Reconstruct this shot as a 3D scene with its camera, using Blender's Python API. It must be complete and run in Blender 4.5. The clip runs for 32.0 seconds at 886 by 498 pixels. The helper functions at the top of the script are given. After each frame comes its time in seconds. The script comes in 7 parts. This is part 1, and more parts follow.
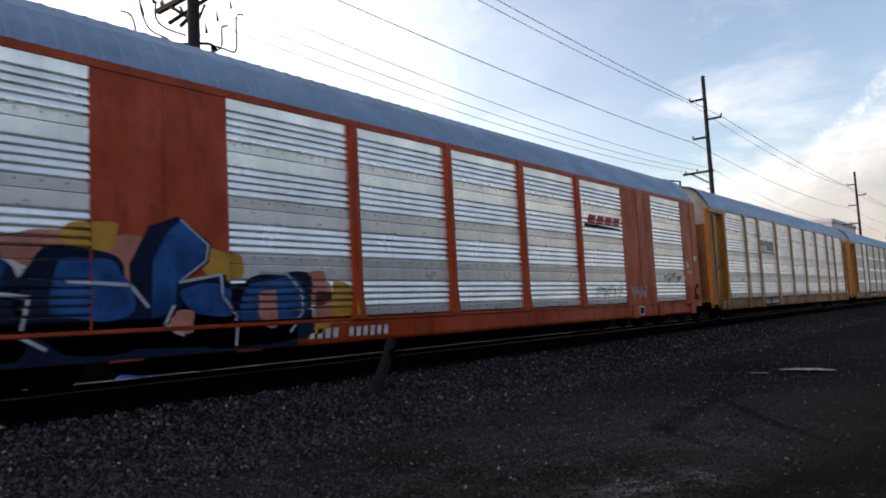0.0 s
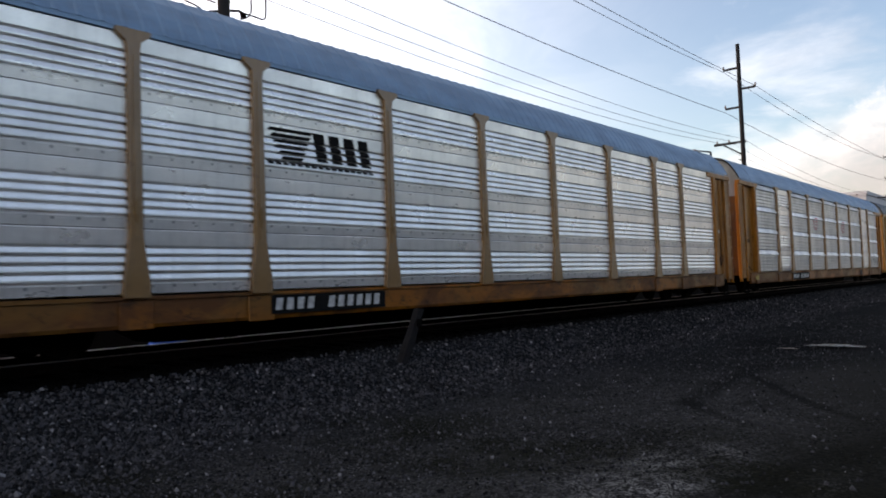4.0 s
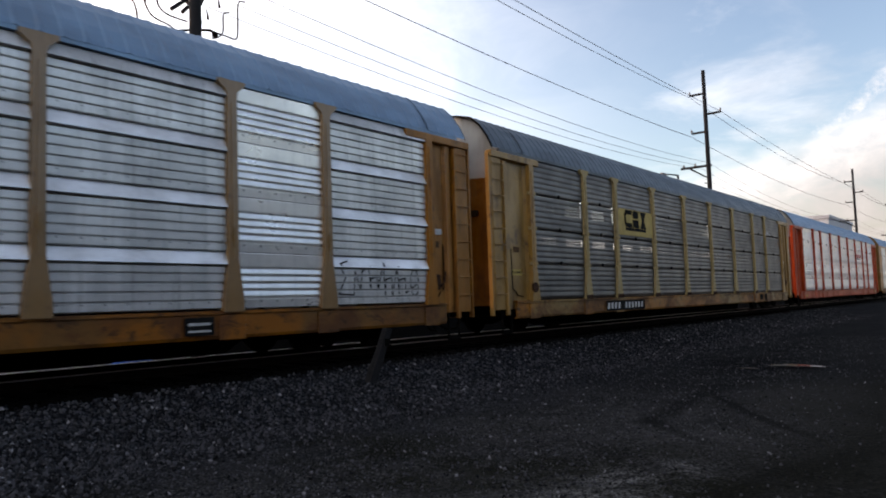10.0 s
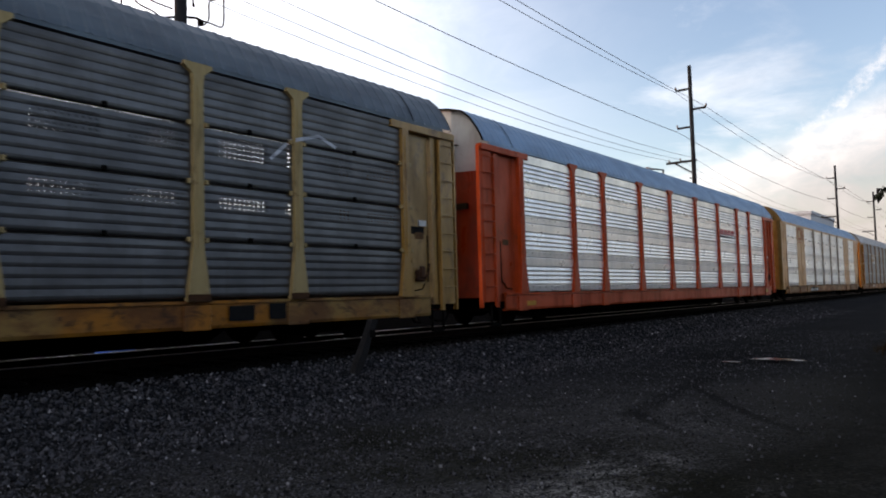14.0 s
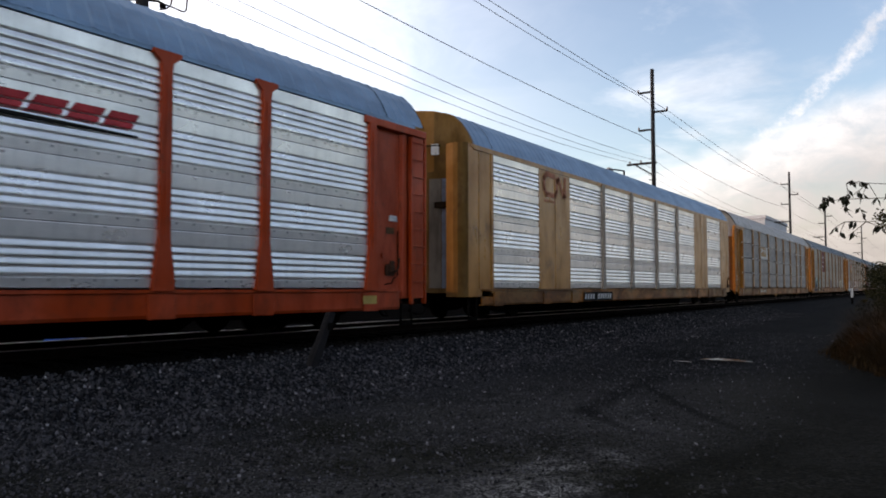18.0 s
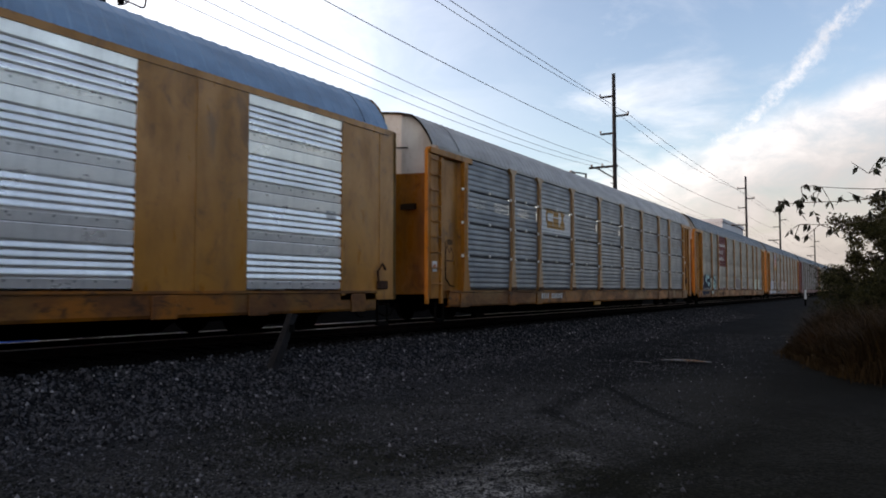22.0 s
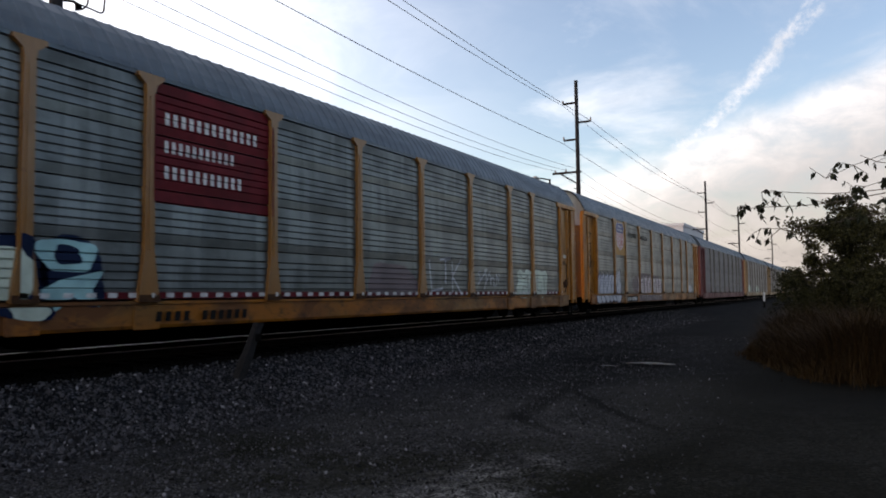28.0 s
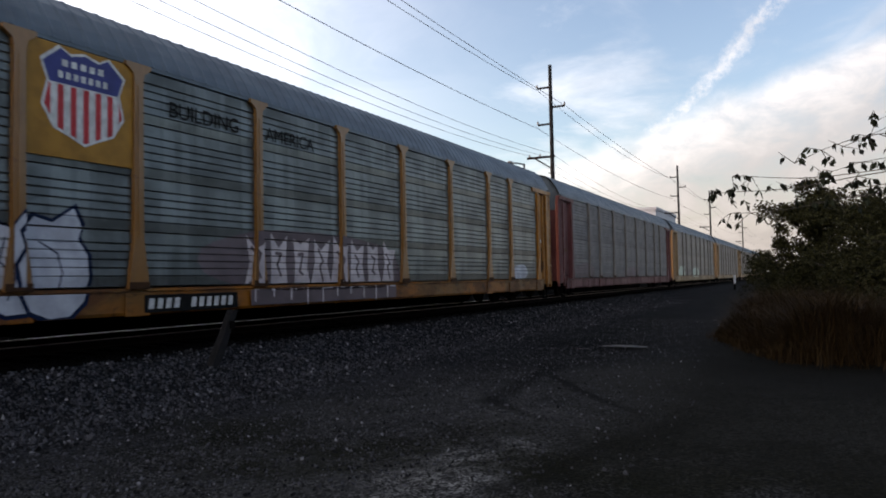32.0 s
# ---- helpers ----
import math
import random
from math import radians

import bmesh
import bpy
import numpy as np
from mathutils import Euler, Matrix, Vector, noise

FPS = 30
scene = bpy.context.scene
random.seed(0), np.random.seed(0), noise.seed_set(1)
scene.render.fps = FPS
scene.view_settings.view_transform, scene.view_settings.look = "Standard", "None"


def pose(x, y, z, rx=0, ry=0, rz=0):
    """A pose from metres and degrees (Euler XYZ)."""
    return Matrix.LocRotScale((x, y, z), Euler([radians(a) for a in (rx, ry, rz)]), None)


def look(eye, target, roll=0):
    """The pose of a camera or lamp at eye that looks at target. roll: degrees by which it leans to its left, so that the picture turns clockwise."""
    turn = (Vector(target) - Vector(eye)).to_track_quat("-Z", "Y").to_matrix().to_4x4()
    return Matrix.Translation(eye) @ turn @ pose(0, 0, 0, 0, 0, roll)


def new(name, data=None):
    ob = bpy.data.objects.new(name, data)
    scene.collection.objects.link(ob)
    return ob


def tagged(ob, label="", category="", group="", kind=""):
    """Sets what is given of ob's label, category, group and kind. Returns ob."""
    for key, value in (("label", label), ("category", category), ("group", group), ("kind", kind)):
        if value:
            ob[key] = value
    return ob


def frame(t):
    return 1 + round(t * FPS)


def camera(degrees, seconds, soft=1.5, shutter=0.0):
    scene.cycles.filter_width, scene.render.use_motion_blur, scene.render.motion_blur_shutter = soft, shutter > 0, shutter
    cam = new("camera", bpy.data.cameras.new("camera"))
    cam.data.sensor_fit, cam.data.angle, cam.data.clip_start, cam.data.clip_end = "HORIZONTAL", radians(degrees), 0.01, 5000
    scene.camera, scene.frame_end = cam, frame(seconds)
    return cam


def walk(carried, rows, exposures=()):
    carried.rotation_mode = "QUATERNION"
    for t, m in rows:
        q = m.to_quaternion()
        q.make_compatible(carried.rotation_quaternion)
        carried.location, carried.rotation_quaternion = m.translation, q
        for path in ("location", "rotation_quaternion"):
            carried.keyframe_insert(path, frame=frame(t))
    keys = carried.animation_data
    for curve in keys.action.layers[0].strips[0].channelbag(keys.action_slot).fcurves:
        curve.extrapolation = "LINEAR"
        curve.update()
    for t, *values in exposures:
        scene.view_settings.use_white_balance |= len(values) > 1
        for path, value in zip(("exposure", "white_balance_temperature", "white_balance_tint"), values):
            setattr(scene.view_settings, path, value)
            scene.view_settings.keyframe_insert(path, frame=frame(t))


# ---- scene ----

cam = camera(62.2, 32.0, soft=1.85, shutter=0.2)
# seconds, x, y, z, pitch, lean, turn: a hand-held camera that stands beside the line and slowly turns to its right
PATH = [
    (0.0, 0.104, 0.096, 1.466, 95.07, 2.95, -51.26),
    (0.5, 0.106, 0.105, 1.470, 95.00, 2.81, -51.24),
    (1.0, 0.105, 0.099, 1.460, 94.89, 2.91, -51.64),
    (1.5, 0.097, 0.091, 1.472, 94.96, 2.81, -52.02),
    (2.0, 0.105, 0.106, 1.477, 95.06, 2.55, -52.41),
    (2.5, 0.095, 0.088, 1.489, 95.34, 2.50, -52.41),
    (3.0, 0.103, 0.062, 1.521, 94.08, 1.64, -50.73),
    (3.5, 0.099, 0.020, 1.512, 92.06, 0.63, -48.73),
    (4.0, 0.046, 0.100, 1.513, 92.68, 2.12, -49.34),
    (4.5, -0.031, 0.140, 1.500, 92.61, -0.10, -51.65),
    (6.5, -0.028, 0.008, 1.499, 94.59, 0.76, -51.26),
    (7.0, -0.030, -0.006, 1.497, 95.33, 1.16, -52.06),
    (7.5, -0.033, -0.019, 1.492, 95.40, 1.23, -50.90),
    (8.0, -0.035, -0.026, 1.505, 95.22, 1.23, -51.69),
    (8.5, -0.023, -0.019, 1.491, 94.81, 1.16, -51.82),
    (9.0, -0.014, -0.013, 1.494, 94.43, 1.44, -51.76),
    (9.5, -0.012, -0.011, 1.502, 94.40, 1.62, -51.59),
    (10.0, -0.002, -0.005, 1.502, 94.18, 1.90, -51.56),
    (10.5, -0.008, -0.010, 1.501, 94.21, 2.07, -51.67),
    (11.0, -0.005, -0.011, 1.496, 94.18, 2.18, -51.44),
    (11.5, -0.007, -0.002, 1.495, 93.95, 1.84, -51.48),
    (12.0, -0.015, 0.004, 1.499, 93.93, 1.31, -51.22),
    (12.5, -0.010, 0.003, 1.495, 93.65, 1.95, -50.65),
    (13.0, -0.002, 0.009, 1.500, 93.30, 1.87, -50.17),
    (13.5, 0.014, 0.019, 1.485, 93.43, 1.71, -50.97),
    (14.0, -0.000, 0.005, 1.495, 93.54, 1.44, -52.72),
    (14.5, -0.002, 0.016, 1.490, 93.56, 1.03, -52.65),
    (15.0, 0.008, 0.005, 1.486, 93.92, 1.10, -53.72),
    (15.5, -0.013, 0.013, 1.501, 93.70, -0.01, -53.98),
    (17.5, -0.020, -0.026, 1.504, 93.04, 0.19, -55.17),
    (18.0, -0.022, -0.048, 1.511, 93.05, 0.06, -55.78),
    (18.5, -0.017, -0.031, 1.505, 93.44, -0.20, -55.78),
    (19.0, -0.041, -0.047, 1.515, 94.31, -0.96, -56.17),
    (19.5, -0.032, -0.033, 1.503, 94.80, -0.75, -56.54),
    (20.0, -0.051, -0.049, 1.510, 94.42, -0.54, -57.20),
    (20.5, -0.047, -0.055, 1.513, 94.39, -0.03, -57.70),
    (21.0, -0.023, -0.039, 1.500, 93.49, -0.24, -57.96),
    (21.5, -0.013, -0.030, 1.505, 93.46, -1.03, -58.26),
    (22.0, -0.006, -0.039, 1.505, 93.18, 0.02, -58.64),
    (22.5, 0.000, -0.036, 1.499, 93.30, 0.19, -58.54),
    (23.0, -0.019, -0.049, 1.501, 93.55, 0.04, -58.26),
    (23.5, -0.022, -0.041, 1.500, 93.45, 0.24, -58.09),
    (24.0, -0.032, -0.047, 1.503, 93.58, -0.13, -58.43),
    (24.5, -0.033, -0.032, 1.509, 93.49, -0.50, -59.23),
    (26.5, 0.003, -0.018, 1.511, 93.18, 1.45, -61.18),
    (27.0, 0.013, 0.004, 1.513, 93.42, 0.68, -61.76),
    (27.5, -0.012, -0.004, 1.515, 93.91, 0.39, -61.46),
    (28.0, -0.023, -0.012, 1.512, 93.65, 0.74, -61.31),
    (28.5, -0.026, -0.010, 1.508, 93.61, 0.58, -61.70),
    (29.0, -0.038, -0.022, 1.512, 94.24, 0.49, -62.20),
    (29.5, -0.052, -0.035, 1.520, 94.70, 1.04, -62.48),
    (30.0, -0.030, -0.031, 1.522, 94.58, 0.90, -62.67),
    (30.5, -0.021, -0.041, 1.515, 94.05, 1.12, -62.54),
    (31.0, -0.005, -0.001, 1.509, 93.55, 0.34, -62.96),
    (31.5, 0.009, 0.001, 1.504, 92.96, 0.25, -63.58),
    (32.0, -0.028, -0.015, 1.519, 92.44, 1.17, -63.24),
]
walk(cam, [(t, pose(x, y, z, rx, ry, rz)) for t, x, y, z, rx, ry, rz in PATH], [(0.0, 1.57, 8100.0, 29.0), (32.0, 1.57, 8100.0, 29.0)])

# ---- light ----
SUN_AZ, SUN_EL = 106.0, 6.5      # degrees from the track's direction, degrees above the horizon

world = bpy.data.worlds.new("evening_sky")
scene.world = world
world.use_nodes = True
wt = world.node_tree
wt.nodes.clear()


def wnode(kind, **values):
    n = wt.nodes.new(kind)
    for key, value in values.items():
        if key in n.inputs:
            n.inputs[key].default_value = value
    return n


def wmath(op, a, b=None, clamp=False):
    n = wt.nodes.new("ShaderNodeMath")
    n.operation, n.use_clamp = op, clamp
    for i, v in enumerate((a, b)):
        if v is None:
            continue
        if isinstance(v, (int, float)):
            n.inputs[i].default_value = v
        else:
            wt.links.new(v, n.inputs[i])
    return n.outputs[0]


def build_sky():
    sky = wt.nodes.new("ShaderNodeTexSky")
    sky.sky_type, sky.sun_disc = "NISHITA", False
    sky.sun_elevation, sky.sun_rotation = radians(SUN_EL), radians(90 - SUN_AZ)
    sky.air_density, sky.dust_density, sky.ozone_density = 1.0, 0.6, 2.5
    coord = wt.nodes.new("ShaderNodeTexCoord")
    sep = wt.nodes.new("ShaderNodeSeparateXYZ")
    wt.links.new(coord.outputs["Generated"], sep.inputs[0])
    x, y, z = sep.outputs
    # azimuth and height in degrees
    az = wmath("MULTIPLY", wmath("ARCTAN2", y, x), 57.2958)
    el = wmath("MULTIPLY", wmath("ARCSINE", z), 57.2958)

    def combine(a, b, c=0.0):
        n = wt.nodes.new("ShaderNodeCombineXYZ")
        for i, v in enumerate((a, b, c)):
            if isinstance(v, (int, float)):
                n.inputs[i].default_value = v
            else:
                wt.links.new(v, n.inputs[i])
        return n.outputs[0]

    def fbm(vec, scale, detail=6.0, rough=0.55, distort=0.0):
        n = wnode("ShaderNodeTexNoise", Scale=scale, Detail=detail, Roughness=rough, Distortion=distort)
        wt.links.new(vec, n.inputs["Vector"])
        return n.outputs["Fac"]

    def ramp(v, a, b):
        n = wt.nodes.new("ShaderNodeMapRange")
        n.interpolation_type = "SMOOTHSTEP"
        wt.links.new(v, n.inputs["Value"])
        n.inputs["From Min"].default_value, n.inputs["From Max"].default_value = a, b
        return n.outputs["Result"]

    # a cloud sheet seen in perspective: thin high cloud, denser low down
    zc = wmath("MAXIMUM", z, 0.03)
    px, py = wmath("DIVIDE", x, zc), wmath("DIVIDE", y, zc)
    sheet = combine(px, wmath("MULTIPLY", py, 1.4), 3.7)
    veil = ramp(fbm(sheet, 0.55, 7.0, 0.6, 0.6), 0.42, 0.74)
    low = ramp(el, 10.0, 2.5)
    wob = wmath("MULTIPLY", wmath("SUBTRACT", fbm(combine(az, el, 1.0), 0.22, 5.0, 0.6), 0.5), 5.0)
    # the long bright bank over the line and the torn streak that climbs from it
    bank_mid = wmath("ADD", wmath("MULTIPLY", az, -0.307), 13.0)
    depth = wmath("ADD", wmath("SUBTRACT", wmath("ADD", bank_mid, 1.4), el), wmath("MULTIPLY", wob, 0.55))
    across = ramp(wmath("ABSOLUTE", wmath("SUBTRACT", az, 0.0)), 30.0, 12.0)
    bank = wmath("MULTIPLY", ramp(depth, -0.9, 1.6), across)
    shade = wmath("ADD", wmath("MULTIPLY", wmath("MULTIPLY", ramp(depth, 5.5, 1.0), across), 0.34), wmath("SUBTRACT", 1.0, wmath("MULTIPLY", across, 0.2)))
    billow = fbm(combine(wmath("MULTIPLY", az, 0.55), el, 12.0), 0.5, 7.0, 0.62, 0.4)
    shade = wmath("MULTIPLY", shade, wmath("ADD", wmath("MULTIPLY", wmath("SUBTRACT", billow, 0.5), wmath("MULTIPLY", across, 0.9)), 1.0))
    bank = wmath("MULTIPLY", bank, wmath("ADD", wmath("MULTIPLY", ramp(billow, 0.3, 0.6), 0.3), 0.7))
    streak_mid = wmath("ADD", wmath("MULTIPLY", az, -0.95), 20.3)
    streak_d = wmath("ABSOLUTE", wmath("ADD", wmath("SUBTRACT", el, streak_mid), wmath("MULTIPLY", wob, 0.55)))
    streak = wmath("MULTIPLY", ramp(wmath("ADD", streak_d, wmath("MULTIPLY", wmath("SUBTRACT", fbm(combine(az, el, 7.0), 0.8, 6.0, 0.7), 0.5), 2.2)), 1.25, 0.05), ramp(el, 8.5, 11.0))
    streak = wmath("MULTIPLY", streak, ramp(fbm(combine(az, el, 5.0), 0.42, 6.0, 0.7), 0.32, 0.60))
    second_d = wmath("ABSOLUTE", wmath("ADD", wmath("SUBTRACT", el, wmath("ADD", wmath("MULTIPLY", az, -0.72), 13.4)), wmath("MULTIPLY", wob, 0.3)))
    second = wmath("MULTIPLY", wmath("MULTIPLY", ramp(second_d, 1.3, 0.1), ramp(el, 11.0, 13.0)), 0.4)
    streak = wmath("MAXIMUM", streak, second)
    puff = wmath("MULTIPLY", ramp(fbm(combine(wmath("MULTIPLY", az, 0.6), el, 9.0), 0.16, 7.0, 0.62), 0.52, 0.85), 0.3)
    cover = wmath("MAXIMUM", wmath("MAXIMUM", wmath("MULTIPLY", veil, 0.5), wmath("MULTIPLY", bank, 0.93)), wmath("MAXIMUM", wmath("MULTIPLY", streak, 0.68), puff))
    cover = wmath("MAXIMUM", cover, wmath("MULTIPLY", low, 0.95))
    # glow of the hidden sun through thin cloud, seen as the sky whitening towards it
    glow = radians(SUN_AZ + 24.0)
    sx, sy, sz = (math.cos(glow) * math.cos(radians(SUN_EL)), math.sin(glow) * math.cos(radians(SUN_EL)), math.sin(radians(SUN_EL)))
    dot = wmath("ADD", wmath("ADD", wmath("MULTIPLY", x, sx), wmath("MULTIPLY", y, sy)), wmath("MULTIPLY", z, sz))
    near = ramp(dot, -0.7, 0.85)
    haze = wmath("MULTIPLY", wmath("MULTIPLY", ramp(dot, -0.42, 0.55), ramp(el, 70.0, 6.0)), 0.9)
    wisps = ramp(fbm(combine(wmath("MULTIPLY", az, 0.5), wmath("MULTIPLY", el, 1.2), 21.0), 0.16, 7.0, 0.6, 0.8), 0.32, 0.68)
    haze = wmath("MULTIPLY", haze, wmath("ADD", wmath("MULTIPLY", wisps, 0.42), 0.6))
    cover = wmath("MAXIMUM", cover, haze, True)
    cloud = wt.nodes.new("ShaderNodeMix")
    cloud.data_type = "RGBA"
    wt.links.new(ramp(el, 3.0, 14.0), cloud.inputs["Factor"])
    cloud.inputs["A"].default_value = CLOUD_LOW
    cloud.inputs["B"].default_value = CLOUD_HIGH
    bright = wnode("ShaderNodeVectorMath")
    bright.operation = "SCALE"
    wt.links.new(cloud.outputs["Result"], bright.inputs[0])
    wt.links.new(wmath("MULTIPLY", wmath("ADD", wmath("MULTIPLY", near, CLOUD_GAIN), CLOUD_BASE), shade), bright.inputs["Scale"])
    mix = wt.nodes.new("ShaderNodeMix")
    mix.data_type = "RGBA"
    wt.links.new(cover, mix.inputs["Factor"])
    skyc = wt.nodes.new("ShaderNodeVectorMath")
    skyc.operation = "SCALE"
    wt.links.new(sky.outputs[0], skyc.inputs[0])
    skyc.inputs["Scale"].default_value = 1.02
    wt.links.new(skyc.outputs[0], mix.inputs["A"])
    wt.links.new(bright.outputs[0], mix.inputs["B"])
    bg = wnode("ShaderNodeBackground", Strength=SKY_STRENGTH)
    out = wt.nodes.new("ShaderNodeOutputWorld")
    wt.links.new(mix.outputs["Result"], bg.inputs["Color"])
    wt.links.new(bg.outputs[0], out.inputs[0])


SKY_STRENGTH = 0.15
CLOUD_LOW, CLOUD_HIGH = (4.45, 5.05, 5.25, 1), (5.2, 6.3, 6.9, 1)
CLOUD_GAIN, CLOUD_BASE = 1.27, 0.32
build_sky()

sun_data = bpy.data.lights.new("sun", "SUN")
sun_data.energy, sun_data.angle, sun_data.color = 1.05, radians(0.6), (1.0, 0.60, 0.24)
sun = new("sun", sun_data)
_a, _e = radians(SUN_AZ), radians(SUN_EL)
sun.matrix_world = look((0, 0, 60), (-60 * math.cos(_a) * math.cos(_e), -60 * math.sin(_a) * math.cos(_e), 60 - 60 * math.sin(_e)))

# ---- materials ----
class Mat:
    """A small builder for node materials."""

    def __init__(self, name, made=None):
        self.m = made or bpy.data.materials.new(name)
        self.m.use_nodes = True
        self.t = self.m.node_tree
        self.b = self.t.nodes["Principled BSDF"]
        self.coord = self.t.nodes.new("ShaderNodeTexCoord")
        self.obj = self.coord.outputs["Object"]

    def put(self, value, socket):
        if isinstance(value, (int, float)):
            socket.default_value = value
        elif isinstance(value, tuple):
            socket.default_value = (*value, 1.0) if len(value) == 3 and len(socket.default_value) == 4 else value
        else:
            self.t.links.new(value, socket)

    def node(self, kind, **values):
        n = self.t.nodes.new(kind)
        for key, value in values.items():
            self.put(value, n.inputs[key.replace("_", " ")])
        return n

    def math(self, op, a, b=0.0, clamp=False):
        n = self.t.nodes.new("ShaderNodeMath")
        n.operation, n.use_clamp = op, clamp
        self.put(a, n.inputs[0])
        self.put(b, n.inputs[1])
        return n.outputs[0]

    def scaled(self, sx, sy, sz, vec=None):
        n = self.t.nodes.new("ShaderNodeMapping")
        self.t.links.new(vec or self.obj, n.inputs["Vector"])
        n.inputs["Scale"].default_value = (sx, sy, sz)
        return n.outputs[0]

    def noise(self, scale, detail=4.0, rough=0.55, vec=None, distort=0.0):
        n = self.node("ShaderNodeTexNoise", Scale=scale, Detail=detail, Roughness=rough, Distortion=distort)
        self.t.links.new(vec or self.obj, n.inputs["Vector"])
        return n.outputs["Fac"]

    def ramp(self, v, a, b, lo=0.0, hi=1.0):
        n = self.t.nodes.new("ShaderNodeMapRange")
        n.interpolation_type = "SMOOTHSTEP"
        self.put(v, n.inputs["Value"])
        for key, val in (("From Min", a), ("From Max", b), ("To Min", lo), ("To Max", hi)):
            n.inputs[key].default_value = val
        return n.outputs["Result"]

    def mix(self, f, a, b, mode="MIX"):
        n = self.t.nodes.new("ShaderNodeMix")
        n.data_type, n.blend_type = "RGBA", mode
        self.put(f, n.inputs["Factor"])
        self.put(a, n.inputs["A"])
        self.put(b, n.inputs["B"])
        return n.outputs["Result"]

    def bump(self, height, strength=0.3, distance=0.01):
        n = self.node("ShaderNodeBump", Strength=strength, Distance=distance)
        self.t.links.new(height, n.inputs["Height"])
        self.t.links.new(n.outputs[0], self.b.inputs["Normal"])

    def done(self, color, rough=0.6, metal=0.0, spec=0.5):
        self.put(color, self.b.inputs["Base Color"])
        self.put(rough, self.b.inputs["Roughness"])
        self.put(metal, self.b.inputs["Metallic"])
        self.b.inputs["Specular IOR Level"].default_value = spec
        return self.m

    def random(self):
        return self.t.nodes.new("ShaderNodeObjectInfo").outputs["Random"]


def paint_mat(name, base, dirt, rough=0.5, dirt_amount=0.55, rust=(0.09, 0.035, 0.015), stains=0.0, spec=0.22, dents=0.12):
    """Old enamel on steel: faded in patches, streaked by rain, rusty at chips."""
    m = Mat(name)
    fade = m.noise(0.7, 5.0, 0.6)
    streak = m.noise(1.0, 5.0, 0.6, m.scaled(2.4, 2.4, 0.7))
    grime = m.ramp(streak, 0.42, 0.72, 0.0, dirt_amount)
    chips = m.ramp(m.noise(6.0, 6.0, 0.65), 0.63, 0.70)
    worn = tuple(min(1.0, v * 1.25 + 0.02) for v in base)
    c = m.mix(m.ramp(fade, 0.35, 0.7), base, worn)
    c = m.mix(grime, c, dirt)
    c = m.mix(m.math("MULTIPLY", chips, 0.55), c, rust)
    if stains:
        # rust blooms that bleed downwards from bolts and scrapes
        bloom = m.ramp(m.noise(1.0, 7.0, 0.7, m.scaled(1.7, 1.7, 1.2), 0.8), 0.50, 0.68, 0.0, stains)
        c = m.mix(bloom, c, (0.055, 0.022, 0.010))
    m.bump(m.noise(3.0, 3.0, 0.5), dents, 0.02)
    return m.done(c, m.ramp(streak, 0.3, 0.8, rough - 0.1, rough + 0.2), 0.0, spec)


def sill_mat(name, bright, faded, rust, spec=0.3):
    """Old enamel on a frame rail, worn through to rust in long patches, with dark oil blots."""
    m = Mat(name)
    long = m.noise(1.0, 6.0, 0.65, m.scaled(0.8, 0.8, 1.6), 0.6)
    short = m.noise(1.0, 6.0, 0.7, m.scaled(2.6, 2.6, 4.5), 0.4)
    c = m.mix(m.ramp(m.noise(0.5, 4.0, 0.6), 0.44, 0.6), bright, faded)
    c = m.mix(m.ramp(long, 0.42, 0.6, 0.0, 0.85), c, rust)
    c = m.mix(m.ramp(short, 0.52, 0.66, 0.0, 0.8), c, tuple(v * 0.35 for v in rust))
    m.bump(short, 0.25, 0.02)
    return m.done(c, m.ramp(long, 0.3, 0.7, 0.42, 0.7), 0.0, spec)


RIVET_Z = 0.52


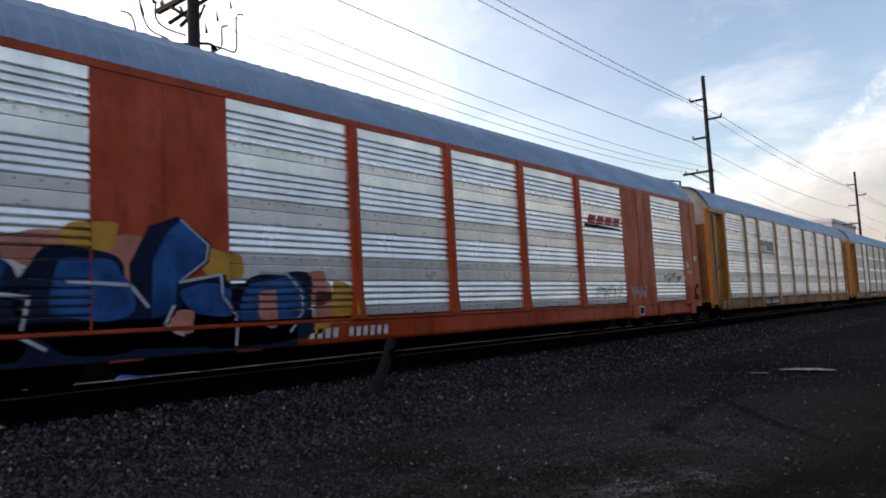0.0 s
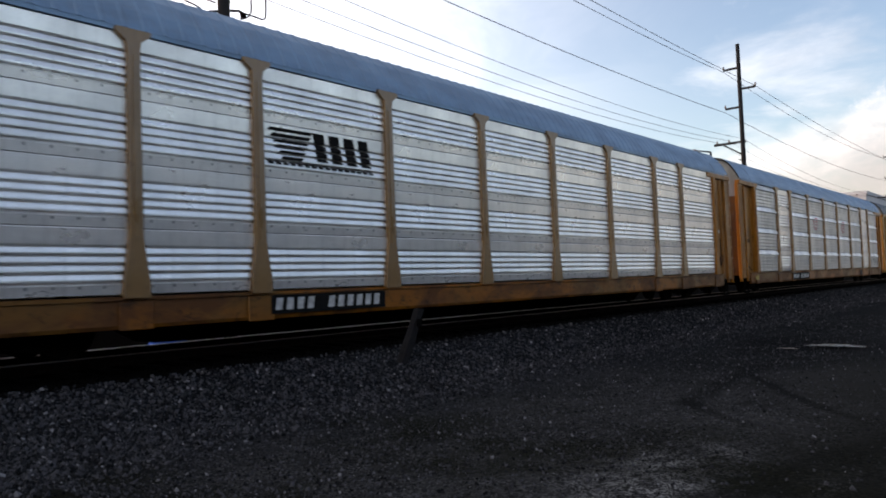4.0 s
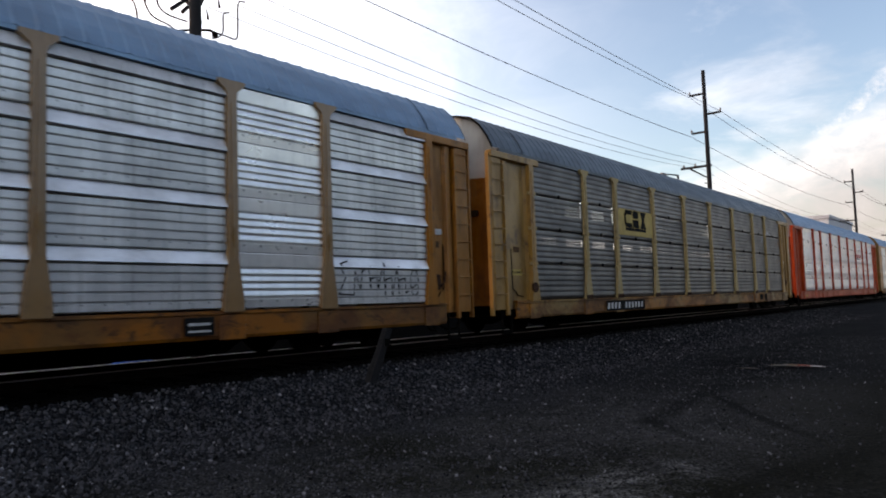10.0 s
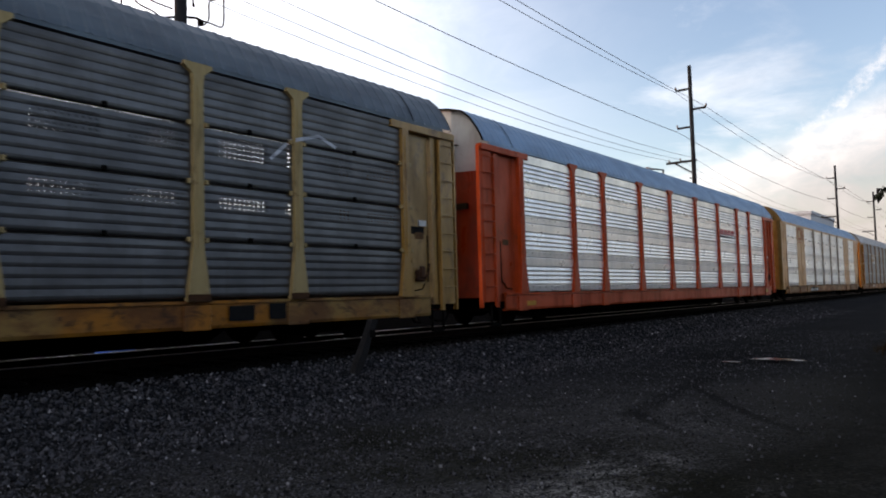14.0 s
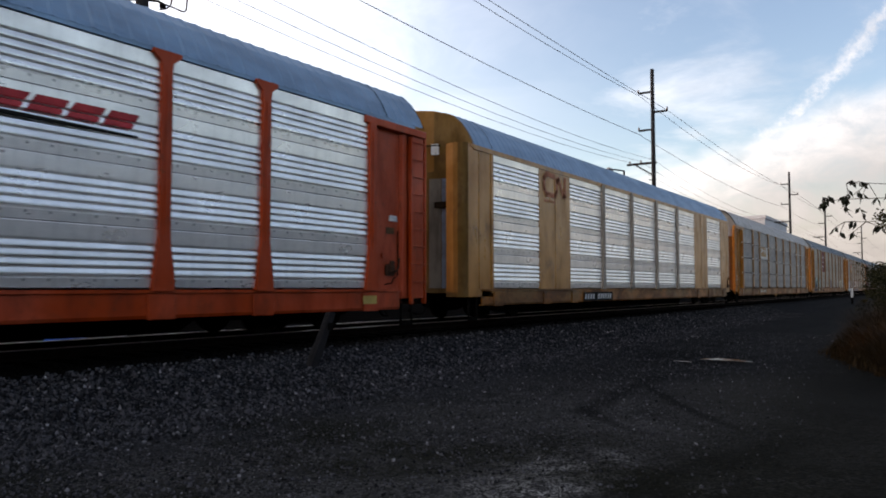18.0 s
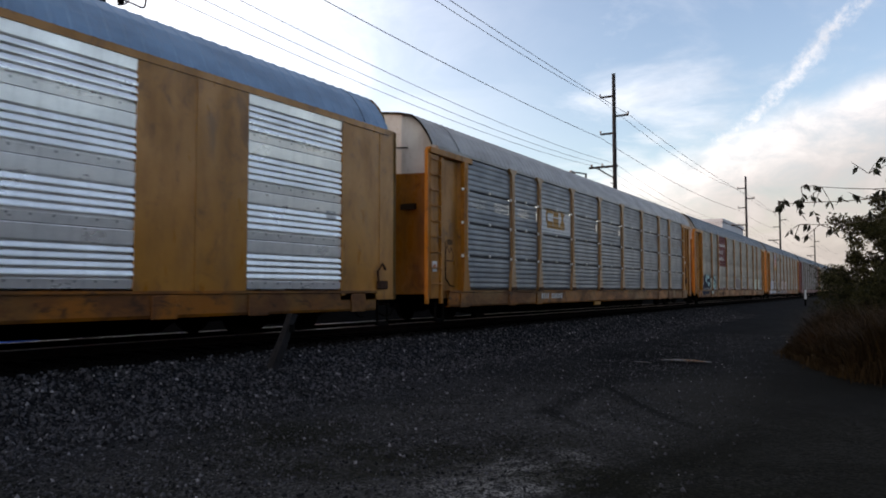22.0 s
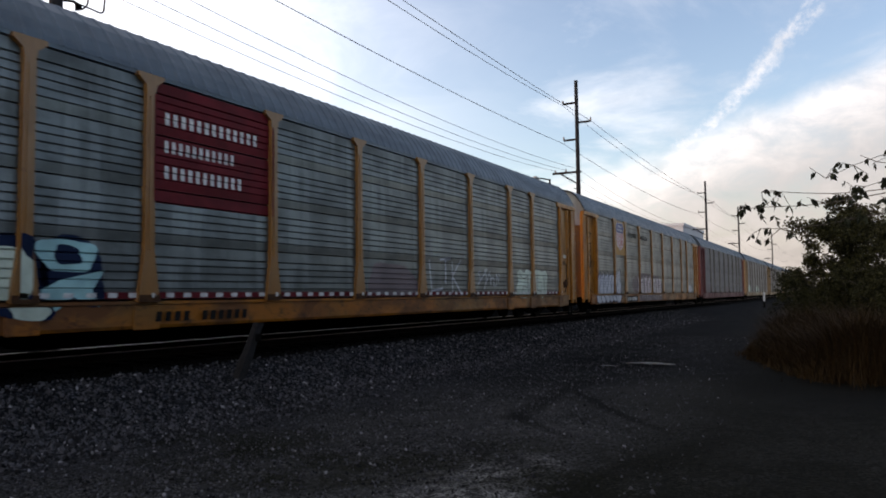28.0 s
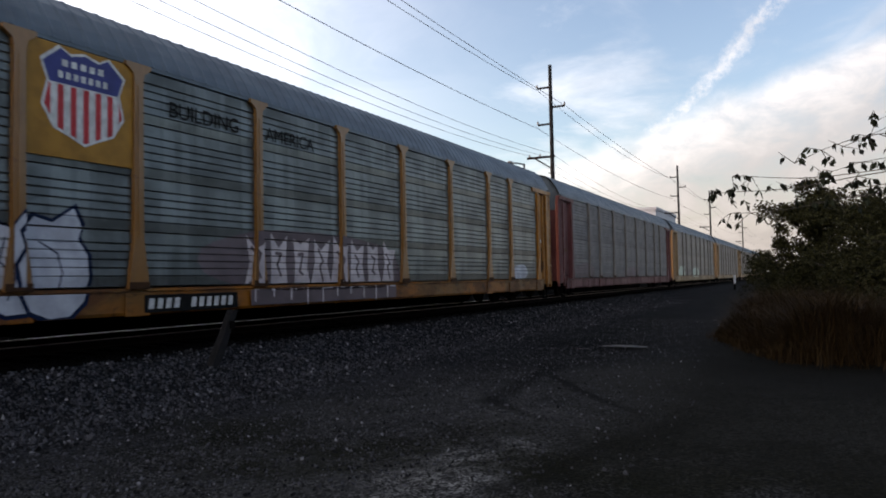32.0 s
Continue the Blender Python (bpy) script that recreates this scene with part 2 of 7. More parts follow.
def zinc_mat(name, base, dull, metal=0.55, rough=0.42, dirt_amount=0.5, dirt=(0.10, 0.09, 0.08), runs=0.0, rivets=False, laps=None):
    """Galvanised or weathered steel sheet, with vertical run-off stains."""
    m = Mat(name)
    spangle = m.noise(14.0, 3.0, 0.6)
    patch = m.noise(0.9, 5.0, 0.6, m.scaled(1.0, 1.0, 2.2))
    streak = m.noise(1.0, 6.0, 0.7, m.scaled(7.0, 7.0, 0.5))
    c = m.mix(m.ramp(patch, 0.35, 0.68), base, dull)
    c = m.mix(m.ramp(spangle, 0.35, 0.7, 0.0, 0.14), c, dull)
    c = m.mix(m.ramp(streak, 0.48, 0.78, 0.0, dirt_amount), c, dirt)
    if runs:
        # chalky runs down the sheets
        wash = m.ramp(m.noise(1.0, 3.0, 0.5, m.scaled(3.4, 3.4, 0.22)), 0.5, 0.62, 0.0, runs)
        c = m.mix(wash, c, tuple(min(1.0, v * 1.7 + 0.01) for v in base))
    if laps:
        # the upper lap of each sheet is paler than the ribs, save the topmost
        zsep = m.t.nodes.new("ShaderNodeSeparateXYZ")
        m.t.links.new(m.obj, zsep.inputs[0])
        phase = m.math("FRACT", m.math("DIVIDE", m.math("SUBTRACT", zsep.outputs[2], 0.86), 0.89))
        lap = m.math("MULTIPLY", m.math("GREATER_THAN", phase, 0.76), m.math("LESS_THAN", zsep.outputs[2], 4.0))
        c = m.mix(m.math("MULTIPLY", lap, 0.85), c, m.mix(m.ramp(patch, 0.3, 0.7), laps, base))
    if rivets:
        # rivet heads in a row along the lap of each sheet
        sep = m.t.nodes.new("ShaderNodeSeparateXYZ")
        m.t.links.new(m.obj, sep.inputs[0])
        rx = m.math("ABSOLUTE", m.math("MULTIPLY", m.math("SUBTRACT", m.math("FRACT", m.math("DIVIDE", sep.outputs[0], 0.32)), 0.5), 0.32))
        rz = m.math("ABSOLUTE", m.math("MULTIPLY", m.math("SUBTRACT", m.math("FRACT", m.math("DIVIDE", m.math("SUBTRACT", sep.outputs[2], RIVET_Z), 0.89)), 0.5), 0.89))
        dot = m.math("MULTIPLY", m.math("LESS_THAN", rx, 0.017), m.math("LESS_THAN", rz, 0.017))
        c = m.mix(m.math("MULTIPLY", dot, 0.75), c, (0.12, 0.12, 0.125))
    piece = m.math("ADD", m.math("MULTIPLY", m.random(), 0.08), 0.96)
    tone = m.node("ShaderNodeCombineColor", Red=piece, Green=piece, Blue=piece)
    c = m.mix(1.0, c, tone.outputs[0], "MULTIPLY")
    m.bump(m.noise(2.2, 2.0, 0.5), 0.15, 0.03)
    return m.done(c, m.ramp(patch, 0.3, 0.7, rough - 0.04, rough + 0.08), metal)


def plain_mat(name, base, rough=0.6, metal=0.0, vary=0.35, scale=5.0, bump=0.1, spec=0.2):
    m = Mat(name)
    n = m.noise(scale, 5.0, 0.6)
    dark = tuple(v * (1 - vary) for v in base)
    m.bump(m.noise(scale * 6, 3.0, 0.6), bump, 0.01)
    return m.done(m.mix(m.ramp(n, 0.3, 0.7), base, dark), rough, metal, spec)


ORANGE = paint_mat("faded_orange_enamel", (0.31, 0.031, 0.002), (0.10, 0.011, 0.002), 0.45, 0.5, stains=0.4, spec=0.16)
YELLOW = paint_mat("weathered_yellow_enamel", (0.23, 0.082, 0.005), (0.09, 0.031, 0.003), 0.40, 0.6, stains=0.7, spec=0.22)
PALE_YELLOW = paint_mat("pale_yellow_enamel", (0.23, 0.118, 0.022), (0.09, 0.044, 0.011), 0.42, 0.6, stains=0.85, spec=0.45)
TAN = paint_mat("tan_yellow_enamel", (0.29, 0.112, 0.010), (0.13, 0.05, 0.007), 0.36, 0.5, stains=0.5, spec=0.4)
SILL_YELLOW = sill_mat("rust_worn_yellow_enamel", (0.24, 0.074, 0.003), (0.15, 0.062, 0.011), (0.085, 0.027, 0.006))
SILL_PALE = sill_mat("rust_worn_cream_enamel", (0.27, 0.095, 0.008), (0.21, 0.115, 0.032), (0.090, 0.030, 0.007))
FOOT_RUST = plain_mat("rusty_post_foot", (0.062, 0.023, 0.007), 0.8, 0.0, 0.5, 7.0, 0.3)
DIRTY_TAN = paint_mat("dirty_tan_enamel", (0.20, 0.13, 0.07), (0.08, 0.05, 0.03), 0.6, 0.6)
MAROON = paint_mat("dull_maroon_enamel", (0.085, 0.022, 0.022), (0.03, 0.014, 0.013), 0.6, 0.5)
WHITE_PAINT = paint_mat("chalky_white_paint", (0.50, 0.50, 0.48), (0.3, 0.27, 0.22), 0.6, 0.35)
ZINC = zinc_mat("bright_galvanised_sheet", (0.86, 0.84, 0.81), (0.69, 0.675, 0.65), 0.64, 0.30, 0.35, (0.30, 0.29, 0.28), runs=0.0, rivets=True)
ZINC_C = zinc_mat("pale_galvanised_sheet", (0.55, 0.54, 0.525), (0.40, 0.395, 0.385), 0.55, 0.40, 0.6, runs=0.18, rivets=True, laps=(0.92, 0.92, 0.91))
GREEN_GREY = zinc_mat("weathered_greenish_sheet", (0.098, 0.108, 0.105), (0.048, 0.053, 0.051), 0.7, 0.40, 0.8, (0.036, 0.038, 0.035), runs=0.3)
LIGHT_GREY = zinc_mat("tan_grey_sheet", (0.155, 0.135, 0.117), (0.105, 0.09, 0.08), 0.35, 0.5, 0.6, (0.09, 0.07, 0.055))
ROOF = zinc_mat("blue_grey_roof_sheet", (0.135, 0.24, 0.345), (0.11, 0.185, 0.265), 0.45, 0.45, 0.3, (0.16, 0.16, 0.17))
DIM_GREY = zinc_mat("purplish_grey_sheet", (0.09, 0.085, 0.088), (0.062, 0.058, 0.061), 0.3, 0.55, 0.7, (0.06, 0.05, 0.05))
ROOF_DARK = zinc_mat("dark_roof_sheet", (0.060, 0.086, 0.105), (0.044, 0.062, 0.078), 0.35, 0.45, 0.4, (0.1, 0.1, 0.1))
ROOF_PALE = zinc_mat("pale_roof_sheet", (0.27, 0.265, 0.255), (0.20, 0.195, 0.19), 0.3, 0.5, 0.35, (0.2, 0.19, 0.17))
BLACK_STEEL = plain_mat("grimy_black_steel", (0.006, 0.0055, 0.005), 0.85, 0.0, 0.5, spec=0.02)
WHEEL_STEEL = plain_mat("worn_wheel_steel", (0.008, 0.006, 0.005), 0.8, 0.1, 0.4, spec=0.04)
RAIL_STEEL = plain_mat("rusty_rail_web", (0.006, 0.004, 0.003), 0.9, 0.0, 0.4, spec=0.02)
RAIL_TOP = plain_mat("polished_rail_head", (0.22, 0.19, 0.18), 0.38, 0.9, 0.15, 8.0, 0.03)
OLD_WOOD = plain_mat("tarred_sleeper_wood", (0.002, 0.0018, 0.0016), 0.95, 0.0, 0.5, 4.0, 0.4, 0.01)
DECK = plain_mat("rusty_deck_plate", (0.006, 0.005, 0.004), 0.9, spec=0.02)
WHITE_MARK = plain_mat("white_stencil_paint", (0.55, 0.55, 0.535), 0.6, 0.0, 0.4, 9.0)
BLACK_MARK = plain_mat("black_stencil_paint", (0.010, 0.010, 0.010), 0.8, 0.0, 0.3, 9.0, 0.1, 0.05)
RED_MARK = plain_mat("faded_red_paint", (0.45, 0.035, 0.04), 0.55, 0.0, 0.35, 4.0)
RED_DIM = plain_mat("weathered_red_on_tan", (0.40, 0.13, 0.065), 0.6, 0.0, 0.35, 5.0)
DARK_RED = plain_mat("dark_red_panel_paint", (0.115, 0.009, 0.013), 0.6, 0.0, 0.4, 2.0, spec=0.1)
BLUE_MARK = plain_mat("navy_blue_paint", (0.03, 0.04, 0.16), 0.5, 0.0, 0.3, 4.0)
GOLD_MARK = plain_mat("gold_panel_paint", (0.31, 0.140, 0.018), 0.5, 0.0, 0.3, 3.0)
SIGN_YELLOW = plain_mat("dull_sign_yellow", (0.42, 0.29, 0.08), 0.55, 0.0, 0.3, 3.0)
SPRAY_BLUE = plain_mat("sprayed_blue", (0.008, 0.085, 0.26), 0.5, 0.0, 0.65, 1.6, 0.1, 0.06)
SPRAY_NAVY = plain_mat("sprayed_navy", (0.006, 0.014, 0.038), 0.6, 0.0, 0.4, 1.2, 0.1, 0.05)
SPRAY_TEAL = plain_mat("sprayed_teal", (0.22, 0.45, 0.46), 0.5, 0.0, 0.4, 1.4)
SPRAY_PINK = plain_mat("sprayed_coral", (0.5, 0.17, 0.12), 0.5, 0.0, 0.4, 1.4)
SPRAY_WHITE = plain_mat("sprayed_white", (0.40, 0.42, 0.46), 0.55, 0.0, 0.35, 2.2)
SPRAY_SILVER = plain_mat("sprayed_pinkish_silver", (0.50, 0.43, 0.43), 0.5, 0.1, 0.35, 2.2)
SPRAY_SILVER_DIM = plain_mat("thin_pinkish_spray", (0.12, 0.088, 0.094), 0.55, 0.0, 0.4, 1.2)
SPRAY_MINT = plain_mat("sprayed_pale_mint", (0.42, 0.50, 0.42), 0.5, 0.0, 0.35, 2.2)
SPRAY_YELLOW = plain_mat("sprayed_amber", (0.5, 0.24, 0.03), 0.5, 0.0, 0.4, 1.4)


def perforated_mat(name, base_args, zones, pitch=0.075):
    """Grey steel sheet with punched round holes in rows, in some zones of its height (in the car's own space)."""
    mat = zinc_mat(name, *base_args)
    t = mat.node_tree
    h = Mat(name, mat)
    sep = t.nodes.new("ShaderNodeSeparateXYZ")
    t.links.new(h.obj, sep.inputs[0])
    x, z = sep.outputs[0], sep.outputs[2]
    fx = h.math("SUBTRACT", h.math("FRACT", h.math("DIVIDE", x, pitch * 1.25)), 0.5)
    fz = h.math("SUBTRACT", h.math("FRACT", h.math("DIVIDE", z, pitch)), 0.5)
    r = h.math("SQRT", h.math("ADD", h.math("MULTIPLY", fx, fx), h.math("MULTIPLY", fz, fz)))
    dot = h.math("LESS_THAN", r, 0.27)
    area = None
    for z0, z1 in zones:
        inside = h.math("MULTIPLY", h.math("GREATER_THAN", z, z0), h.math("LESS_THAN", z, z1))
        area = inside if area is None else h.math("MAXIMUM", area, inside)
    gaps = h.math("GREATER_THAN", h.math("FRACT", h.math("DIVIDE", x, 1.32)), 0.26)
    hole = h.math("MULTIPLY", h.math("MULTIPLY", dot, area), gaps)
    clear = t.nodes.new("ShaderNodeBsdfTransparent")
    mixer = t.nodes.new("ShaderNodeMixShader")
    t.links.new(hole, mixer.inputs[0])
    t.links.new(h.b.outputs[0], mixer.inputs[1])
    t.links.new(clear.outputs[0], mixer.inputs[2])
    t.links.new(mixer.outputs[0], t.nodes["Material Output"].inputs[0])
    return mat


def circle3(p, q, r):
    """Centre and radius of the circle through three points."""
    (ax, ay), (bx, by), (cx, cy) = p, q, r
    d = 2 * (ax * (by - cy) + bx * (cy - ay) + cx * (ay - by))
    ux = ((ax * ax + ay * ay) * (by - cy) + (bx * bx + by * by) * (cy - ay) + (cx * cx + cy * cy) * (ay - by)) / d
    uy = ((ax * ax + ay * ay) * (cx - bx) + (bx * bx + by * by) * (ax - cx) + (cx * cx + cy * cy) * (bx - ax)) / d
    return ux, uy, math.hypot(ax - ux, ay - uy)


def ground_mat():
    """Packed grey dirt and gravel, stony near the line, with turning ruts."""
    m = Mat("packed_stony_dirt")
    sep = m.t.nodes.new("ShaderNodeSeparateXYZ")
    m.t.links.new(m.obj, sep.inputs[0])
    x, y = sep.outputs[0], sep.outputs[1]
    wob = m.math("MULTIPLY", m.math("SUBTRACT", m.noise(0.35, 4.0), 0.5), 3.0)
    edge = m.math("MULTIPLY", m.math("SUBTRACT", m.noise(2.2, 5.0, 0.65), 0.5), 1.0)

    def cells(scale):
        n = m.node("ShaderNodeTexVoronoi", Scale=scale)
        m.t.links.new(m.obj, n.inputs["Vector"])
        s = m.t.nodes.new("ShaderNodeSeparateColor")
        m.t.links.new(n.outputs["Color"], s.inputs[0])
        return n.outputs["Distance"], s.outputs[0]
    d_big, r_big = cells(24.0)
    d_mid, r_mid = cells(55.0)
    fine = m.noise(20.0, 6.0, 0.75)
    big = m.noise(0.45, 5.0, 0.6)
    dirt = m.mix(m.ramp(big, 0.35, 0.68), (0.010, 0.010, 0.0105), (0.050, 0.0495, 0.049))
    pebble = m.mix(m.ramp(r_mid, 0.35, 1.0), (0.008, 0.008, 0.0085), (0.125, 0.124, 0.124))
    dirt = m.mix(m.ramp(m.noise(3.0, 5.0, 0.7), 0.36, 0.62, 0.15, 0.75), dirt, pebble)
    dirt = m.mix(m.ramp(fine, 0.52, 0.75, 0.0, 0.7), dirt, (0.075, 0.073, 0.070))
    dirt = m.mix(m.ramp(m.noise(9.0, 6.0, 0.7), 0.48, 0.36, 0.0, 0.7), dirt, (0.007, 0.007, 0.007))
    # smooth worn lane further off, its colour also lowered to stand for lens vignetting
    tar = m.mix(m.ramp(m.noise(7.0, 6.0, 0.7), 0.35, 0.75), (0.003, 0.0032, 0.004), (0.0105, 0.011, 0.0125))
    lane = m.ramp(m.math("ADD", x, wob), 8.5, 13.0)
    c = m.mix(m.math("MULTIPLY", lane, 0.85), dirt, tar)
    stone_c = m.mix(m.ramp(r_big, 0.45, 1.0), (0.012, 0.0135, 0.019), (0.125, 0.135, 0.160))
    stone_c = m.mix(m.ramp(d_big, 0.25, 0.55, 0.0, 0.85), stone_c, (0.005, 0.005, 0.006))
    gravel = m.ramp(m.math("ADD", y, m.math("MULTIPLY", wob, 0.35)), 5.0, 7.2)
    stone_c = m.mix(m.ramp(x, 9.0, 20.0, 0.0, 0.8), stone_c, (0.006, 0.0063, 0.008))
    c = m.mix(m.math("MULTIPLY", gravel, 0.85), c, stone_c)
    # a scatter of pale gravel near the middle of the yard
    ex, ey = m.math("MULTIPLY", m.math("SUBTRACT", x, 5.4), 0.8), m.math("MULTIPLY", m.math("SUBTRACT", y, 2.55), 1.6)
    heap = m.ramp(m.math("ADD", m.math("SQRT", m.math("ADD", m.math("MULTIPLY", ex, ex), m.math("MULTIPLY", ey, ey))), m.math("MULTIPLY", edge, 1.6)), 1.3, 0.2, 0.0, 0.9)
    heap = m.math("MULTIPLY", heap, m.ramp(m.noise(4.5, 6.0, 0.7), 0.36, 0.6))
    c = m.mix(heap, c, m.mix(m.ramp(r_mid, 0.2, 1.0), (0.04, 0.04, 0.04), (0.34, 0.335, 0.33)))
    # wet mud round the puddles in the lane
    wx, wy = m.math("MULTIPLY", m.math("SUBTRACT", x, 16.6), 0.55), m.math("MULTIPLY", m.math("SUBTRACT", y, 4.5), 0.7)
    wet = m.ramp(m.math("ADD", m.math("SQRT", m.math("ADD", m.math("MULTIPLY", wx, wx), m.math("MULTIPLY", wy, wy))), m.math("MULTIPLY", edge, 0.8)), 1.25, 0.5, 0.0, 0.9)
    c = m.mix(wet, c, (0.004, 0.004, 0.005))
    # pale dust, packed smooth where wheels turn
    sx, sy = m.math("MULTIPLY", m.math("SUBTRACT", x, 11.6), 0.36), m.math("MULTIPLY", m.math("SUBTRACT", y, 2.4), 0.75)
    dust = m.ramp(m.math("ADD", m.math("SQRT", m.math("ADD", m.math("MULTIPLY", sx, sx), m.math("MULTIPLY", sy, sy))), m.math("MULTIPLY", edge, 0.5)), 1.1, 0.3, 0.0, 0.75)
    c = m.mix(m.math("MULTIPLY", dust, m.math("SUBTRACT", 1.0, wet)), c, m.mix(0.35, (0.036, 0.035, 0.032), c))
    # dark ruts that turn off the lane
    for p, q, r, x0, x1, wide, deep in (((17.4, 3.5), (12.6, 3.97), (8.2, 3.55), 7.9, 18.0, 0.26, 0.7), ((12.0, 4.15), (10.3, 3.25), (8.65, 2.03), 7.8, 12.8, 0.14, 0.75), ((8.98, 3.86), (8.43, 3.53), (7.95, 3.14), 7.0, 9.6, 0.16, 0.7), ((6.41, 3.01), (6.06, 2.57), (5.68, 2.1), 4.4, 7.4, 0.3, 0.5),
                                        ((11.0, 0.4), (7.0, 1.5), (5.2, 2.0), 4.0, 9.0, 0.3, 0.45), ((30.0, 4.6), (22.0, 5.0), (14.0, 4.9), 13.0, 34.0, 0.5, 0.6)):
        cx, cy, rad = circle3(p, q, r)
        dx, dy = m.math("SUBTRACT", x, cx), m.math("SUBTRACT", y, cy)
        d = m.math("SQRT", m.math("ADD", m.math("MULTIPLY", dx, dx), m.math("MULTIPLY", dy, dy)))
        ring = m.math("ADD", m.math("ABSOLUTE", m.math("SUBTRACT", d, rad)), m.math("MULTIPLY", edge, 0.3))
        part_of = m.math("MULTIPLY", m.ramp(x, x0, x0 + 1.2), m.ramp(x, x1, x1 - 1.2))
        c = m.mix(m.math("MULTIPLY", m.ramp(ring, wide, wide * 0.25, 0.0, deep), part_of), c, (0.005, 0.005, 0.0055))
    # green mossy patches; they also deepen the near left in place of vignetting
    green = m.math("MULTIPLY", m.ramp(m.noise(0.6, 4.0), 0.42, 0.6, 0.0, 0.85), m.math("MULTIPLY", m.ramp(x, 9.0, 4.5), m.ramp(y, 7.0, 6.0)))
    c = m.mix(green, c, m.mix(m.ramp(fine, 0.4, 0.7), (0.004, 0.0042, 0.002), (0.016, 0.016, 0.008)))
    # olive soil along the verge, made darker to stand for vignetting at the right
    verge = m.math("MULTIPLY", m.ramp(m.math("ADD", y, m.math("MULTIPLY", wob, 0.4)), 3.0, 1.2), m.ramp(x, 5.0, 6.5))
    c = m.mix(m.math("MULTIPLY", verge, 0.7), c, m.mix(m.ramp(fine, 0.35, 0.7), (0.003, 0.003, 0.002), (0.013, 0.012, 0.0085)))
    # near black on bed and far bank: shade under the train put into colour
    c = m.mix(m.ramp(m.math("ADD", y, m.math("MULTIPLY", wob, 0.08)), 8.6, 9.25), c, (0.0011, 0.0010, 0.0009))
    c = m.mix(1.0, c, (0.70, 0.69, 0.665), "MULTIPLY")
    height = m.math("ADD", m.math("MULTIPLY", fine, 0.5), m.math("MULTIPLY", d_big, -0.7))
    m.bump(height, 0.55, 0.03)
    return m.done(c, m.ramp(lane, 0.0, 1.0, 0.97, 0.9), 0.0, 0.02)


GROUND = ground_mat()


def stone_mat(name, a, b):
    m = Mat(name)
    geo = m.t.nodes.new("ShaderNodeNewGeometry")
    isl = geo.outputs["Random Per Island"]
    c = m.mix(m.ramp(isl, 0.0, 1.0), a, b)
    c = m.mix(m.ramp(isl, 0.955, 1.0), c, (0.2, 0.2, 0.21))
    c = m.mix(m.ramp(m.noise(25.0), 0.4, 0.7, 0.0, 0.5), c, a)
    return m.done(c, 0.9, 0.0, 0.08)


STONE = stone_mat("crushed_grey_stone", (0.006, 0.0062, 0.007), (0.060, 0.061, 0.067))
# same stone again, near black for the shade under the train
SHADED_STONE = plain_mat("shade_dark_stone", (0.0016, 0.0015, 0.0014), 0.95, 0.0, 0.4, 12.0, 0.2, 0.01)


def leaf_mat(name, a, b):
    m = Mat(name)
    geo = m.t.nodes.new("ShaderNodeNewGeometry")
    c = m.mix(geo.outputs["Random Per Island"], a, b)
    m.b.inputs["Transmission Weight"].default_value = 0.0
    return m.done(c, 0.7, 0.0, 0.08)


LEAF = leaf_mat("dusty_green_leaf", (0.006, 0.0065, 0.0025), (0.034, 0.031, 0.010))
LEAF_DARK = leaf_mat("dark_branch_leaf", (0.006, 0.008, 0.005), (0.018, 0.021, 0.011))
DRY_GRASS = leaf_mat("dry_brown_grass", (0.006, 0.0034, 0.0013), (0.037, 0.0195, 0.0062))
BARK = plain_mat("grey_brown_bark", (0.06, 0.048, 0.038), 0.9, 0.0, 0.4, 8.0, 0.5)
POLE_WOOD = plain_mat("weathered_pole_wood", (0.010, 0.0105, 0.0125), 0.85, 0.0, 0.4, 5.0, 0.3)
WIRE = plain_mat("dark_line_wire", (0.02, 0.02, 0.023), 0.7, 0.1, 0.2)
PORCELAIN = plain_mat("grey_porcelain", (0.16, 0.15, 0.15), 0.3, 0.0, 0.2)
POST_WOOD = plain_mat("split_grey_post_wood", (0.011, 0.010, 0.0105), 0.9, 0.0, 0.5, 9.0, 0.5)
FACADE = plain_mat("pale_concrete_panel", (0.42, 0.43, 0.45), 0.8, 0.0, 0.15, 0.3, 0.1)
PUDDLE = plain_mat("still_muddy_water", (0.010, 0.009, 0.009), 0.16, 0.0, 0.2, 2.0, 0.02, 0.5)
DARK_WALL = plain_mat("unseen_wall_dark", (0.035, 0.028, 0.024), 0.9, 0.0, 0.4, 2.0, 0.3)
RUST = plain_mat("flaking_rust", (0.06, 0.024, 0.012), 0.9, 0.0, 0.6, 14.0, 0.5)
TARP = plain_mat("crumpled_blue_tarp", (0.012, 0.085, 0.36), 0.8, 0.0, 0.4, 6.0, 0.2, 0.05)
PALE_STREAK = zinc_mat("chalky_blue_grey_strip", (0.13, 0.165, 0.22), (0.055, 0.06, 0.075), 0.1, 0.6, 0.8, (0.06, 0.05, 0.05))
CHALK = paint_mat("chalky_bare_patch", (0.15, 0.125, 0.10), (0.06, 0.047, 0.036), 0.8, 0.8, spec=0.05)
CAP_GREY = paint_mat("grimy_white_cap_paint", (0.31, 0.305, 0.29), (0.16, 0.14, 0.12), 0.6, 0.5)
POST_GREY = paint_mat("weathered_grey_tan_paint", (0.22, 0.185, 0.15), (0.10, 0.075, 0.055), 0.6, 0.6)
POST_TAN = paint_mat("dusty_ochre_paint", (0.18, 0.076, 0.015), (0.085, 0.040, 0.013), 0.38, 0.6, spec=0.5)
